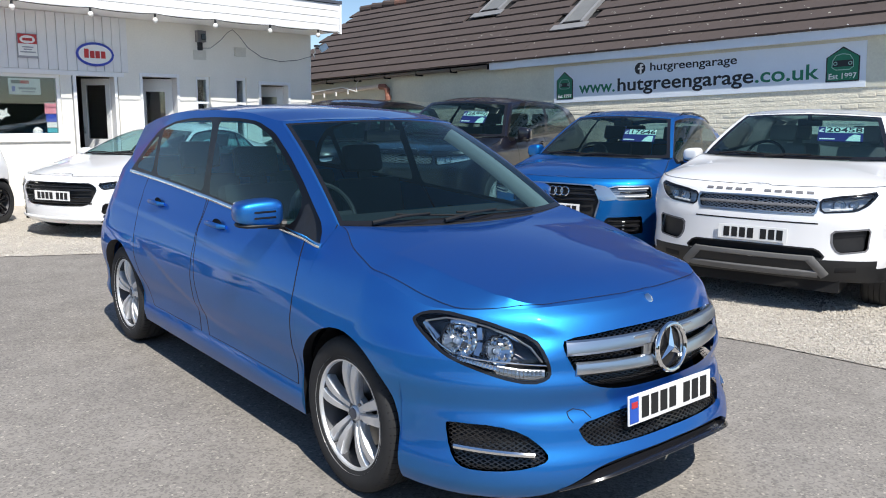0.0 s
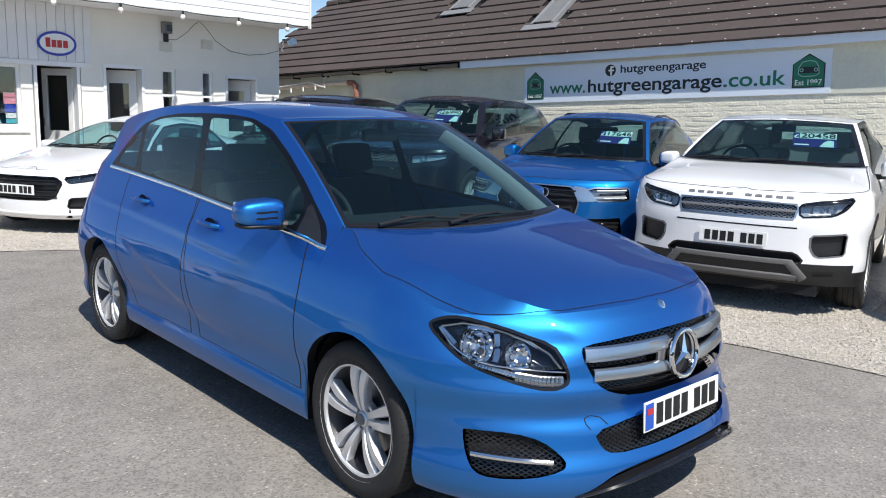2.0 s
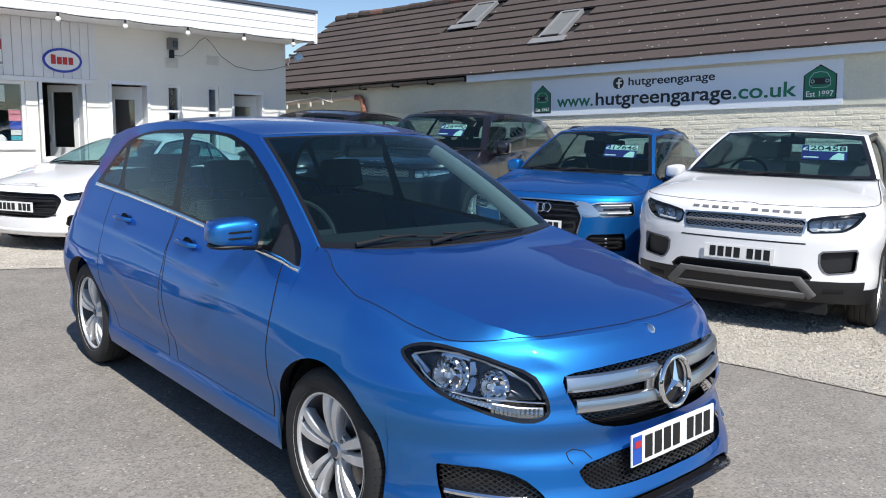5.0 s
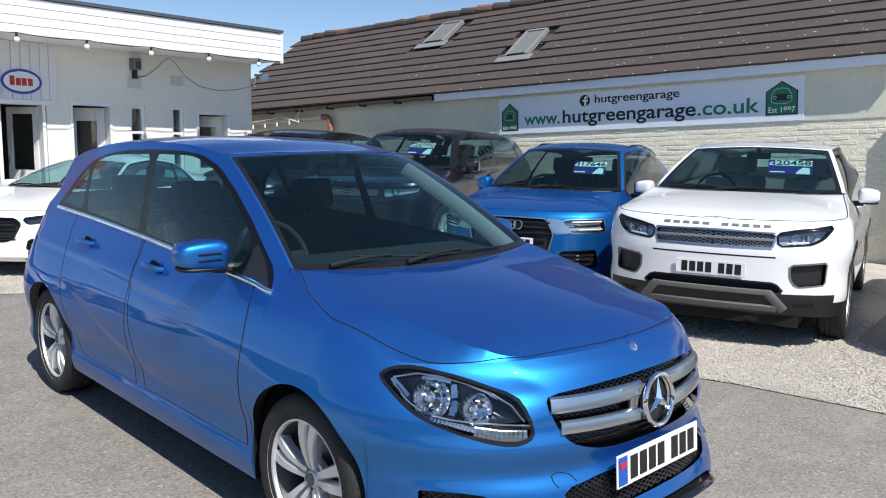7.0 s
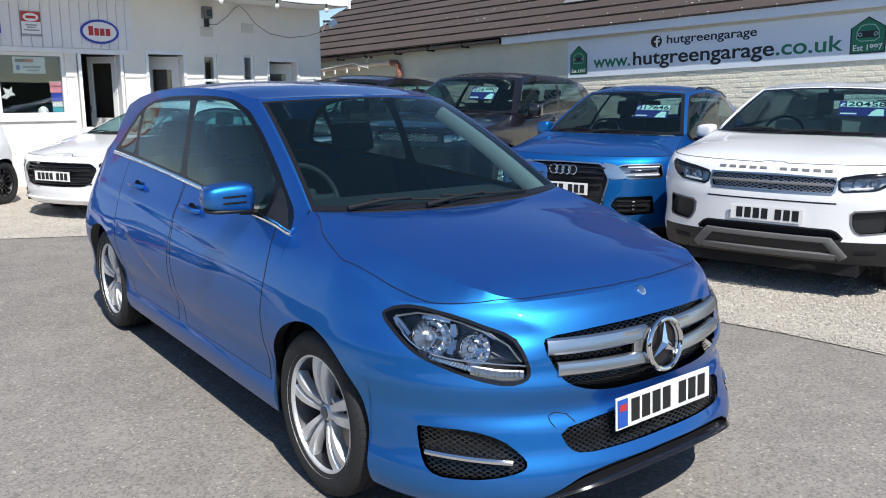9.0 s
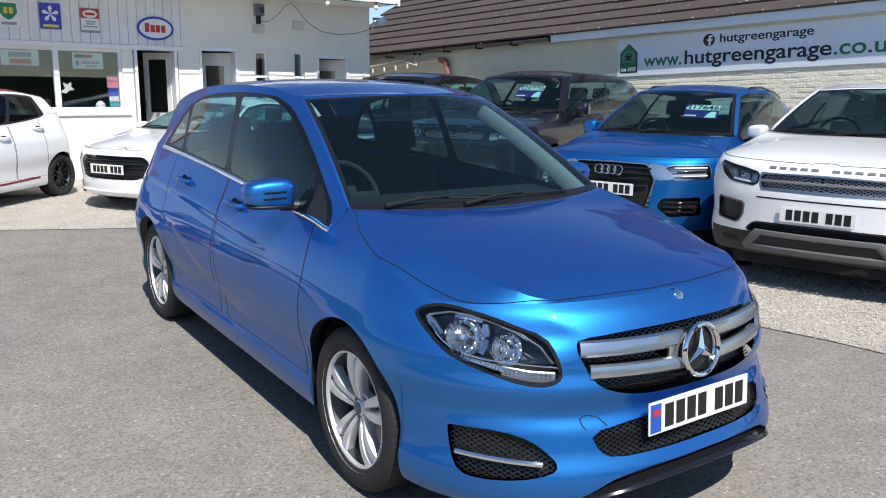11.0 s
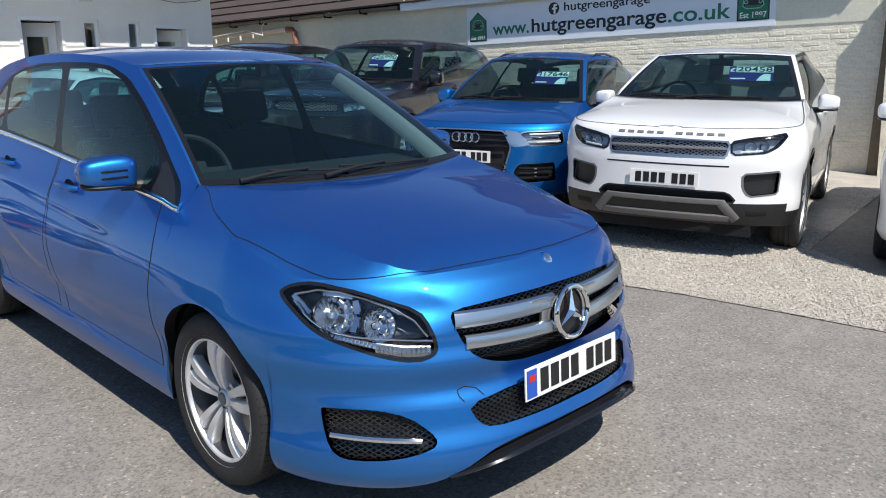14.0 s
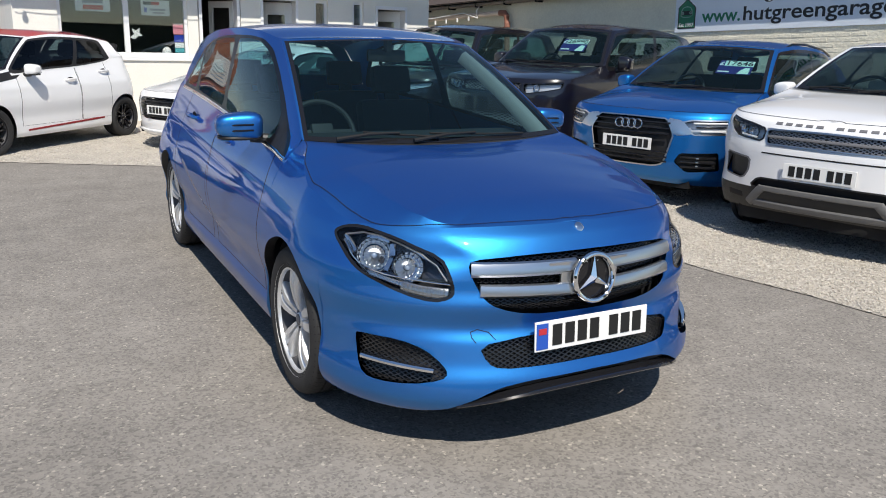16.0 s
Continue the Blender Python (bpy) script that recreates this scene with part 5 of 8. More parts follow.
def wheel(parent, x, y, z, r, rim_r, width, side, spokes, finish, dark=False, twin=True, wide=False):
    """A tyre, a rim with spokes, hub, bolts and brake disc. side -1: the outer face looks to minus x."""
    w = thing_part("wheel", parent, Matrix.Translation((x, y, z)) @ (Matrix.Identity(4) if side < 0 else Matrix.Rotation(math.pi, 4, "Z")))
    h = width / 2
    bm = bmesh.new()
    s = r - rim_r
    lathe(bm, [(rim_r - 0.012, h * 0.86), (rim_r + 0.004, h * 0.93), (rim_r + 0.3 * s, h * 0.99), (rim_r + 0.62 * s, h), (rim_r + 0.86 * s, h * 0.90), (r - 0.004, h * 0.76), (r, h * 0.66), (r, h * 0.40),
               (r - 0.008, h * 0.39), (r - 0.008, h * 0.34), (r, h * 0.33), (r, h * 0.04), (r - 0.008, h * 0.03), (r - 0.008, -h * 0.03), (r, -h * 0.04), (r, -h * 0.33), (r - 0.008, -h * 0.34), (r - 0.008, -h * 0.39), (r, -h * 0.40), (r, -h * 0.66),
               (r - 0.004, -h * 0.76), (rim_r + 0.86 * s, -h * 0.90), (rim_r + 0.62 * s, -h), (rim_r + 0.3 * s, -h * 0.99), (rim_r + 0.004, -h * 0.93), (rim_r - 0.012, -h * 0.86)], 72)
    part("tyre", bm, TYRE, w, "black rubber tyre", True)
    if wide:
        # cross grooves between the tread blocks
        bm = bmesh.new()
        for i in range(66):
            m = Matrix.Rotation(2 * math.pi * i / 66, 4, "X")
            for xa, xb in ((-h * 0.95, -h * 0.40), (h * 0.40, h * 0.95)):
                for e in (0.0,):
                    v = [bm.verts.new(m @ Vector((x, yy, rr))) for x, rr in ((xa, r - 0.016), (xa * 0.74 if xa < 0 else xa, r + 0.0005), (xb, r + 0.0005) if xa < 0 else (xb * 0.74, r + 0.0005)) for yy in (-0.0022, 0.0022)]
                    bm.faces.new((v[0], v[1], v[3], v[2]))
                    bm.faces.new((v[2], v[3], v[5], v[4]))
        tagged(part("tread_groove", bm, SEAM, w), kind="stuff")
    bm = bmesh.new()
    lathe(bm, [(rim_r + 0.006, -h * 0.95), (rim_r + 0.006, -h * 0.90), (rim_r - 0.016, -h * 0.86), (rim_r - 0.020, -h * 0.74)], 72)
    part("rim", bm, finish, w, "", True)
    # barrel takes a dark alloy; the shade inside the rim is in its colour
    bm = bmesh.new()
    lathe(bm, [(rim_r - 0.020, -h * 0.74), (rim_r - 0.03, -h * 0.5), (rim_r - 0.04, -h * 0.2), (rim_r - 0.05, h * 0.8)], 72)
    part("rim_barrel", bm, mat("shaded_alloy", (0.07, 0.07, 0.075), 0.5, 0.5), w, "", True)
    bm = bmesh.new()
    lathe(bm, [(rim_r * 0.0, -h * 0.05), (rim_r * 0.62, -h * 0.05), (rim_r * 0.64, h * 0.05), (rim_r * 0.64, h * 0.2)], 48)
    part("brake_disc", bm, DISC, w, "", True)
    face = -h * 0.80
    for i in range(spokes):
        a0 = 2 * math.pi * (i + 0.25) / spokes
        bm = bmesh.new()
        for sgn in ((-1, 1) if twin else (0,)):
            # each bar runs from the hub out to the rim, widening and dishing
            inner, outer = rim_r * 0.16, rim_r - 0.02
            pts = []
            for t in frange(7):
                rr = inner + (outer - inner) * t
                off = sgn * rim_r * ((0.054 + 0.104 * t) if wide else (0.055 + 0.135 * t ** 0.9)) if twin else 0.0
                half = rim_r * ((0.047 + 0.066 * t) if wide else (0.055 + 0.035 * t) if twin else (0.11 + 0.03 * t))
                dip = face + 0.028 * (1 - t) ** 2 * (1 if not dark else 1.4) + 0.012 * t**4 - (0.004 * math.sin(math.pi * t) + 0.006 if wide else 0.0)
                pts.append((rr, off, half, dip))
            prev = None
            for rr, off, half, dip in pts:
                ring = [bm.verts.new((dip + d, rr * math.cos(a0) - (off + e) * math.sin(a0), rr * math.sin(a0) + (off + e) * math.cos(a0)))
                        for e, d in ((-half, 0.012), (-half * 0.72, 0.0), (half * 0.72, 0.0), (half, 0.012), (half * 0.9, 0.04), (-half * 0.9, 0.04))]
                if prev:
                    for j in range(6):
                        bm.faces.new((prev[j], prev[(j + 1) % 6], ring[(j + 1) % 6], ring[j]))
                prev = ring
        part("spoke", bm, finish, w, "", True)
    bm = bmesh.new()
    lathe(bm, [(0.0, face + 0.016), (rim_r * 0.10, face + 0.017), (rim_r * 0.125, face + 0.021), (rim_r * 0.14, face + 0.028), (rim_r * 0.30, face + 0.034), (rim_r * 0.31, face + 0.06)], 32)
    part("hub", bm, finish, w, "", True)
    bm = bmesh.new()
    lathe(bm, [(0.0, face + 0.012), (rim_r * 0.09, face + 0.013), (rim_r * 0.105, face + 0.018)], 28)
    part("hub_cap", bm, GREYPL if not dark else BLACKGLOSS, w, "", True)
    for i in range(5):
        a = 2 * math.pi * (i + 0.75) / 5
        bm = bmesh.new()
        lathe(bm, [(0.0, face + 0.026), (0.009, face + 0.027), (0.010, face + 0.04)], 6, m=Matrix.Translation((0, rim_r * 0.21 * math.cos(a), rim_r * 0.21 * math.sin(a))))
        part("wheel_bolt", bm, DISC, w)
    return w


def ribbon(sh_f, path, width, push, name, material, parent, label=""):
    """A narrow band that follows a skin: path of parameters, width in metres across."""
    vs, fs = [], []
    pts = [sh_f(*q) for q in path]
    for i, p in enumerate(pts):
        d = (pts[min(i + 1, len(pts) - 1)] - pts[max(i - 1, 0)]).normalized()
        u, v = path[i]
        n = (sh_f(u + 1e-3, v) - sh_f(u - 1e-3, v)).cross(sh_f(u, v + 1e-3) - sh_f(u, v - 1e-3)).normalized()
        if n.dot(Vector((p.x, p.y - 1.3, 0.2))) < 0:
            n = -n
        a = n.cross(d).normalized() * width / 2
        vs += [p - a, p - a + n * push, p + a + n * push, p + a]
    for i in range(len(pts) - 1):
        o = 4 * i
        for j in range(3):
            fs.append((o + j, o + j + 1, o + j + 5, o + j + 4))
    return ob_from(name, vs, fs, material, parent, label, smooth=False)


def cabin(parent, c, seats=True, wheel_side=-1, steer=True, cloth=None):
    """Floor, dashboard, seats, steering wheel and mirror inside."""
    cloth = cloth or CLOTH
    hw, zb, wb = c["hw"], c["belt"], c["wb"]
    a0 = c["a0"]
    yd = a0[1] + 0.30
    bm = bmesh.new()
    box(bm, -hw + 0.16, hw - 0.16, a0[1] - 0.1, c["d0"] + 0.1, 0.28, 0.36)
    part("cabin_floor", bm, BLACK, parent)
    bm = bmesh.new()
    prof = [(c["wbase"][0] + 0.03, c["wbase"][1] - 0.03), (yd + 0.12, c["wbase"][1] + 0.0), (yd + 0.26, c["wbase"][1] - 0.05), (yd + 0.30, c["wbase"][1] - 0.16), (yd + 0.22, 0.5), (c["wbase"][0] + 0.05, 0.5)]
    w = abs(a0[0]) - 0.05
    prism(bm, prof, 2 * w, Matrix(((0, 0, 1, -w), (1, 0, 0, 0), (0, 1, 0, 0), (0, 0, 0, 1))))
    bmesh.ops.bevel(bm, geom=list(bm.edges), offset=0.03, segments=3, affect="EDGES")
    part("dashboard", bm, DASH, parent, "", True)
    if seats:
        zs = c.get("hip", 0.58)
        for sx in (-1, 1):
            for row, y in ((0, yd + 0.85), (1, yd + 1.68)):
                if row and c.get("two", False):
                    continue
                x = sx * hw * 0.42
                bm = bmesh.new()
                box(bm, x - 0.25, x + 0.25, y - 0.42, y + 0.10, zs - 0.18, zs, bevel=0.05)
                m = Matrix.Translation((x, y + 0.08, zs - 0.08)) @ Matrix.Rotation(radians(-16), 4, "X")
                box(bm, -0.25, 0.25, -0.06, 0.07, 0.0, 0.62, m, 0.055)
                box(bm, -0.135, 0.135, -0.045, 0.045, 0.66, 0.84, m, 0.04)
                box(bm, -0.05, 0.05, -0.01, 0.01, 0.58, 0.70, m)
                part("seat", bm, cloth, parent, "", True)
    if steer:
        bm = bmesh.new()
        m = Matrix.Translation((wheel_side * hw * 0.42, yd + 0.36, c["wbase"][1] - 0.045)) @ Matrix.Rotation(radians(65), 4, "X")
        pts = [m @ Vector((0.185 * math.cos(t), 0.185 * math.sin(t), 0)) for t in [2 * math.pi * i / 28 for i in range(29)]]
        tube(bm, pts, 0.014, 8, False)
        box(bm, -0.17, 0.17, -0.025, 0.025, -0.01, 0.012, m, 0.006)
        box(bm, -0.06, 0.06, -0.055, 0.055, -0.01, 0.03, m, 0.012)
        part("steering_wheel", bm, DASH, parent, "", True)
    ys, zs2 = c["roof"][0][0] + 0.05, c["roof"][0][1] - 0.09
    bm = bmesh.new()
    box(bm, -0.11, 0.11, ys - 0.02, ys + 0.015, zs2 - 0.035, zs2 + 0.03, bevel=0.012)
    box(bm, -0.015, 0.015, ys - 0.05, ys - 0.0, zs2 + 0.02, zs2 + 0.09)
    part("rear_view_mirror", bm, BLACK, parent, "", True)


def number_plate(parent, m, w=0.52, h=0.111, badge=True):
    """A white plate; its characters are plain black bars."""
    p = part("number_plate", boxed(-w / 2, w / 2, -0.006, 0.0, -h / 2, h / 2, 0.002), PLATE, parent, "white number plate with black bars")
    p.matrix_basis = m
    x0 = -w / 2 + (0.072 if badge else 0.04)
    if badge:
        part("plate_band", boxed(-w / 2 + 0.006, -w / 2 + 0.056, -0.0085, -0.005, -h / 2 + 0.008, h / 2 - 0.008), EUBLUE, p, "blue band with a small red flag mark")
        part("flag_mark", boxed(-w / 2 + 0.014, -w / 2 + 0.048, -0.0105, -0.008, 0.008, 0.03), REDBAR, p)
    step = (w / 2 - 0.02 - x0) / 7.6
    for i in range(7):
        x = x0 + step * (i + (0.6 if i > 3 else 0.0)) + 0.004
        part("plate_bar", boxed(x, x + step * 0.74, -0.0085, -0.005, -0.039, 0.039), PLATEBLACK, p)
    return p


def arches(parent, c):
    """Dark wheel housings and the floor pan."""
    for yc in (0.0, c["wb"]):
        for s in (-1, 1):
            bm = bmesh.new()
            pr = []
            r = c["arch"] + 0.012
            for t in frange(24, -0.06 * math.pi, 1.06 * math.pi):
                pr.append((yc + r * math.cos(t), max(c["zc"] + r * math.sin(t), 0.19)))
            xa, xb = s * (c["hw"] - 0.07), s * (c["hw"] - 0.36)
            ring0 = [bm.verts.new((xa, *q)) for q in pr]
            ring1 = [bm.verts.new((xb, *q)) for q in pr]
            for i in range(len(pr) - 1):
                bm.faces.new((ring0[i], ring0[i + 1], ring1[i + 1], ring1[i]))
            bm.faces.new(ring1)
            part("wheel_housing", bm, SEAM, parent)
    bm = bmesh.new()
    box(bm, -c["hw"] + 0.32, c["hw"] - 0.32, c["yf"] + 0.14, c["yr"] - 0.14, 0.2, 0.3)
    box(bm, -c["hw"] + 0.13, c["hw"] - 0.13, c["arch"] + 0.03, c["wb"] - c["arch"] - 0.03, 0.19, 0.3)
    part("floor_pan", bm, SEAM, parent)


def poly_k(sh, pts, rear=False):
    """(x, z) points of the front into (k, z)."""
    return [(sh.k_of_x(x, rear) if x > -9 else -1.2, z) for x, z in pts]


def soft(pts, n=2, r=0.028):
    """Rounds the corners of a convex outline; points off the middle line stay."""
    for _ in range(n):
        out = []
        for i, b in enumerate(pts):
            if b[0] < -1.1:
                out.append(b)
                continue
            for o in (pts[i - 1], pts[(i + 1) % len(pts)]):
                L = math.hypot(o[0] - b[0], o[1] - b[1])
                t = min(0.25, r / max(L, 1e-6))
                out.append((b[0] + (o[0] - b[0]) * t, b[1] + (o[1] - b[1]) * t))
        pts, r = out, r * 0.45
    return pts


def grow(pts, d):
    """A convex polygon moved outward by d."""
    cx, cy = sum(p[0] for p in pts) / len(pts), sum(p[1] for p in pts) / len(pts)
    out = []
    n = len(pts)
    area = sum(pts[i][0] * pts[(i + 1) % n][1] - pts[i][1] * pts[(i + 1) % n][0] for i in range(n))
    s = 1 if area > 0 else -1
    for i in range(n):
        a, b, c2 = Vector(pts[i - 1]), Vector(pts[i]), Vector(pts[(i + 1) % n])
        e1, e2 = (b - a).normalized(), (c2 - b).normalized()
        n1, n2 = Vector((e1.y, -e1.x)) * s, Vector((e2.y, -e2.x)) * s
        m = n1 + n2
        m = m / max(m.dot(n1), 0.35)
        out.append(tuple(b + m * d))
    return out


# ---- the blue hatchback ----
def hero():
    c = dict(yf=-0.885, yr=3.505, hw=0.893, cf=0.8, pf=2.3, cr=0.55, pr=2.8, wb=2.699, arch=0.352, zc=0.325, belt=1.0,
             ya=0.318, d0=3.02, fw=0.75, wbase=(0.19, 1.018), knee=0.17, tumble=0.008, rows=60, nose_steps=64,
             front=[(0.16, -0.005), (0.20, -0.048), (0.25, -0.072), (0.31, -0.062), (0.37, -0.036), (0.44, -0.014), (0.50, 0.012), (0.57, -0.004), (0.63, 0.014), (0.70, 0.026), (0.74, 0.042), (0.80, 0.078), (0.84, 0.125), (1.1, 0.5)],
             side=[(0.15, 0.07), (0.22, 0.036), (0.29, 0.022), (0.34, 0.034), (0.42, 0.030), (0.52, 0.008), (0.62, 0.0), (0.72, 0.012), (0.80, 0.035), (0.87, 0.062), (0.95, 0.105), (1.04, 0.15), (1.12, 0.19)],
             rear=[(0.2, 0.08), (0.3, 0.0), (0.5, 0.0), (0.66, 0.02), (0.80, 0.05), (1.0, 0.08), (1.13, 0.12)],
             top=[(-1.085, 0.842), (-0.85, 0.840), (-0.6, 0.832), (-0.46, 0.824), (-0.36, 0.822), (-0.085, 0.905), (0.1, 0.968), (0.316, 1.033), (0.3201, 0.945), (0.5, 0.965), (1.0, 1.0), (1.63, 1.04), (2.3, 1.075), (2.95, 1.10), (3.9, 1.13)],
             bottom=[(-1.085, 0.322), (-0.96, 0.316), (-0.865, 0.298), (-0.775, 0.245), (-0.70, 0.198), (-0.6, 0.178), (-0.45, 0.176), (-0.3, 0.182), (0.0, 0.21), (0.36, 0.205), (2.3, 0.215), (3.0, 0.22), (3.9, 0.26)],
             rail=[(-0.555, 1.085, 1.462), (-0.590, 1.40, 1.505), (-0.602, 1.75, 1.516), (-0.602, 2.2, 1.506), (-0.585, 2.7, 1.462), (-0.56, 3.06, 1.405)],
             roof=[(0.94, 1.482), (1.3, 1.535), (1.75, 1.557), (2.3, 1.550), (2.8, 1.520), (3.22, 1.475)],
             hood=[(-0.765, 0.842), (-0.60, 0.900), (-0.40, 0.938), (-0.12, 0.978), (0.19, 1.012)],
             ridge=[(0.0, 0.97), (0.38, 0.97), (0.474, 0.93), (0.56, 0.865), (0.74, 0.793), (0.863, 0.788), (0.936, 0.83), (1.0, 0.86)],
             crease=[([(0.2, 0.765), (1.0, 0.80), (2.0, 0.852), (3.3, 0.905)], 0.0055, 0.10, 0.72, 3.35), ([(0.5, 0.40), (1.2, 0.42), (1.7, 0.52), (2.2, 0.68), (2.5, 0.76)], 0.009, 0.10, 0.75, 2.45)],
             nose=([(0.66, 0.43), (0.745, 0.463), (0.795, 0.535), (0.835, 0.575), (0.90, 0.60)], 0.024),
             swell=[(0.0, 0.58, 0.42, 0.13, 0.016), (2.7, 0.62, 0.45, 0.14, 0.02), (0.25, 1.045, 0.22, 0.075, -0.05)])
    sh = Shell(c)
    K = sh.k_of_y
    hl = [(-0.192, 0.7734), (-0.192, 0.790), (-0.227, 0.811), (-0.291, 0.819), (-0.442, 0.7965), (-0.600, 0.744), (-0.628, 0.693), (-0.644, 0.629), (-0.631, 0.603), (-0.583, 0.5886), (-0.497, 0.607), (-0.352, 0.661), (-0.288, 0.695), (-0.2176, 0.7445)]
    gr = poly_k(sh, [(-9.5, 0.757), (-0.25, 0.752), (-0.465, 0.738), (-0.477, 0.710), (-0.452, 0.655), (-0.423, 0.602), (-0.372, 0.570), (-0.262, 0.543), (-9.5, 0.533)])
    fog = [(-0.333, 0.435), (-0.342, 0.443), (-0.484, 0.443), (-0.564, 0.418), (-0.615, 0.369), (-0.631, 0.340), (-0.615, 0.318), (-0.532, 0.295), (-0.426, 0.289), (-0.378, 0.300), (-0.349, 0.349)]
    intake = poly_k(sh, [(-9.5, 0.475), (-0.26, 0.465), (-0.436, 0.436), (-0.407, 0.375), (-0.366, 0.355), (-9.5, 0.366)])
    fd = [(K(0.47), 0.97), (K(0.425), 0.86), (K(0.405), 0.76), (K(0.395), 0.60), (K(0.40), 0.335), (K(1.47), 0.335), (K(1.50), 0.55), (K(1.535), 0.80), (K(1.565), 0.95), (K(1.60), 1.06), (K(1.2), 1.07)]
    rd = [(K(1.604), 1.06), (K(1.569), 0.95), (K(1.539), 0.80), (K(1.504), 0.55), (K(1.474), 0.335), (K(2.24), 0.335), (K(2.33), 0.52), (K(2.47), 0.70), (K(2.55), 0.85), (K(2.58), 1.12), (K(2.0), 1.10)]
    hl, gr, fog, intake = soft(hl, 1), soft(gr, 1), soft(fog, 1), soft(intake, 1)
    regions = [("headlamp", grow(hl, -0.010)), ("headlamp_rim", hl), ("grille", gr), ("grille_rim", grow(gr, 0.008)), ("fog", fog), ("fog_rim", grow(fog, 0.006)), ("intake", intake),
               ("front_door", grow(fd, -0.0015)), ("door_gap", grow(fd, 0.0015)), ("rear_door", grow(rd, -0.0015)), ("rear_door_gap", grow(rd, 0.0015))]
    win = [
        ("front_window", [(0.615, 1.002), (1.0, 1.026), (1.590, 1.063), (1.625, 1.25), (1.675, 1.455), (1.45, 1.460), (1.27, 1.446), (1.10, 1.398), (0.90, 1.304), (0.72, 1.196), (0.605, 1.115)]),
        ("rear_window_side", [(1.672, 1.069), (2.45, 1.112), (2.50, 1.25), (2.53, 1.390), (2.35, 1.427), (2.1, 1.451), (1.762, 1.460), (1.705, 1.28)]),
        ("rear_quarter", [(2.53, 1.118), (2.86, 1.134), (2.72, 1.274), (2.59, 1.362)]),
        ("quarter", [(0.345, 0.93), (0.585, 0.96), (0.580, 1.118), (0.50, 1.066)]),
        ("pillar_black", [(0.30, 0.90), (2.95, 1.08), (2.945, 1.13), (2.76, 1.295), (2.60, 1.392), (2.36, 1.441), (2.1, 1.467), (1.75, 1.477), (1.44, 1.475), (1.25, 1.461), (1.07, 1.410), (0.86, 1.308), (0.66, 1.193), (0.40, 1.02)])]
    win = [(n, soft(p, 1)) for n, p in win]
    return c, sh, regions, win


def build_hero():
    c, sh, regions, win = hero()
    _, sk, lip = car_shell(c, regions, win)
    car = thing("hatchback_car", Matrix.Identity(4), "metallic blue five-door hatchback car parked on grey tarmac", "car")
    body = sk.mesh("body", ["body", "body*", "frame", "frame*", "pillar", "pillar*", "roof", "roof*", "hatch", "hatch*"], BLUE, car, "metallic blue painted body shell")
    ob_from("body_lip", *lip, BLACK, car)
    sk.mesh("bonnet", ["bonnet", "bonnet*"], BLUE, car, "metallic blue bonnet")
    for s in ("", "*"):
        fdr = sk.mesh("front_door", ["front_door" + s], BLUE, car)
        rdr = sk.mesh("rear_door", ["rear_door" + s], BLUE, car)
        sk.mesh("door_gap", ["door_gap" + s], SEAM, car)
        sk.mesh("door_gap", ["rear_door_gap" + s], SEAM, car)
        sk.mesh("door_window", ["front_window" + s], TINT, car, "tinted side window glass")
        sk.mesh("door_window", ["rear_window_side" + s], TINT, car, "tinted side window glass")
        sk.mesh("quarter_window", ["rear_quarter" + s], TINT, car, "tinted quarter glass")
        sk.mesh("mirror_triangle", ["quarter" + s], BLACK, car)
        sk.mesh("window_surround", ["pillar_black" + s], mat("black_pillar_trim", (0.004, 0.004, 0.005), 0.35, spec=0.3), car, "gloss black pillar trim")
        ps, ns = [], []
        for y in frange(60, 0.325, 2.94):
            k = sh.k_of_y(max(y, 0.3205))
            z = curve(c["top"], max(y, 0.3205))
            p = sh.low(k, z)
            n = Vector((-0.94, 0, 0.34))
            sg = 1 if s == "" else -1
            ps.append(Vector((p.x * sg, y, z + 0.004)))
            ns.append(Vector((n.x * sg, n.y, n.z)))
        sweep(ps, ns, 0.022, 0.007, "belt_strip", CHROME, car, "bright chrome belt strip")
    sk.mesh("windscreen", ["windscreen", "windscreen*"], GLASS, car, "clear windscreen")
    sk.mesh("rear_window", ["rear_window", "rear_window*"], TINT, car, "tinted tailgate window")
    arches(car, c)
    for y in (0.0, c["wb"]):
        for s in (-1, 1):
            wheel(car, s * 0.768, y, 0.317, 0.317, 0.234, 0.21, s, 5, ALLOY, wide=True)
    cabin(car, c)
    return car, c, sh, sk


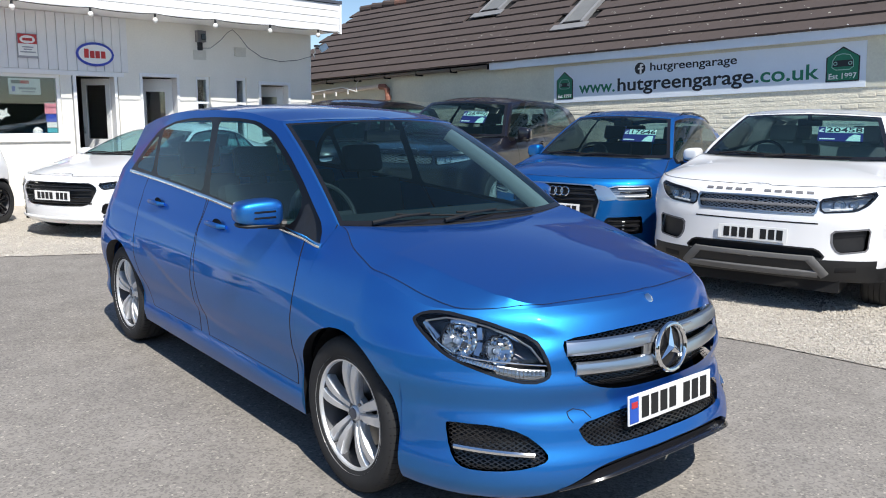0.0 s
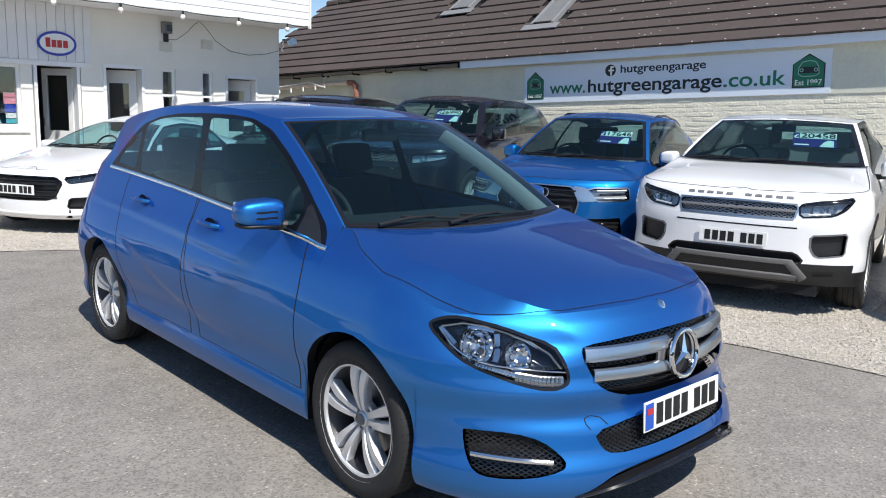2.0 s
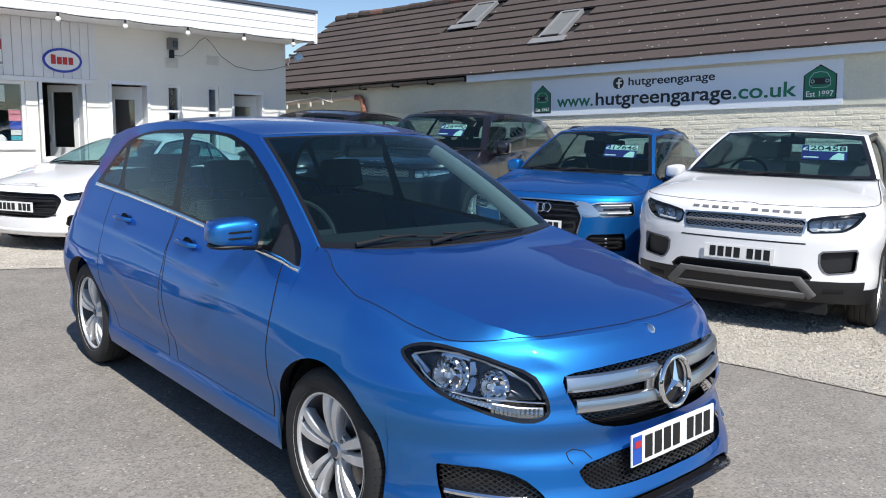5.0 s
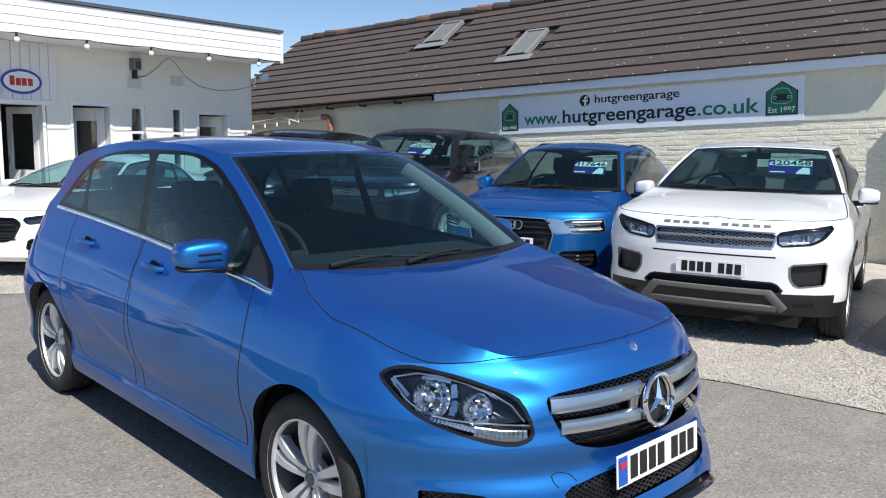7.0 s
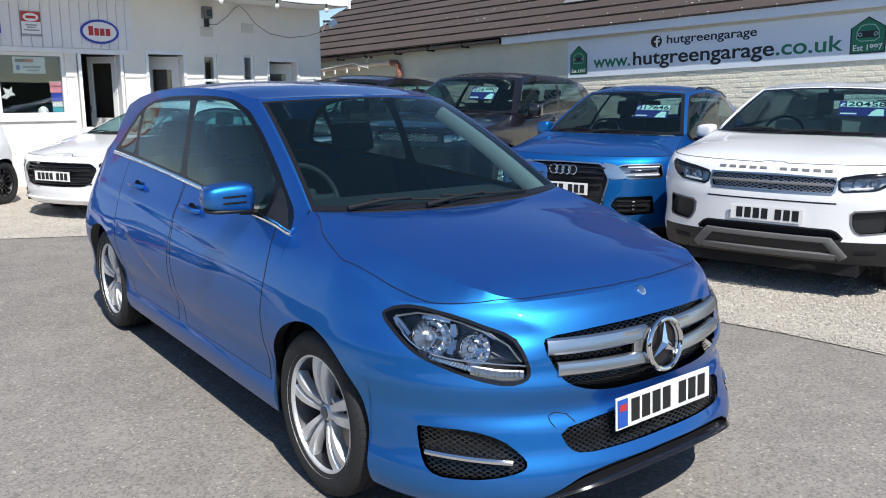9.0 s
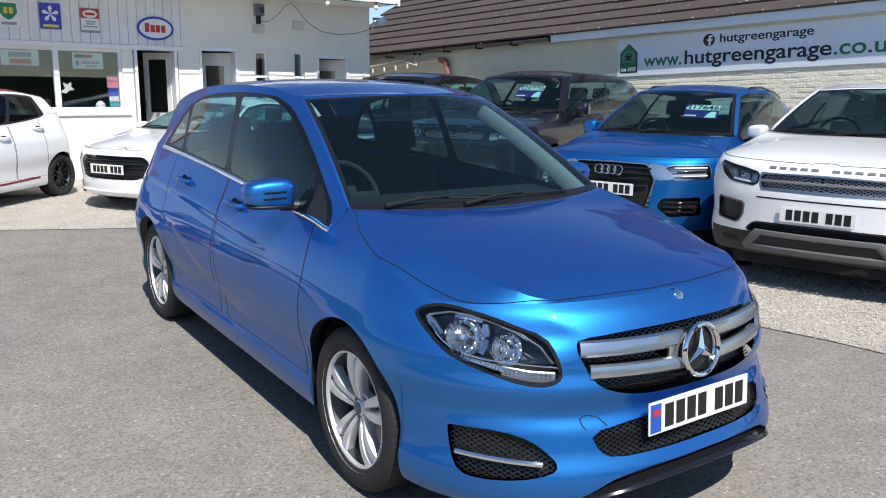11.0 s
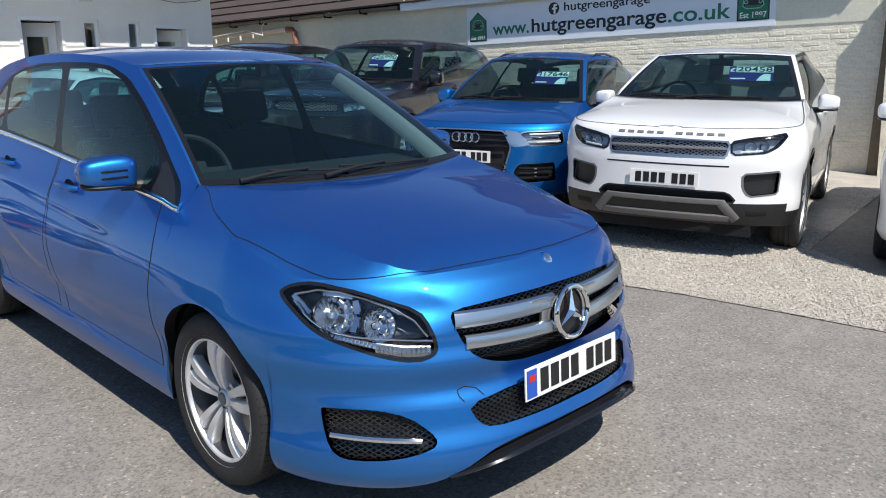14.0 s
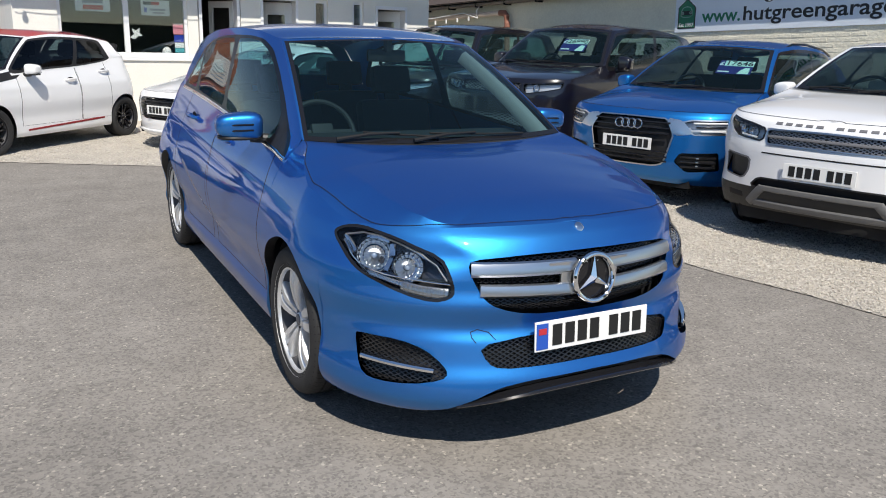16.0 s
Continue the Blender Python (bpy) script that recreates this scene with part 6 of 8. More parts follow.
def sweep(pts, nrm, up_h, depth, name, material, parent, label="", taper=1.0, bulge=0.0):
    """A moulded bar along points: a rounded section up_h high that stands depth proud along the normals."""
    sec = [(-0.5, 0.0), (-0.5, 0.55), (-0.36, 0.9), (0.0, 1.0 + bulge), (0.36, 0.9), (0.5, 0.55), (0.5, 0.0)]
    vs, fs = [], []
    m = len(sec)
    n = len(pts)
    for i, p in enumerate(pts):
        d = (pts[min(i + 1, n - 1)] - pts[max(i - 1, 0)]).normalized()
        u = nrm[i].cross(d).normalized()
        if u.z < 0:
            u = -u
        k = 1.0 - (1.0 - taper) * i / (n - 1)
        vs += [p + u * (a * up_h * k) + nrm[i] * (b * depth) for a, b in sec]
    for i in range(n - 1):
        for j in range(m - 1):
            fs.append((i * m + j, i * m + j + 1, (i + 1) * m + j + 1, (i + 1) * m + j))
    fs.append(tuple(range(m - 1, -1, -1)))
    fs.append(tuple((n - 1) * m + j for j in range(m)))
    me = bpy.data.meshes.new(name)
    me.from_pydata([tuple(v) for v in vs], [], fs)
    bm = bmesh.new()
    bm.from_mesh(me)
    bpy.data.meshes.remove(me)
    return part(name, bm, material, parent, label, True)


def skin_normal(sh, k, z):
    e = 2e-3
    kk = max(k, -1 + e)
    n = (sh.low(kk + e, z) - sh.low(kk - e, z)).cross(sh.low(kk, z + e) - sh.low(kk, z - e)).normalized()
    p = sh.low(k, z)
    if n.dot(Vector((p.x, p.y - 1.3, 0))) < 0:
        n = -n
    if k <= -0.999:
        n.x = 0
        n.normalize()
    return n


def front_path(sh, x0, x1, z0, z1, n=14, push=0.0):
    """Points and normals across the nose from x0 to x1 (either side of the middle)."""
    ps, ns = [], []
    for t in frange(n):
        x, z = x0 + (x1 - x0) * t, z0 + (z1 - z0) * t
        k = sh.k_of_x(-abs(x))
        p, nn = sh.low(k, z), skin_normal(sh, k, z)
        if x > 0:
            p, nn = Vector((-p.x, p.y, p.z)), Vector((-nn.x, nn.y, nn.z))
        ps.append(p + nn * push)
        ns.append(nn)
    return ps, ns


def lattice(sh, poly, pitch, push, parent, name="mesh_grille", material=None, wide=0.003, angles=(28, -28), mirror=True):
    """A woven mesh inside an outline given in (k, z), joined into one part."""
    km = sum(p[0] for p in poly) / len(poly)
    km = max(km, -0.98)
    zm = sum(p[1] for p in poly) / len(poly)
    e = 0.01
    scale = (sh.low(km + e, zm) - sh.low(km - e, zm)).length / (2 * e)
    pts = [(max(p[0], -1.0) * scale, p[1]) for p in poly]
    n = len(pts)
    area = sum(pts[i][0] * pts[(i + 1) % n][1] - pts[i][1] * pts[(i + 1) % n][0] for i in range(n))
    s = 1 if area > 0 else -1
    vs, fs = [], []
    for ang in angles:
        d = Vector((math.cos(radians(ang)), math.sin(radians(ang))))
        nv = Vector((-d.y, d.x))
        offs = [Vector(p).dot(nv) for p in pts]
        o = math.floor(min(offs) / pitch) * pitch
        while o < max(offs):
            lo, hi = -9.0, 9.0
            base = nv * o
            for i in range(n):
                a, b = Vector(pts[i]), Vector(pts[(i + 1) % n])
                en = Vector((-(b - a).y, (b - a).x)) * s
                num, den = (base - a).dot(en), d.dot(en)
                if abs(den) < 1e-9:
                    if num < 0:
                        lo, hi = 1, 0
                    continue
                t = -num / den
                if den > 0:
                    lo = max(lo, t)
                else:
                    hi = min(hi, t)
            if hi - lo > 0.008:
                m = max(2, int((hi - lo) / 0.04))
                for sd in ((1, -1) if mirror else (1,)):
                    q0 = len(vs)
                    for t in frange(m, lo, hi):
                        c0 = base + d * t
                        for w in (-wide, wide):
                            q = c0 + nv * w * 0.5
                            k = max(q.x / scale, -1.0)
                            p = sh.low(k, q.y) + skin_normal(sh, max(k, -0.99), q.y) * push
                            vs.append((p.x * sd, p.y, p.z))
                    for i in range(m):
                        fs.append((q0 + 2 * i, q0 + 2 * i + 1, q0 + 2 * i + 3, q0 + 2 * i + 2))
            o += pitch
    o = ob_from(name, vs, fs, material or BLACKGLOSS, parent, smooth=False)
    return tagged(o, kind="stuff")


def superblob(cx, cy, cz, rx, ry, rz, px=3.0, nu=28, nv=16, flat_back=0.0):
    bm = bmesh.new()
    sg = lambda v, e: math.copysign(abs(v) ** e, v)
    rows = []
    for j in range(nv + 1):
        a = -math.pi / 2 + math.pi * j / nv
        row = []
        for i in range(nu):
            b = 2 * math.pi * i / nu
            x = sg(math.cos(a), 2 / px) * sg(math.cos(b), 2 / px) * rx
            y = sg(math.cos(a), 2 / px) * sg(math.sin(b), 2 / px) * ry
            z = sg(math.sin(a), 2 / px) * rz
            if y > 0:
                y *= 1 - flat_back
            row.append((cx + x, cy + y, cz + z))
        rows.append(row)
    vs = [[bm.verts.new(p) for p in row] for row in rows[1:-1]]
    lo, hi = bm.verts.new(rows[0][0]), bm.verts.new(rows[-1][0])
    for q, w in zip(vs, vs[1:]):
        for i in range(nu):
            bm.faces.new((q[i], q[(i + 1) % nu], w[(i + 1) % nu], w[i]))
    for i in range(nu):
        bm.faces.new((lo, vs[0][(i + 1) % nu], vs[0][i]))
        bm.faces.new((hi, vs[-1][i], vs[-1][(i + 1) % nu]))
    return bm


def door_mirror(parent, s, x0, x1, y, z, h, depth, paint_mat, cap_mat=None, yaw=0):
    """A wing mirror: painted shell, dark foot and glass."""
    xm, rx = (x0 + x1) / 2, abs(x1 - x0) / 2
    e = thing_part("door_mirror", parent, Matrix.Translation((s * xm, y, z)) @ Matrix.Rotation(radians(s * yaw), 4, "Z"))
    bm = superblob(0, 0, 0, rx, depth, h / 2, 3.9, 36, 20, 0.35)
    for v in bm.verts:
        v.co.z *= 1 - 0.20 * (v.co.x * s / rx) * (1 if v.co.x * s > 0 else 0.3)
    part("mirror_shell", bm, paint_mat, e, "", True)
    part("mirror_glass", boxed(-rx * 0.8, rx * 0.8, depth * 0.60, depth * 0.66, -h * 0.36, h * 0.36, 0.01), REFLECT, e)
    bm = superblob(0, 0.0, -h * 0.43, rx * 0.93, depth * 0.9, h * 0.12, 3.0, 24, 8, 0.3)
    part("mirror_base", bm, cap_mat or BLACK, e, "", True)
    bm = bmesh.new()
    tube(bm, [(-s * rx * 0.5, 0.01, -h * 0.45), (-s * rx * 1.0, 0.0, -h * 0.50), (-s * (rx + 0.10), -0.02, -h * 0.55)], [0.028, 0.024, 0.03], 10)
    part("mirror_arm", bm, BLACK, e, "", True)
    return e


def door_handle(sh, parent, s, y, z, paint_mat, length=0.21):
    k = sh.k_of_y(y)
    p = sh.low(k, z)
    e = thing_part("door_handle", parent, Matrix.Translation((s * abs(p.x), y, z)))
    bm = bmesh.new()
    lathe(bm, [(0.0, 0.0), (0.035, 0.001), (0.042, 0.004)], 20, "x", Matrix.Diagonal((s, 1.5, 0.8, 1)))
    part("handle_cup", bm, SEAM, e, "", True)
    bm = bmesh.new()
    tube(bm, [(s * 0.004, -length / 2, 0.0), (s * 0.03, -length / 2 + 0.03, 0.004), (s * 0.036, 0, 0.006), (s * 0.03, length / 2 - 0.03, 0.006), (s * 0.004, length / 2, 0.004)], [0.010, 0.014, 0.015, 0.014, 0.010], 10)
    part("handle_bar", bm, paint_mat, e, "", True)


def lamp_bowl(parent, p, direction, r, name="lamp_bowl"):
    """A round faceted reflector with a small bulb cap."""
    q = Vector(direction).to_track_quat("Z", "Y").to_matrix().to_4x4()
    m = Matrix.Translation(p) @ q
    bm = bmesh.new()
    lathe(bm, [(0.012, -0.75 * r), (0.42 * r, -0.66 * r), (0.66 * r, -0.50 * r), (0.86 * r, -0.28 * r), (r, 0.0)], 18, "z", m)
    part(name, bm, REFLECT, parent)
    bm = bmesh.new()
    lathe(bm, [(r, 0.0), (r * 1.05, 0.004), (r * 1.08, -0.012)], 36, "z", m)
    part("bowl_ring", bm, BLACKGLOSS, parent, "", True)
    bm = bmesh.new()
    lathe(bm, [(0.0, -0.30 * r), (0.10 * r, -0.31 * r), (0.17 * r, -0.38 * r), (0.19 * r, -0.7 * r)], 16, "z", m)
    part("lamp_eye", bm, SATIN, parent, "", True)


def wiper(sh, parent, u0, v0, u1, v1, pu, pv):
    e = thing_part("wiper", parent, Matrix.Identity(4))
    P = lambda u, v, h: sh.screen(u, v) + Vector((0, -0.5, 1)).normalized() * h
    bm = bmesh.new()
    tube(bm, [P(u0 + (u1 - u0) * t, v0 + (v1 - v0) * t, 0.012) for t in frange(10)], 0.005, 6)
    part("wiper_blade", bm, SEAM, e)
    um, vm = u0 + (u1 - u0) * 0.55, v0 + (v1 - v0) * 0.55
    bm = bmesh.new()
    tube(bm, [P(pu, pv, 0.014), P(pu + (um - pu) * 0.5, pv + (vm - pv) * 0.5, 0.03), P(um, vm, 0.022)], [0.010, 0.007, 0.005], 8)
    part("wiper_arm", bm, SEAM, e)


def price_card(parent_name, m, price, w=0.44):
    """A blue card with a pale price panel, standing inside a windscreen."""
    c = thing("price_card", m, "blue price card with a pale number panel on a car windscreen", "price card", "price cards")
    h = w * 0.70
    part("card", boxed(-w / 2, w / 2, 0.0, 0.004, -h / 2, h / 2), mat("card_blue", (0.022, 0.020, 0.15), 0.5), c)
    part("number_panel", boxed(-w * 0.34, w * 0.5, -0.004, -0.0002, h * 0.08, h * 0.46), mat("card_pale_green", (0.62, 0.80, 0.70), 0.5), c)
    part("white_bar", boxed(-w * 0.46, -w * 0.12, -0.004, -0.0002, -h * 0.40, -h * 0.32), PLATE, c)
    bm = bmesh.new()
    prism(bm, [(w * 0.12, -h * 0.48), (w * 0.44, -h * 0.48), (w * 0.44, -h * 0.05), (w * 0.30, -h * 0.02), (w * 0.2, -h * 0.2)], 0.003, Matrix(((1, 0, 0, 0), (0, 0, -1, -0.0004), (0, 1, 0, 0), (0, 0, 0, 1))))
    part("pale_patch", bm, mat("card_pale_green", (0.62, 0.80, 0.70), 0.5), c)
    o = text_mesh("lettering", price, h * 0.44, SIGNBLACK, Matrix.Identity(4), c, "", 0.0012, 1.0, 0.001)
    wt = max(v.co.x for v in o.data.vertices)
    o.matrix_basis = Matrix(((1, 0, 0, -w * 0.32), (0, 0, -1, -0.006), (0, 1, 0, h * 0.12), (0, 0, 0, 1))) @ Matrix.Diagonal((w * 0.80 / wt, 1, 1, 1))
    o = text_mesh("lettering", "\u00a3", h * 0.34, PLATE, Matrix(((1, 0, 0, -w * 0.49), (0, 0, -1, -0.002), (0, 1, 0, h * 0.12), (0, 0, 0, 1))), c, "", 0.002, 1.0, 0.001)
    return c


def finish_hero():
    car, c, sh, sk = build_hero()
    sk.mesh("windscreen_border", ["frit", "frit*"], BLACKGLOSS, car)
    K, X = sh.k_of_y, sh.k_of_x
    OUTLINES = hero()[2]
    for s in ("", "*"):
        sgn = -1 if s == "" else 1
        lamp = thing_part("headlamp", car, Matrix.Identity(4))
        tagged(lamp, "clear headlamp with black housing and bright reflectors")
        sk.mesh("lens", ["headlamp" + s], LENS, lamp, "", 0.002)
        sk.mesh("housing", ["headlamp" + s], mat("lamp_housing", (0.10, 0.103, 0.11), 0.25, 0.8), lamp, "", -0.085)
        sk.mesh("lamp_border", ["headlamp_rim" + s], BLACKGLOSS, lamp)
        for k, z, r, back in ((-0.352, 0.735, 0.064, 0.036), (-0.490, 0.712, 0.054, 0.034)):
            n = skin_normal(sh, k, z)
            p = sh.low(k, z) - n * back
            d = (n + Vector((0, -1.2, 0.05))).normalized()
            lamp_bowl(lamp, (p.x * -sgn, p.y, p.z), (d.x * -sgn, d.y, d.z), r)
        # bright brow along the upper edge, the outer strip, and the lower ribbed indicator
        strips = (([(-0.232, 0.780), (-0.30, 0.797), (-0.3715, 0.795), (-0.45, 0.776), (-0.5287, 0.750), (-0.585, 0.716), (-0.618, 0.664)], 0.006, SATIN, "brow_strip", -0.02),
                  ([(-0.225, 0.778), (-0.255, 0.752), (-0.285, 0.732)], 0.022, REFLECT, "corner_reflector", -0.03),
                  ([(-0.238, 0.760), (-0.285, 0.718), (-0.345, 0.688), (-0.43, 0.672), (-0.53, 0.662), (-0.628, 0.652)], 0.0065, CHROME, "light_bar", -0.012),
                  ([(-0.318, 0.785), (-0.36, 0.789), (-0.41, 0.780)], 0.016, REFLECT, "upper_reflector", -0.026),
                  ([(-0.418, 0.772), (-0.425, 0.730), (-0.418, 0.690)], 0.024, REFLECT, "bowl_divider", -0.034),
                  ([(-0.47, 0.768), (-0.51, 0.755), (-0.55, 0.736)], 0.010, REFLECT, "upper_reflector", -0.03),
                  ([(-0.36, 0.664), (-0.42, 0.650), (-0.4806, 0.636)], 0.030, REFLECT, "indicator_strip", -0.026),
                  ([(-0.4806, 0.634), (-0.55, 0.624), (-0.622, 0.620)], 0.040, mat("clear_ribbed_plastic", (0.42, 0.43, 0.44), 0.15, 0.9), "marker_strip", -0.014))
        for keys, hh, mt, nm, push in strips:
            ps, ns = [], []
            for t in frange(12):
                q = t * (len(keys) - 1)
                i = min(int(q), len(keys) - 2)
                k, z = (keys[i][j] + (keys[i + 1][j] - keys[i][j]) * (q - i) for j in (0, 1))
                n = skin_normal(sh, k, z)
                p = sh.low(k, z) + n * push
                ps.append(Vector((p.x * -sgn, p.y, p.z)))
                ns.append(Vector((n.x * -sgn, n.y, n.z)))
            sweep(ps, ns, hh, 0.010, nm, mt, lamp)
            if nm in ("marker_strip", "indicator_strip"):
                for i in range(1, 12):
                    bm = bmesh.new()
                    u = Vector((0, 0, hh * 0.42))
                    tube(bm, [ps[i] + ns[i] * 0.009 - u, ps[i] + ns[i] * 0.0125, ps[i] + ns[i] * 0.009 + u], 0.0035, 6)
                    part("lens_rib", bm, mt, lamp)
        fogl = thing_part("fog_opening", car, Matrix.Identity(4))
        sk.mesh("fog_panel", ["fog" + s], BLACK, fogl, "", -0.045)
        sk.mesh("fog_border", ["fog_rim" + s], BLUE, fogl)
        ps, ns = front_path(sh, -0.768, -0.572, 0.361, 0.346, 14, -0.014)
        ps = [Vector((q.x * -sgn, q.y, q.z)) for q in ps]
        ns = [Vector((q.x * -sgn, q.y, q.z)) for q in ns]
        sweep(ps, ns, 0.021, 0.026, "fog_bar", CHROME, fogl, "bright chrome bar")
        door_handle(sh, car, sgn, 1.335, 0.925, BLUE)
        door_handle(sh, car, sgn, 2.235, 0.955, BLUE)
        mir = door_mirror(car, sgn, 0.772, 0.992, 0.715, 1.062, 0.125, 0.085, BLUE, yaw=8)
        for zz in (0.004, -0.022):
            bm = bmesh.new()
            tube(bm, [(sgn * 0.085, -0.062, zz), (sgn * 0.02, -0.087, zz + 0.004), (-sgn * 0.06, -0.083, zz + 0.006)], 0.005, 6)
            part("indicator_line", bm, BLACKGLOSS, mir)
    for name, pitch, push in (("grille", 0.013, -0.03), ("intake", 0.0135, -0.012), ("fog", 0.0135, -0.020)):
        lattice(sh, [r[1] for r in OUTLINES if r[0] == name][0], pitch, push, car, wide=0.004)
    gp = thing_part("grille", car, Matrix.Identity(4))
    tagged(gp, "black mesh grille with silver bars and a round star emblem")
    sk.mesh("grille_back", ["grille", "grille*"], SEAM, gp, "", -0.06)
    sk.mesh("grille_border", ["grille_rim", "grille_rim*"], BLUE, gp)
    sk.mesh("intake_back", ["intake", "intake*"], SEAM, car, "", -0.04)
    for sgn in (-1, 1):
        for zo, zi, hh, xo in ((0.706, 0.704, 0.054, 0.466), (0.632, 0.622, 0.048, 0.436)):
            ps, ns = front_path(sh, sgn * xo, sgn * 0.06, zo, zi, 16, -0.012)
            sweep(ps, ns, hh, 0.026, "grille_bar", SATIN, gp, "satin silver grille bar")
        bm = bmesh.new()
        prism(bm, [(0.02, -0.052), (0.09, -0.056), (0.18, -0.056), (0.18, -0.028), (0.128, -0.024), (0.128, 0.026), (0.18, 0.032), (0.18, 0.058), (0.09, 0.060), (0.02, 0.056)], 0.012, Matrix.Translation((0, -0.867, 0.664)) @ Matrix(((sgn, 0.0, 0, 0), (0.10, 0, -1, 0), (0, 1, 0, 0), (0, 0, 0, 1))))
        bmesh.ops.bevel(bm, geom=list(bm.edges), offset=0.0015, segments=1, affect="EDGES")
        part("grille_joint", bm, SATIN, gp)
    SE = Matrix.Translation((0, -0.896, 0.660)) @ Matrix.Rotation(radians(90 - 6), 4, "X")
    emb = thing_part("emblem", gp, SE)
    bm = bmesh.new()
    ring = [(0.087 * math.cos(t), 0.087 * math.sin(t), 0) for t in [2 * math.pi * i / 48 for i in range(49)]]
    tube(bm, ring, 0.0095, 10, False)
    part("ring", bm, CHROME, emb, "bright chrome ring", True)
    bm = bmesh.new()
    lathe(bm, [(0.0, -0.012), (0.079, -0.014), (0.086, -0.02)], 40, "z")
    part("disc", bm, BLACKGLOSS, emb, "", True)
    for i in range(3):
        a = math.pi / 2 + 2 * math.pi * i / 3
        bm = bmesh.new()
        d, nrm = Vector((math.cos(a), math.sin(a), 0)), Vector((-math.sin(a), math.cos(a), 0))
        v = [bm.verts.new(q) for q in (Vector((0, 0, 0.014)), d * 0.082 + Vector((0, 0, 0.0)), nrm * 0.017 + d * 0.006, -nrm * 0.017 + d * 0.006, Vector((0, 0, -0.01)) - d * 0.016)]
        for q in ((0, 2, 1), (0, 1, 3), (0, 4, 2), (0, 3, 4), (2, 4, 1), (4, 3, 1)):
            bm.faces.new([v[k] for k in q])
        part("star_arm", bm, CHROME, emb)
    # round badge on the nose
    bm = bmesh.new()
    lathe(bm, [(0.0, 0.006), (0.014, 0.005), (0.019, 0.002), (0.020, -0.006)], 28, "z", Matrix.Translation((0, -0.783, 0.826)) @ Matrix.Rotation(radians(50), 4, "X"))
    part("nose_badge", bm, CHROME, car, "small round silver badge", True)
    # chin blade below the bumper
    ps, ns = [], []
    for t in frange(48, -1, 1):
        x = 0.50 * t
        k = X(-abs(x))
        z = 0.292 - 0.075 * abs(t) ** 2.6
        p = sh.low(k, max(z, 0.24))
        n = Vector((sh.plan(k).x * 0.45, -1, 0)).normalized()
        if x > 0:
            p.x, n.x = -p.x, -n.x
        ps.append(Vector((p.x, p.y, z)) - n * (0.03 + 0.036 * abs(t) ** 5))
        ns.append(n)
    sweep(ps, ns, 0.017, 0.062, "chin_blade", BLACKGLOSS, car, "gloss black chin blade")
    ps = [p + Vector((0, 0, 0.024)) - n * 0.012 for p, n in zip(ps, ns)]
    sweep(ps, ns, 0.030, 0.02, "chin_recess", BLACK, car)
    # under tray, drawn out to the front corners to stop light leaks
    bm = bmesh.new()
    half = [(0.0, -0.845), (0.30, -0.815), (0.48, -0.73), (0.64, -0.62), (0.74, -0.50), (0.80, -0.40), (0.81, -0.345), (0.55, -0.34), (0.55, 0.36), (0.74, 0.40)]
    prism(bm, [(x, y) for x, y in half] + [(-x, y) for x, y in half[:0:-1]], 0.02, Matrix.Translation((0, 0, 0.215)))
    part("under_tray", bm, SEAM, car)
    # dark sheet, unseen, added to close the nose against stray sunlight behind the openings
    vs, fs = [], []
    ks = frange(36, -1, -0.25)
    for sd in (1, -1):
        o = len(vs)
        for k in ks:
            for z in (0.22, 0.52, 0.80):
                p = sh.low(k, z)
                n = skin_normal(sh, max(k, -0.99), z)
                n.z = 0
                p = p - n.normalized() * 0.17
                vs.append((min(p.x, 0.0) * sd, p.y, z))
        for i in range(len(ks) - 1):
            for j in (0, 1):
                a = o + 3 * i + j
                fs.append((a, a + 1, a + 4, a + 3))
    ob_from("nose_light_block", vs, fs, SEAM, car)
    # unseen fillers between that sheet and skin, under the fog openings, blocking light leaks
    for sd in (1, -1):
        vs, fs = [], []
        for k in ks:
            n = skin_normal(sh, max(k, -0.99), 0.245)
            n.z = 0
            if abs(sh.low(k, 0.245).x) < 0.44:
                continue
            for inset in (0.19, 0.022):
                p = sh.low(k, 0.245) - n.normalized() * inset
                vs.append((min(p.x, 0.0) * sd, p.y, 0.235))
        for q in range(0, len(vs) - 2, 2):
            fs.append((q, q + 1, q + 3, q + 2))
        ob_from("corner_light_block", vs, fs, SEAM, car)
    # tow cap outline
    for pts in ([(-0.463, 0.481), (-0.44, 0.490), (-0.402, 0.480), (-0.378, 0.455)], [(-0.463, 0.481), (-0.458, 0.462), (-0.445, 0.446)]):
        path = [(X(x), z) for x, z in pts]
        ribbon(sh.low, path, 0.003, 0.0012, "tow_cap_line", SEAM, car)
    number_plate(car, Matrix.Translation((0, -0.905, 0.468)) @ Matrix.Rotation(radians(-4), 4, "X"))
    # bonnet gap
    ka = K(c["a0"][1]) - 0.0012
    for s in (1, -1):
        vs, fs = [], []
        line = [(0.9914, 0.997), (0.9669, 0.997), (0.94, 0.993), (0.905, 0.977), (0.85, 0.962), (0.77, 0.953), (0.69, 0.957), (0.63, 0.977), (0.59, 0.993), (0.55, 0.997), (0.4875, 0.997), (0.4478, 0.996), (0.3843, 0.986), (0.284, 0.961), (0.1306, 0.880), (0.06, 0.73), (0.044, 0.4), (0.0353, 0.0)]
        keys = [(i, t, w) for i, (t, w) in enumerate(line)]
        path = [curve(keys, i / 6) for i in range(6 * (len(line) - 1) + 1)]
        pts = [sh.bonnet(t, sh.on_ridge(t, w)) for t, w in path]
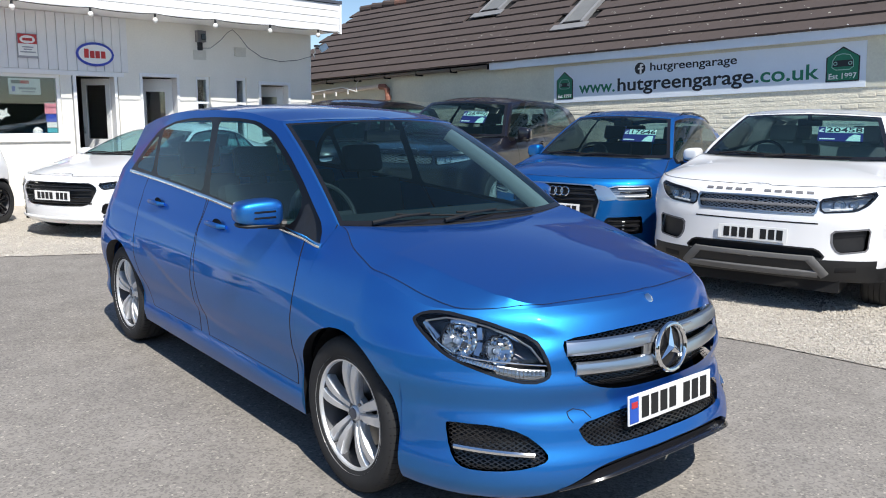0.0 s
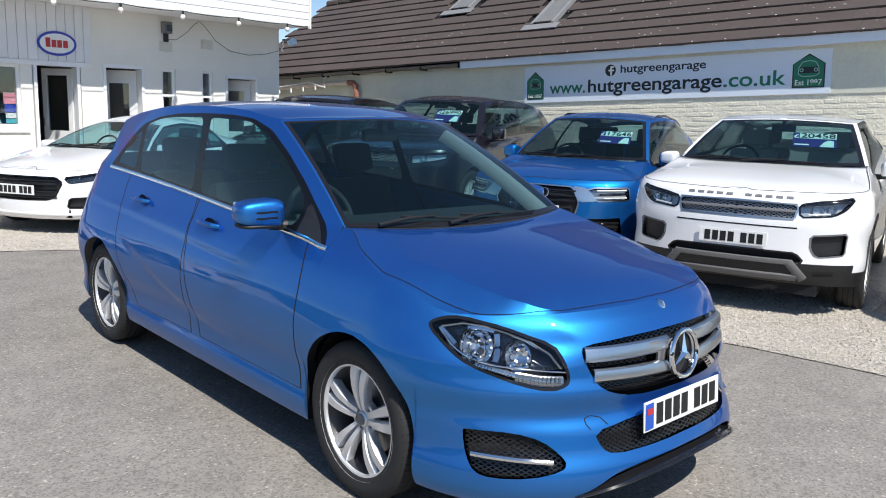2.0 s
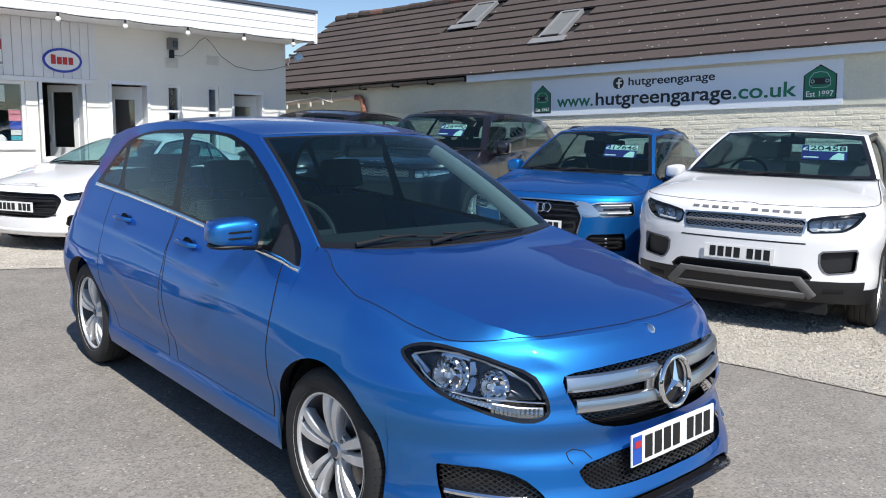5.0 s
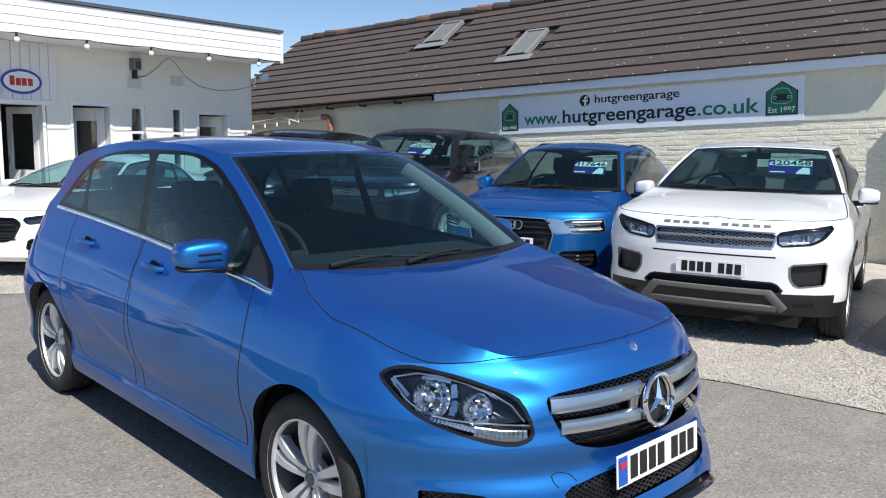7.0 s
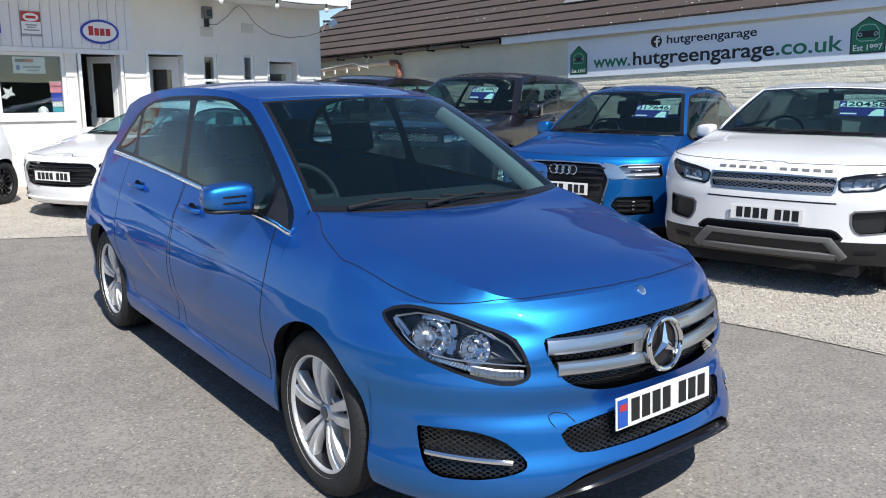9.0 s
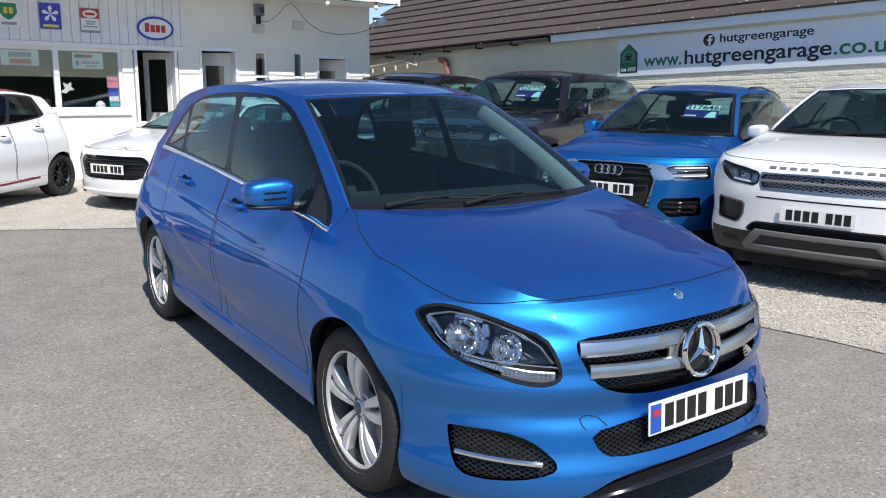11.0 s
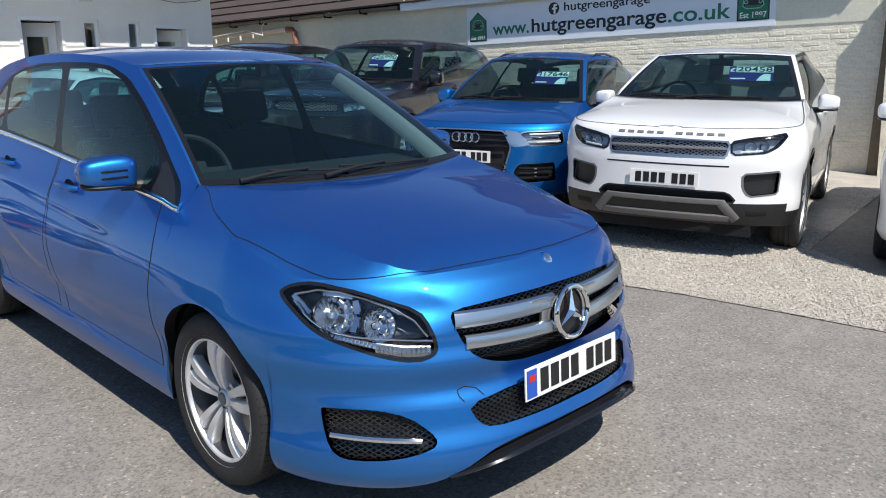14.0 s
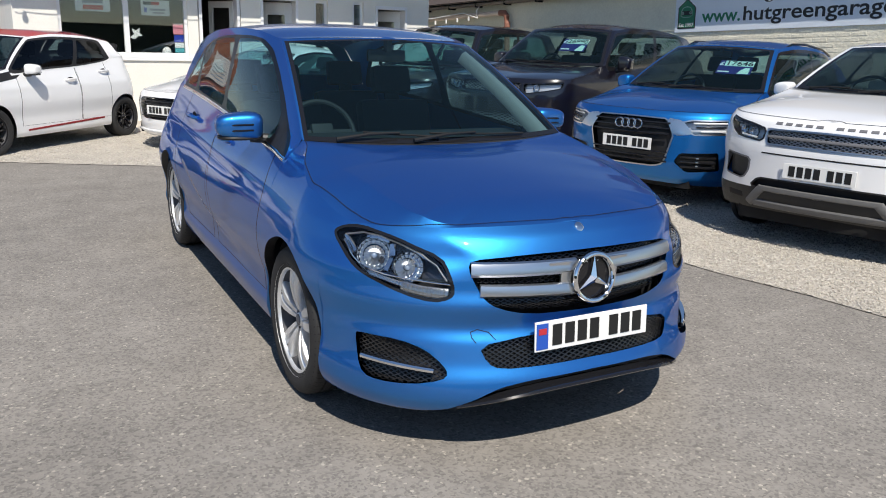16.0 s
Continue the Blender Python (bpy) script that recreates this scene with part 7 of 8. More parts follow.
        for i, p in enumerate(pts):
            d = pts[min(i + 1, len(pts) - 1)] - pts[max(i - 1, 0)]
            a = d.cross(Vector((-0.2, -0.3, 1))).normalized() * 0.0015
            up = Vector((0, 0, 0.0022))
            vs += [Vector(((p + a).x * s, (p + a).y, (p + a).z)) + up, Vector(((p - a).x * s, (p - a).y, (p - a).z)) + up]
        for i in range(len(pts) - 1):
            fs.append((2 * i, 2 * i + 1, 2 * i + 3, 2 * i + 2))
        ob_from("bonnet_gap", vs, fs, SEAM, car)
    wiper(sh, car, -0.60, 0.022, 0.16, 0.058, 0.30, 0.0)
    wiper(sh, car, 0.10, 0.030, 0.62, 0.062, 0.80, 0.0)
    # scuttle panel
    bm = bmesh.new()
    prev = None
    for u in frange(24, -0.97, 0.97):
        p = sh.screen(u, 0.0)
        row = [bm.verts.new(p + Vector((0, 0.01, 0.002))), bm.verts.new(p + Vector((0, -0.055, -0.026)))]
        if prev:
            bm.faces.new((prev[0], prev[1], row[1], row[0]))
        prev = row
    part("scuttle_panel", bm, BLACK, car, "", True)
    # pale trim on the inside of the windscreen pillars
    for s in (1,):
        vs, fs = [], []
        for v in frange(12, 0.04, 0.93):
            a, b = sh.screen(0.945 - 0.03 * v, v), sh.screen(0.875, v)
            off = Vector((0, 0.03, -0.03))
            vs += [Vector((q.x * -s, q.y, q.z)) + off * w for q, w in ((a, 0.6), (b, 1.0), (b, 2.6))]
        for i in range(12):
            fs += [(3 * i, 3 * i + 1, 3 * i + 4, 3 * i + 3), (3 * i + 1, 3 * i + 2, 3 * i + 5, 3 * i + 4)]
        ob_from("pillar_trim", vs, fs, mat("pale_grey_trim", (0.24, 0.245, 0.24), 0.7, vary=0.05, scale=20), car, "pale grey inside pillar trim")
    # rear lamps
    for s in (-1, 1):
        ps, ns = [], []
        for t in frange(8):
            k = 1.36 + 0.30 * t
            p, n = sh.low(k, 0.88), skin_normal(sh, k, 0.88)
            ps.append(Vector((p.x * -s, p.y, p.z)))
            ns.append(Vector((n.x * -s, n.y, n.z)))
        sweep(ps, ns, 0.16, 0.012, "rear_lamp", mat("red_lamp", (0.35, 0.01, 0.012), 0.1, coat=1.0), car, "red rear lamp")
    return car


finish_hero()


# ---- the other cars ----
def generic_car(name, label, c, m, body_mat, fronts, wheel_mat=None, roof_mat=None, spokes=5, twin=True, dark=False, glass_side=None, mirror=None, handles=(), cladding=None, plate=None, bars=(), group="", lamps=(), cloth=None, frame_mat=None, flash=None):
    """A parked car on the shared skin. fronts: (name, outline in x, z on the nose, material, push, lattice pitch)."""
    sh = Shell(c)
    regions, seen = [], []
    for nm, pts, mt, push, pitch in fronts:
        poly = soft(poly_k(sh, pts), 1, 0.016)
        regions.append((nm, poly))
        regions.append((nm + "_edge", grow(poly, 0.012)))
    if flash:
        regions.append(("wing_flash", flash))
    if cladding:
        regions += [("cladding", p) for p in cladding]
    K = sh.k_of_y
    if c.get("trim"):
        r0, r1 = c["arch"] - 0.01, c["arch"] + c["trim"]
        for j, yc in enumerate((0.0, c["wb"])):
            for i in range(16):
                a0, a1 = math.pi * (i / 16 * 1.12 - 0.06), math.pi * ((i + 1) / 16 * 1.12 - 0.06)
                regions.append(("arch_trim%d" % j, [(K(yc + r * math.cos(a)), c["zc"] + r * math.sin(a)) for r, a in ((r0, a0), (r1, a0), (r1, a1), (r0, a1))]))
    for y0, y1 in c["doors"]:
        d = [(K(y0), c["dz"]), (K(y1), c["dz"]), (K(y1), 1.5), (K(y0), 1.5)]
        regions += [("door%g" % y0, grow(d, -0.0022)), ("gap", grow(d, 0.0008))]
    b = c.get("bp", 0.46)
    win = [("glass1", soft([(0.045, 0.12), (b - 0.015, 0.10), (b - 0.015, 0.86), (0.03, 0.86)])), ("glass2", soft([(b + 0.025, 0.10), (c.get("cp", 0.82), 0.12), (c.get("cp", 0.82) - 0.04, 0.85), (b + 0.02, 0.86)])),
           ("trim", soft([(0.0, 0.04), (c.get("cp", 0.82) + 0.06, 0.05), (c.get("cp", 0.82) + 0.0, 0.93), (0.015, 0.93)]))]
    ks = sh.stations()
    sk = Skin()
    low = lambda k, v: sh.low(k, sh.zbot(k) + (sh.ztop(k) - sh.zbot(k)) * v)
    sk.patch(low, ks, frange(28), regions, lambda k, v, p: (k, p.z), "body", nrm=lambda k, v, p: low_normal(sh, k, p))
    sk.patch(sh.bonnet, frange(30), frange(12), c.get("hoodregions", ()), None, "bonnet")
    sk.patch(sh.side, frange(40), frange(16), win, lambda q, v, p: (q, v), "frame")
    sk.patch(sh.screen, frange(16), frange(10), [("windscreen", soft([(-1.2, 0.06), (0.92, 0.05), (0.89, 0.92), (-1.2, 0.95)])), ("frit", [(-1.2, 0.0), (0.965, 0.0), (0.945, 0.965), (-1.2, 0.99)])], None, "pillar")
    sk.patch(sh.roof, frange(26), frange(12), (), None, "roof")
    sk.patch(sh.tail, frange(14), frange(10), [("rear_window", [(-0.1, 0.14), (0.78, 0.14), (0.74, 0.86), (-0.1, 0.86)])], None, "hatch")
    car = thing(name, m, label, "car", group)
    roofs = ["roof", "roof*"]
    posts = ["frame", "frame*"]
    sk.mesh("body", ["body", "body*", "pillar", "pillar*", "hatch", "hatch*"] + ([] if c.get("pillars") else posts) + ([] if roof_mat else roofs), body_mat, car)
    if c.get("pillars"):
        sk.mesh("window_pillars", posts, c["pillars"], car, "gloss black window pillars")
    if roof_mat:
        sk.mesh("roof_panel", roofs, roof_mat, car)
    sk.mesh("bonnet", ["bonnet", "bonnet*"], body_mat, car)
    sk.mesh("windscreen", ["windscreen", "windscreen*"], GLASS, car)
    sk.mesh("windscreen_border", ["frit", "frit*"], BLACKGLOSS, car)
    sk.mesh("rear_window", ["rear_window", "rear_window*"], TINT, car)
    for s in ("", "*"):
        for y0, y1 in c["doors"]:
            sk.mesh("door", ["door%g" % y0 + s], body_mat, car)
        sk.mesh("door_gap", ["gap" + s], SEAM, car)
        sk.mesh("side_window", ["glass1" + s], glass_side or TINT, car)
        sk.mesh("side_window", ["glass2" + s], glass_side or TINT, car)
        sk.mesh("window_trim", ["trim" + s], frame_mat or BLACKGLOSS, car)
    for s in ("", "*"):
        sk.mesh("wing_flash", ["wing_flash" + s], BLACK, car, "matt black flash", 0.002)
        for j in (0, 1):
            sk.mesh("arch_trim", ["arch_trim%d" % j + s], BLACK, car, "", 0.004)
    for s in (1, -1):
        vs, fs = [], []
        g0 = c.get("gap", 0.10)
        pts = [sh.bonnet(g0, w) for w in frange(10, 0.0, 0.97)] + [sh.bonnet(t, 0.985) for t in frange(40, g0, 1.0)]
        for i, p in enumerate(pts):
            d = pts[min(i + 1, len(pts) - 1)] - pts[max(i - 1, 0)]
            a = d.cross(Vector((-0.2, -0.3, 1))).normalized() * 0.003
            for q in (p + a, p - a):
                vs.append((q.x * s, q.y, q.z + 0.003))
        for i in range(len(pts) - 1):
            fs.append((2 * i, 2 * i + 1, 2 * i + 3, 2 * i + 2))
        ob_from("bonnet_gap", vs, fs, SEAM, car)
    if cladding:
        sk.mesh("lower_cladding", ["cladding", "cladding*"], BLACK, car, "black plastic lower cladding")
    for nm, pts, mt, push, pitch in fronts:
        mid = any(x < -9 for x, z in pts)
        sides = [["", "*"]] if mid else [[""], ["*"]]
        base, edge, back = mt
        for ss in sides:
            e = thing_part(nm, car, Matrix.Identity(4))
            sk.mesh(nm + "_rim", [nm + "_edge" + s for s in ss], edge, e, "", 0.003)
            sk.mesh(nm + "_back", [nm + s for s in ss], back, e, "", push)
            if base is not None:
                sk.mesh(nm + "_cover", [nm + s for s in ss], base, e, "", 0.001)
        if pitch:
            lattice(sh, soft(poly_k(sh, pts)), pitch, push + 0.012, car, wide=pitch * 0.38, material=c.get("lattice", GREYPL))
    for x, z, r in lamps:
        for s in (-1, 1):
            k = sh.k_of_x(-abs(x))
            n = skin_normal(sh, k, z)
            p = sh.low(k, z) - n * 0.03
            lamp_bowl(car, (p.x * -s, p.y, p.z), (n.x * -s * 0.6, n.y - 0.8, n.z), r)
    for x0, x1, z0, z1, h, d, mt, nm in bars:
        ps, ns = front_path(sh, x0, x1, z0, z1, 18, -0.006)
        sweep(ps, ns, h, d, nm, mt, car)
    arches(car, c)
    for y in (0.0, c["wb"]):
        for s in (-1, 1):
            wheel(car, s * (c["hw"] - 0.125), y, c["r"], c["r"], c["rim"], 0.215, s, spokes, wheel_mat or ALLOY, dark, twin)
    cabin(car, c, cloth=cloth)
    if mirror:
        x0, x1, y, z, h, dp = mirror
        for s in (-1, 1):
            door_mirror(car, s, x0, x1, y, z, h, dp, c.get("mirror_mat", body_mat), yaw=8)
    for y, z in handles:
        for s in (-1, 1):
            door_handle(sh, car, s, y, z, body_mat, 0.2)
    if plate:
        number_plate(car, Matrix.Translation((0, c["yf"] + plate[1], plate[0])), badge=plate[2])
    wiper(sh, car, -0.60, 0.022, 0.12, 0.05, 0.28, 0.0)
    wiper(sh, car, 0.08, 0.03, 0.62, 0.055, 0.8, 0.0)
    return car, sh


LAMP = (LENS, BLACKGLOSS, mat("lamp_housing", (0.035, 0.036, 0.04), 0.2, 0.6))


def at(x, y, yaw, z=0.0):
    return Matrix.Translation((x, y, z)) @ Matrix.Rotation(radians(yaw), 4, "Z")


SKID = mat("grey_skid_plastic", (0.13, 0.128, 0.125), 0.5, vary=0.08, scale=20)
EV = dict(yf=-0.90, yr=3.46, hw=0.95, cf=0.55, pf=2.5, cr=0.5, wb=2.66, arch=0.405, zc=0.37, r=0.365, rim=0.245, belt=1.15, ya=0.44, d0=3.05, wbase=(0.30, 1.165), doors=((0.62, 1.62), (1.63, 2.42)), dz=0.45, hip=0.72,
          front=[(0.2, 0.12), (0.34, 0.03), (0.46, 0.0), (0.72, 0.0), (0.86, 0.02), (0.95, 0.05), (1.0, 0.10), (1.06, 0.2)],
          side=[(0.2, 0.08), (0.3, 0.04), (0.45, 0.015), (0.6, 0.025), (0.8, 0.0), (0.95, 0.015), (1.05, 0.06), (1.15, 0.12), (1.25, 0.16), (1.35, 0.2)],
          rear=[(0.2, 0.1), (0.35, 0.0), (0.8, 0.02), (1.1, 0.08), (1.3, 0.12)],
          top=[(-1.35, 1.000), (-0.85, 1.005), (-0.5, 1.015), (-0.35, 1.03), (0.0, 1.09), (0.438, 1.18), (0.4421, 1.09), (0.8, 1.12), (1.6, 1.17), (2.4, 1.22), (3.05, 1.27), (3.9, 1.30)],
          bottom=[(-1.35, 0.30), (-0.6, 0.28), (0.0, 0.26), (2.6, 0.28), (3.9, 0.35)],
          rail=[(-0.63, 1.14, 1.545), (-0.655, 1.6, 1.575), (-0.64, 2.2, 1.545), (-0.60, 3.0, 1.47)], roof=[(1.02, 1.57), (1.5, 1.615), (2.1, 1.605), (3.1, 1.53)],
          hood=[(-0.80, 1.005), (-0.55, 1.06), (-0.15, 1.115), (0.30, 1.16)], crown=4.0, lattice=mat("dull_grille_silver", (0.30, 0.30, 0.31), 0.45, 0.5), trim=0.045, gap=0.03, pillars=mat("black_pillar_trim", (0.004, 0.004, 0.005), 0.35, spec=0.3))
SUVLAMP = (LENS, BLACKGLOSS, mat("bright_lamp_housing", (0.55, 0.57, 0.60), 0.25, 0.3))
ev_front = [("headlamp", [(-0.472, 0.909), (-0.48, 0.826), (-0.70, 0.846), (-0.775, 0.889), (-0.845, 0.972), (-0.60, 0.936)], SUVLAMP, -0.05, 0),
            ("grille", [(-9.5, 0.925), (-0.452, 0.906), (-0.425, 0.805), (-9.5, 0.795)], (None, SATIN, SEAM), -0.03, 0.019),
            ("side_vent", [(-0.565, 0.676), (-0.80, 0.700), (-0.795, 0.545), (-0.61, 0.522), (-0.57, 0.58)], (None, GREYPL, BLACK), -0.03, 0.0),
            ("lower_intake", [(-9.5, 0.545), (-0.46, 0.536), (-0.52, 0.474), (-9.5, 0.46)], (None, BLACK, SEAM), -0.03, 0)]
ev, evs = generic_car("suv_car", "white compact SUV with dark lower bumper parked on gravel", EV, at(4.157, 0.877, -74.2, -0.01), WHITE, ev_front,
                      glass_side=PRIVACY, mirror=(0.90, 1.07, 0.66, 1.15, 0.135, 0.085), handles=((1.48, 1.03), (2.3, 1.07)), plate=(0.628, -0.008, False), lamps=((-0.60, 0.880, 0.042), (-0.70, 0.890, 0.03)), cloth=mat("pale_grey_leather", (0.45, 0.45, 0.44), 0.6, vary=0.1, scale=20),
                      cladding=[[(-1.2, 0.15), (-0.3, 0.15), (-0.3, 0.485), (-0.68, 0.462), (-1.2, 0.462)], [(-0.3, 0.15), (2.2, 0.15), (2.2, 0.40), (-0.05, 0.40), (-0.3, 0.485)]],
                      bars=[(-0.44, 0.44, 0.466, 0.466, 0.042, 0.022, SKID, "skid_bar"), (-0.49, 0.49, 0.345, 0.345, 0.056, 0.024, SKID, "skid_bar"), (0.42, 0.54, 0.468, 0.335, 0.066, 0.022, SKID, "skid_end"), (-0.54, -0.42, 0.335, 0.468, 0.066, 0.022, SKID, "skid_end"),
                            (0.50, 0.82, 0.918, 0.952, 0.022, 0.004, BLACKGLOSS, "lamp_brow"), (-0.82, -0.50, 0.952, 0.918, 0.022, 0.004, BLACKGLOSS, "lamp_brow"), (0.53, 0.68, 0.842, 0.856, 0.014, 0.006, PLATE, "light_strip"), (-0.68, -0.53, 0.856, 0.842, 0.014, 0.006, PLATE, "light_strip"),
                            (-0.46, 0.46, 0.735, 0.735, 0.012, 0.009, SEAM, "bumper_line"), (-0.44, 0.44, 0.862, 0.862, 0.020, 0.012, GREYPL, "grille_bar"), (-0.45, 0.45, 0.917, 0.917, 0.012, 0.014, SATIN, "grille_bar"), (-0.43, 0.43, 0.803, 0.803, 0.016, 0.014, SATIN, "grille_bar"),
                            (0.60, 0.74, 0.385, 0.392, 0.05, 0.008, SEAM, "lower_vent"), (-0.74, -0.60, 0.392, 0.385, 0.05, 0.008, SEAM, "lower_vent")],
                      flash=[(0.233, 0.965), (0.30, 0.985), (0.345, 1.055), (0.29, 1.04)])
for i in range(10):
    x = -0.40 + i * 0.078 + (0.065 if i > 4 else 0)
    ps, ns = front_path(evs, x, x + 0.05, 0.962, 0.962, 3, 0.0)
    sweep(ps, ns, 0.024, 0.004, "bonnet_bar", GREYPL, ev)

Q = dict(yf=-0.87, yr=3.50, hw=0.915, cf=0.62, pf=2.4, cr=0.55, wb=2.603, arch=0.375, zc=0.35, r=0.345, rim=0.24, belt=1.05, ya=0.41, d0=3.0, wbase=(0.27, 1.065), doors=((0.55, 1.55), (1.56, 2.35)), dz=0.38, hip=0.66,
         front=[(0.2, 0.12), (0.3, 0.02), (0.45, 0.0), (0.68, 0.0), (0.80, 0.02), (0.86, 0.04), (0.90, 0.08), (0.95, 0.16)],
         side=[(0.2, 0.07), (0.3, 0.02), (0.42, 0.03), (0.6, 0.012), (0.75, 0.0), (0.85, 0.01), (0.95, 0.06), (1.05, 0.12), (1.15, 0.17)],
         rear=[(0.2, 0.1), (0.35, 0.0), (0.8, 0.02), (1.0, 0.08), (1.2, 0.13)],
         top=[(-1.25, 0.905), (-0.8, 0.905), (-0.45, 0.905), (-0.25, 0.915), (0.0, 0.975), (0.408, 1.075), (0.4121, 0.985), (0.8, 1.01), (1.6, 1.05), (2.4, 1.085), (3.0, 1.12), (3.9, 1.15)],
         bottom=[(-1.25, 0.25), (-0.6, 0.23), (0.0, 0.23), (2.6, 0.24), (3.9, 0.3)],
         rail=[(-0.575, 1.10, 1.495), (-0.60, 1.6, 1.535), (-0.60, 2.2, 1.51), (-0.555, 2.95, 1.40)], roof=[(0.98, 1.52), (1.5, 1.58), (2.1, 1.575), (3.1, 1.47)],
         hood=[(-0.78, 0.905), (-0.5, 0.970), (-0.12, 1.025), (0.27, 1.06)], crown=3.4, lattice=BLACKGLOSS, gap=0.03)
q_front = [("grille_wedge", [(-0.375, 0.838), (-0.50, 0.822), (-0.585, 0.722), (-0.452, 0.705)], (None, SATIN, SATIN), 0.002, 0),
           ("headlamp", [(-0.49, 0.806), (-0.60, 0.715), (-0.855, 0.731), (-0.85, 0.839), (-0.58, 0.833)], (LENS, SATIN, mat("bright_lamp_housing", (0.55, 0.57, 0.60), 0.25, 0.3)), -0.05, 0),
           ("grille", [(-9.5, 0.845), (-0.36, 0.835), (-0.43, 0.70), (-0.36, 0.43), (-0.28, 0.405), (-9.5, 0.40)], (None, SATIN, BLACK), -0.05, 0),
           ("side_vent", [(-0.46, 0.453), (-0.51, 0.536), (-0.80, 0.553), (-0.82, 0.385), (-0.57, 0.362)], (None, BLUE2, BLACK), -0.05, 0)]
q_bars = [(-0.40, 0.40, z, z, 0.018, 0.016, BLACKGLOSS, "grille_slat") for z in (0.80, 0.75, 0.70, 0.53, 0.485, 0.445)] + [(s * 0.79, s * 0.52, z, z, 0.02, 0.014, BLACKGLOSS, "vent_slat") for s in (-1, 1) for z in (0.41, 0.455, 0.50)]
q_bars += [(s * x0, s * x1, z0, z1, h, 0.004, mt, nm) for s in (-1, 1) for x0, x1, z0, z1, h, mt, nm in ((0.84, 0.60, 0.822, 0.815, 0.014, PLATE, "light_strip"), (0.84, 0.66, 0.748, 0.742, 0.012, PLATE, "light_strip"), (0.83, 0.62, 0.784, 0.778, 0.018, BLACKGLOSS, "lamp_bar"))]
q_bars += [(s * 0.645, s * 0.665, z, z, 0.018, 0.02, CHROME, "vent_stud") for s in (-1, 1) for z in (0.425, 0.46, 0.495)]
q3, q3s = generic_car("crossover_car", "deep blue metallic crossover with roof rails parked on gravel", Q, at(4.168, 3.042, -71.1), BLUE2, q_front, glass_side=SMOKE, mirror=(0.84, 1.01, 0.62, 1.09, 0.15, 0.09), handles=((1.42, 0.93), (2.22, 0.96)), plate=(0.60, -0.02, False), bars=q_bars)
emb = thing_part("emblem", q3, Matrix.Translation((0, -0.875, 0.775)) @ Matrix.Rotation(radians(84), 4, "X"))
for i in range(4):
    bm = bmesh.new()
    tube(bm, [(-0.097 + 0.065 * i + 0.042 * math.cos(t), 0.042 * math.sin(t), 0.01) for t in [2 * math.pi * j / 24 for j in range(25)]], 0.007, 8, False)
    part("ring", bm, CHROME, emb, "", True)
for s in (-1, 1):
    bm = bmesh.new()
    tube(bm, [(s * 0.565, 1.35, 1.515), (s * 0.568, 1.5, 1.550), (s * 0.57, 1.9, 1.556), (s * 0.565, 2.5, 1.507), (s * 0.55, 2.85, 1.435)], 0.013, 8)
    part("roof_rail", bm, BLACKGLOSS, q3, "", True)

RS = dict(yf=-0.92, yr=3.93, hw=0.99, cf=0.5, pf=2.7, cr=0.5, wb=2.92, arch=0.43, zc=0.40, r=0.39, rim=0.26, belt=1.2, ya=0.45, d0=3.45, wbase=(0.30, 1.21), doors=((0.65, 1.75), (1.76, 2.6)), dz=0.5, hip=0.80,
          front=[(0.25, 0.12), (0.35, 0.02), (0.5, 0.0), (0.8, 0.0), (0.95, 0.02), (1.05, 0.06), (1.12, 0.15)],
          side=[(0.25, 0.06), (0.4, 0.02), (0.6, 0.02), (0.85, 0.0), (1.0, 0.02), (1.1, 0.06), (1.2, 0.11), (1.35, 0.15)],
          rear=[(0.2, 0.1), (0.4, 0.0), (0.8, 0.02), (1.1, 0.05), (1.4, 0.1)],
          top=[(-1.42, 1.05), (-0.9, 1.055), (-0.5, 1.06), (-0.42, 1.07), (0.0, 1.13), (0.448, 1.22), (0.4521, 1.13), (0.8, 1.15), (1.8, 1.19), (2.6, 1.22), (3.45, 1.26), (4.2, 1.28)],
          bottom=[(-1.42, 0.32), (0.0, 0.30), (2.9, 0.32), (4.2, 0.4)],
          rail=[(-0.665, 1.02, 1.675), (-0.69, 1.5, 1.725), (-0.69, 2.3, 1.71), (-0.64, 3.4, 1.62)], roof=[(0.90, 1.70), (1.5, 1.775), (2.3, 1.775), (3.5, 1.68)],
          hood=[(-0.84, 1.055), (-0.5, 1.12), (-0.1, 1.165), (0.30, 1.20)], crown=4.0, cp=0.86, gap=0.04)
rs_front = [("grille", [(-9.5, 1.0), (-0.46, 0.995), (-0.45, 0.89), (-9.5, 0.88)], (None, BLACKGLOSS, SEAM), -0.04, 0.03),
            ("headlamp", [(-0.95, 1.02), (-0.93, 0.96), (-0.52, 0.88), (-0.50, 0.99)], SUVLAMP, -0.05, 0),
            ("lower_intake", [(-9.5, 0.62), (-0.62, 0.61), (-0.66, 0.48), (-9.5, 0.46)], (None, BLACK, SEAM), -0.03, 0.03)]
rs, rss = generic_car("large_suv_car", "near-black large SUV parked on gravel by the wall", RS, at(4.372, 5.96, -68.7), DARK, rs_front, glass_side=SMOKE, mirror=(0.93, 1.12, 0.72, 1.25, 0.19, 0.10), handles=((1.58, 1.10), (2.45, 1.12)), lamps=((-0.66, 0.955, 0.04),))
for i in range(10):
    x = -0.41 + i * 0.082 + (0.06 if i > 4 else 0)
    p = rss.bonnet(0.06, abs(x) / abs(rss.bonnet(0.06, 1.0).x))
    part("bonnet_bar", boxed(x, x + 0.045, p.y - 0.012, p.y + 0.012, p.z + 0.001, p.z + 0.006), SATIN, rs)
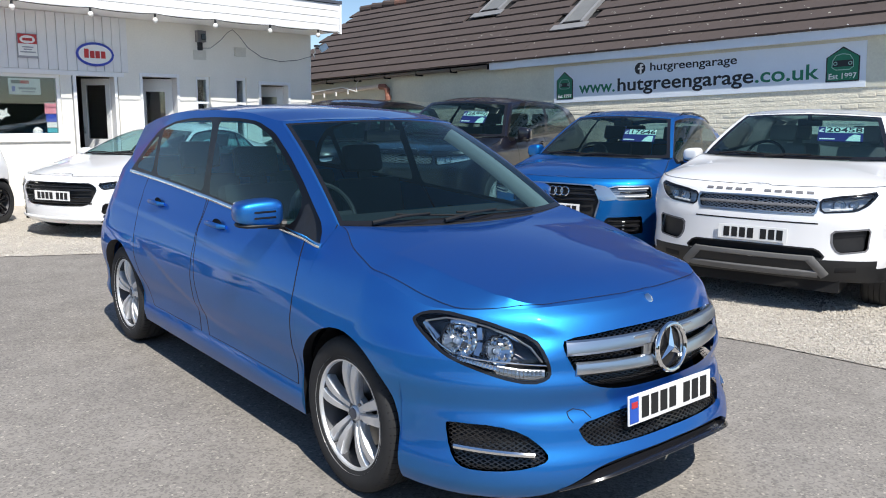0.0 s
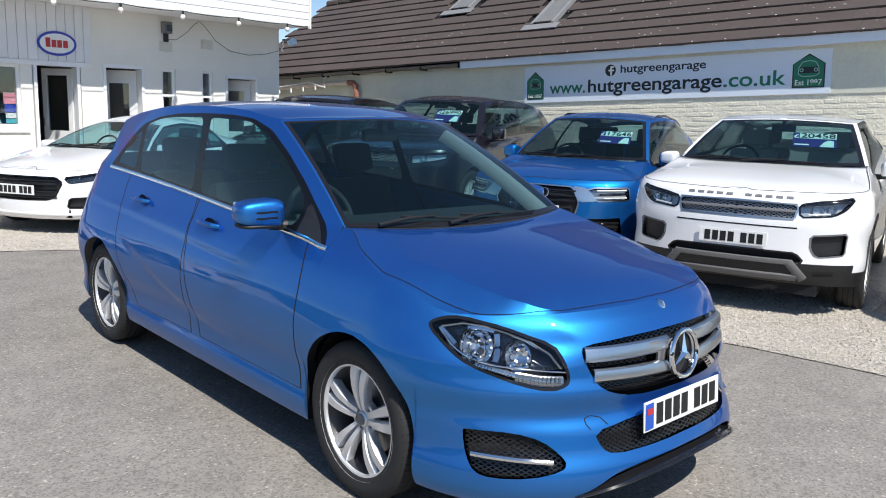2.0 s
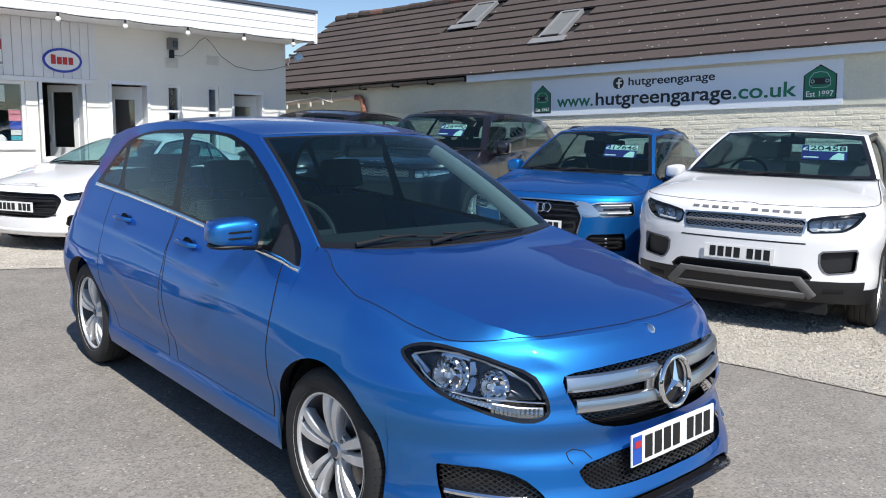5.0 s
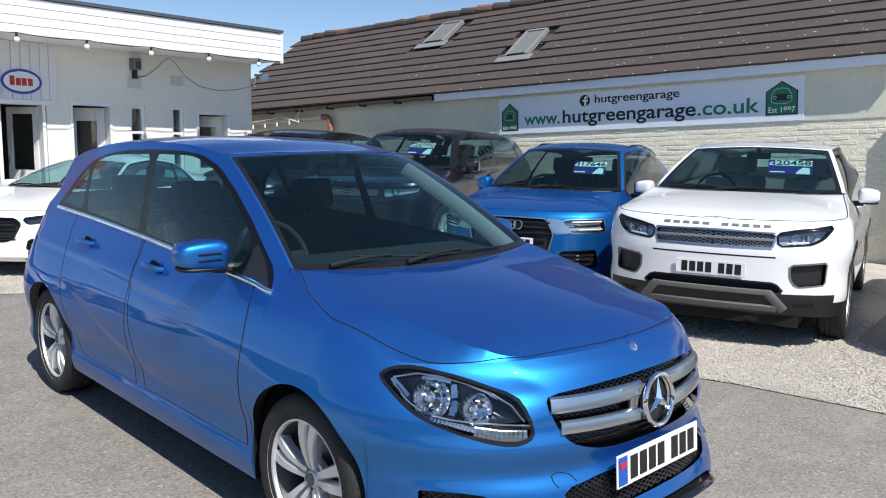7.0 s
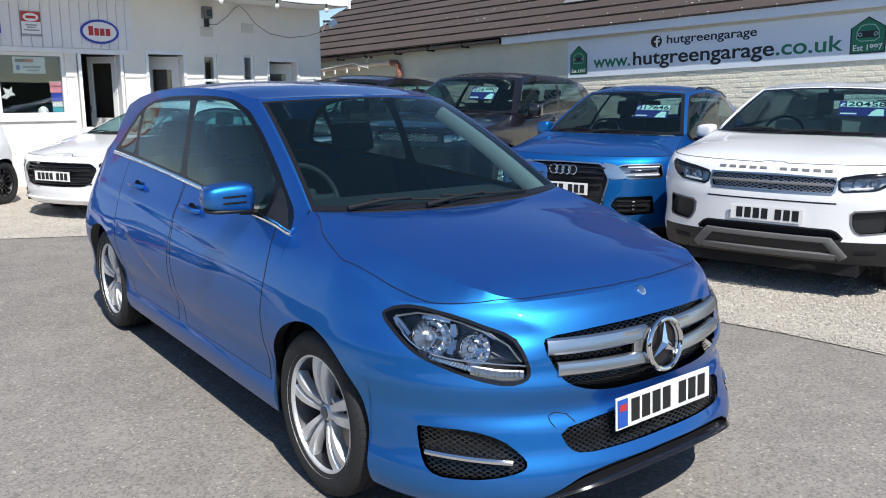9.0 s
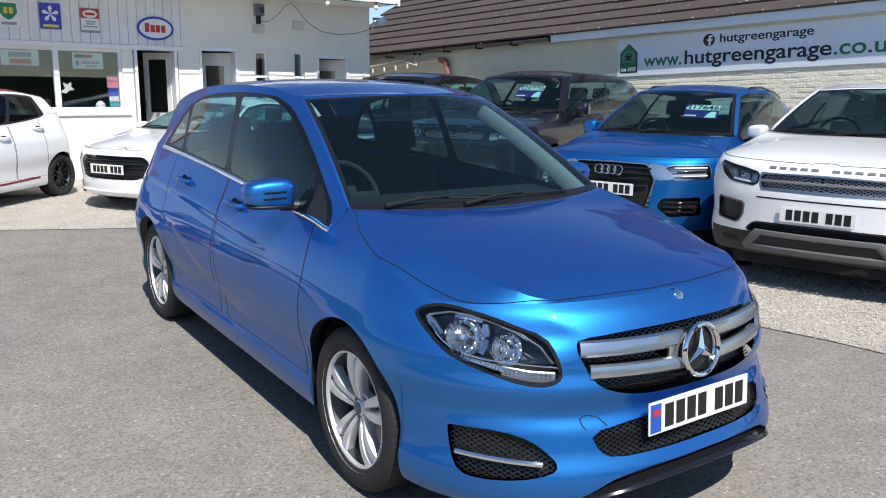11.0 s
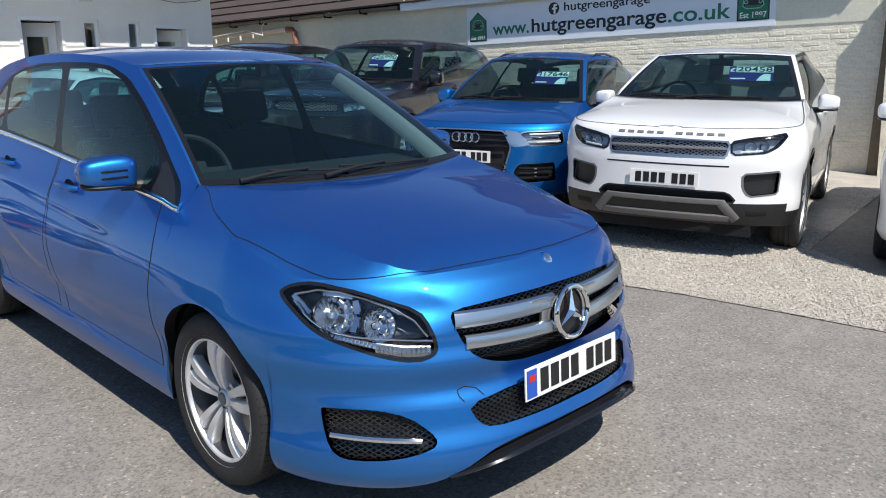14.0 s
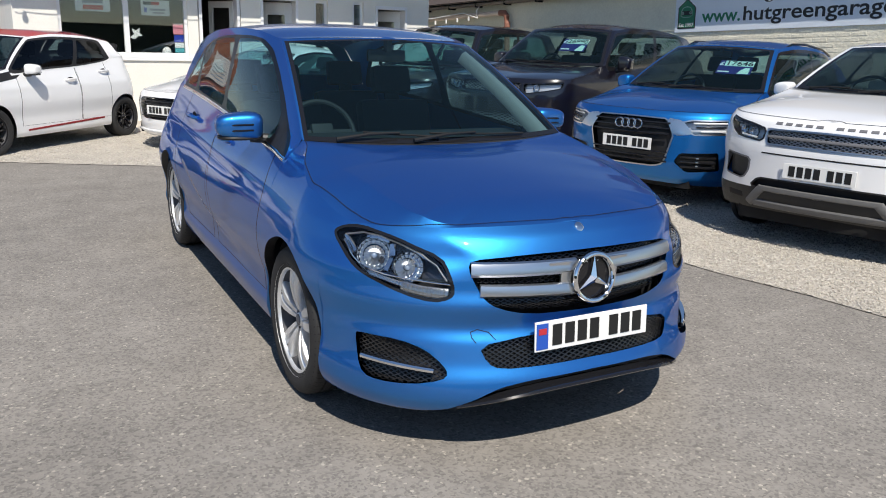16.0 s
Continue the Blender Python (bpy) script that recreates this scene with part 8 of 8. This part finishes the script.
# a second dark estate farther along the row
E2 = dict(RS, top=[(a, b - 0.14) for a, b in RS["top"]], rail=[(a, b, z - 0.02) for a, b, z in RS["rail"]], roof=[(a, z - 0.02) for a, z in RS["roof"]], hood=[(a, z - 0.14) for a, z in RS["hood"]], wbase=(0.30, 1.07),
          front=[(z - 0.14, v) for z, v in RS["front"]], side=[(z - 0.14, v) for z, v in RS["side"]], rear=[(z - 0.14, v) for z, v in RS["rear"]], arch=0.40, zc=0.36, r=0.355, bottom=[(a, 0.24) for a, b in RS["bottom"]])
e2_front = [(n, [(x, z - 0.14) for x, z in p], m3, a, b) for n, p, m3, a, b in rs_front]
generic_car("estate_car", "black estate car parked at the far end of the row", E2, at(3.86, 8.61, -64), DARK, e2_front, mirror=(0.93, 1.10, 0.72, 1.11, 0.17, 0.10))

T = dict(yf=-0.86, yr=3.32, hw=0.915, cf=0.75, pf=2.3, cr=0.6, wb=2.505, arch=0.36, zc=0.34, r=0.335, rim=0.245, belt=0.92, ya=0.46, d0=2.6, wbase=(0.30, 0.935), doors=((0.62, 1.75),), dz=0.34, hip=0.45, two=True, bp=0.62, cp=0.80,
         front=[(0.15, 0.10), (0.22, 0.02), (0.35, 0.0), (0.55, 0.0), (0.66, 0.02), (0.72, 0.06), (0.77, 0.14)],
         side=[(0.15, 0.06), (0.25, 0.02), (0.4, 0.03), (0.6, 0.0), (0.72, 0.015), (0.82, 0.07), (0.92, 0.12), (1.05, 0.18)],
         rear=[(0.15, 0.1), (0.3, 0.0), (0.6, 0.0), (0.8, 0.06), (1.0, 0.14)],
         top=[(-1.11, 0.735), (-0.6, 0.735), (-0.3, 0.745), (-0.11, 0.79), (0.15, 0.865), (0.458, 0.93), (0.4621, 0.86), (1.0, 0.885), (1.8, 0.90), (2.6, 0.93), (3.7, 0.93)],
         bottom=[(-1.11, 0.18), (0.0, 0.18), (2.5, 0.19), (3.7, 0.24)],
         rail=[(-0.52, 1.15, 1.235), (-0.55, 1.5, 1.285), (-0.54, 1.95, 1.25), (-0.50, 2.5, 1.08)], roof=[(1.05, 1.265), (1.45, 1.345), (1.9, 1.33), (2.75, 1.10)],
         hood=[(-0.73, 0.735), (-0.45, 0.81), (-0.1, 0.87), (0.30, 0.93)], crown=3.0)
t_front = [("grille", [(-9.5, 0.66), (-0.47, 0.655), (-0.53, 0.60), (-0.45, 0.44), (-0.38, 0.41), (-9.5, 0.40)], (None, BLACKGLOSS, BLACK), -0.05, 0),
           ("headlamp", [(-0.84, 0.705), (-0.80, 0.635), (-0.60, 0.60), (-0.56, 0.655)], LAMP, -0.04, 0),
           ("side_vent", [(-0.80, 0.43), (-0.60, 0.42), (-0.58, 0.32), (-0.76, 0.32)], (None, BLACKGLOSS, BLACK), -0.04, 0)]
generic_car("coupe_car", "white sports coupe with a black grille parked on gravel", T, at(0.56, 7.887, -58.7), WHITE, t_front, mirror=(0.82, 0.97, 0.62, 0.94, 0.12, 0.085), handles=((1.55, 0.80),), plate=(0.515, -0.02, False),
            bars=[(-0.48, 0.48, z, z, 0.016, 0.016, BLACKGLOSS, "grille_slat") for z in (0.62, 0.58, 0.50, 0.46, 0.43)] + [(-0.70, 0.70, 0.245, 0.245, 0.03, 0.03, WHITE, "chin_lip")], lamps=((-0.68, 0.655, 0.028),))

A = dict(yf=-0.66, yr=2.79, hw=0.805, cf=0.55, pf=2.4, cr=0.45, wb=2.34, arch=0.315, zc=0.29, r=0.285, rim=0.2, belt=0.95, ya=0.36, d0=2.42, wbase=(0.22, 0.985), doors=((0.42, 1.45), (1.46, 2.05)), dz=0.32, hip=0.56, bp=0.52, cp=0.84,
         front=[(0.15, 0.1), (0.22, 0.02), (0.4, 0.0), (0.6, 0.02), (0.75, 0.05), (0.82, 0.10), (0.87, 0.18)],
         side=[(0.15, 0.06), (0.25, 0.02), (0.4, 0.02), (0.6, 0.0), (0.75, 0.01), (0.85, 0.04), (0.95, 0.08), (1.1, 0.14)],
         rear=[(0.15, 0.1), (0.3, 0.0), (0.6, 0.0), (0.9, 0.05), (1.2, 0.12)],
         top=[(-1.11, 0.82), (-0.6, 0.83), (-0.3, 0.84), (-0.11, 0.87), (0.1, 0.93), (0.358, 0.995), (0.3621, 0.92), (0.8, 0.95), (1.5, 0.985), (2.05, 1.04), (2.42, 1.12), (3.2, 1.14)],
         bottom=[(-1.11, 0.19), (0.0, 0.19), (2.3, 0.2), (3.2, 0.26)],
         rail=[(-0.53, 0.90, 1.365), (-0.56, 1.3, 1.405), (-0.55, 1.8, 1.39), (-0.51, 2.40, 1.32)], roof=[(0.80, 1.385), (1.25, 1.455), (1.8, 1.45), (2.5, 1.37)],
         hood=[(-0.56, 0.83), (-0.35, 0.895), (-0.05, 0.945), (0.22, 0.98)], crown=3.0)
a_front = [("headlamp", [(-0.42, 0.672), (-0.60, 0.668), (-0.70, 0.690), (-0.765, 0.775), (-0.55, 0.743)], LAMP, -0.04, 0),
           ("nose_band", [(-9.5, 0.735), (-0.55, 0.745), (-0.62, 0.66), (-0.32, 0.592), (-9.5, 0.56)], (None, BLACK, BLACK), -0.004, 0),
           ("nose_panel", [(-9.5, 0.60), (-0.31, 0.592), (-0.51, 0.335), (-0.515, 0.275), (-9.5, 0.27)], (None, BLACK, BLACK), -0.01, 0)]
ay, ays = generic_car("city_car", "white small hatchback with red roof, black wheels and red stripes", A, at(-2.60, 8.02, -43.9), WHITE, a_front, wheel_mat=BLACKGLOSS, roof_mat=REDP, dark=True, mirror=(0.76, 0.93, 0.60, 0.99, 0.13, 0.085), handles=((1.30, 0.84), (1.98, 0.93)), plate=(0.50, -0.02, False),
                      bars=[(-0.60, 0.60, 0.245, 0.245, 0.06, 0.02, REDP, "red_chin_bar"), (0.57, 0.68, 0.362, 0.258, 0.012, 0.004, BLACK, "corner_line"), (-0.68, -0.57, 0.258, 0.362, 0.012, 0.004, BLACK, "corner_line")], glass_side=PRIVACY, frame_mat=BLACK, flash=[(-0.50, 0.655), (0.217, 0.885), (0.30, 0.99), (0.22, 0.985), (-0.12, 0.862), (-0.42, 0.760)], lamps=((-0.56, 0.715, 0.03),))
for s in (-1, 1):
    ps, ns = [], []
    for t in frange(12):
        y = 0.50 + 1.38 * t
        k = ays.k_of_y(y)
        z = 0.265 + 0.048 * t
        p, n = ays.low(k, z), skin_normal(ays, k, z)
        ps.append(Vector((p.x * -s, p.y, p.z)))
        ns.append(Vector((n.x * -s, n.y, n.z)))
    sweep(ps, ns, 0.024, 0.005, "red_side_stripe", mat("dark_red_trim", (0.26, 0.012, 0.016), 0.4), ay)

# cars at the edges of the yard
T2 = dict(T)
t2_front = [(n, list(p), m3, a, b) for n, p, m3, a, b in t_front]
generic_car("coupe_car", "white coupe with a black roof parked beyond the small hatchback", T2, at(-4.75, 9.35, -40), WHITE, t2_front, roof_mat=BLACKGLOSS, mirror=(0.82, 0.97, 0.62, 0.94, 0.12, 0.085), plate=(0.515, -0.02, False))
E3 = dict(A)
generic_car("small_car", "black small car parked by the brick house", E3, at(-2.10, 13.6, -10), DARK, [(n, list(p), m3, a, b) for n, p, m3, a, b in a_front], glass_side=SMOKE, mirror=(0.76, 0.93, 0.60, 0.99, 0.13, 0.085), plate=(0.50, -0.02, False))
Q2 = dict(Q)
generic_car("crossover_car", "white crossover parked beside the white SUV", Q2, at(4.70, -1.42, -76), WHITE, [(n, list(p), (a0, GREYPL if b0 is BLUE2 else b0, c0), a, b) for n, p, (a0, b0, c0), a, b in q_front], mirror=(0.84, 1.01, 0.62, 1.09, 0.15, 0.09), plate=(0.60, -0.02, False))


def on_screen(sh, car, u, v, price, w=0.44):
    """A card that leans against the inside of a windscreen."""
    p = sh.screen(u, v)
    up = (sh.screen(u, v + 0.02) - sh.screen(u, v - 0.02)).normalized()
    rt = (sh.screen(u + 0.02, v) - sh.screen(u - 0.02, v)).normalized()
    rt = -rt if rt.x < 0 else rt
    n = rt.cross(up).normalized()
    up = n.cross(rt)
    m = Matrix((rt, -n, up)).transposed().to_4x4()
    m.translation = p - n * 0.012
    price_card(car.name, car.matrix_world @ m, price, w)


on_screen(evs, ev, -0.46, 0.52, "20458", 0.37)
on_screen(q3s, q3, -0.48, 0.50, "17646", 0.35)
on_screen(rss, rs, -0.36, 0.52, "26990", 0.37)
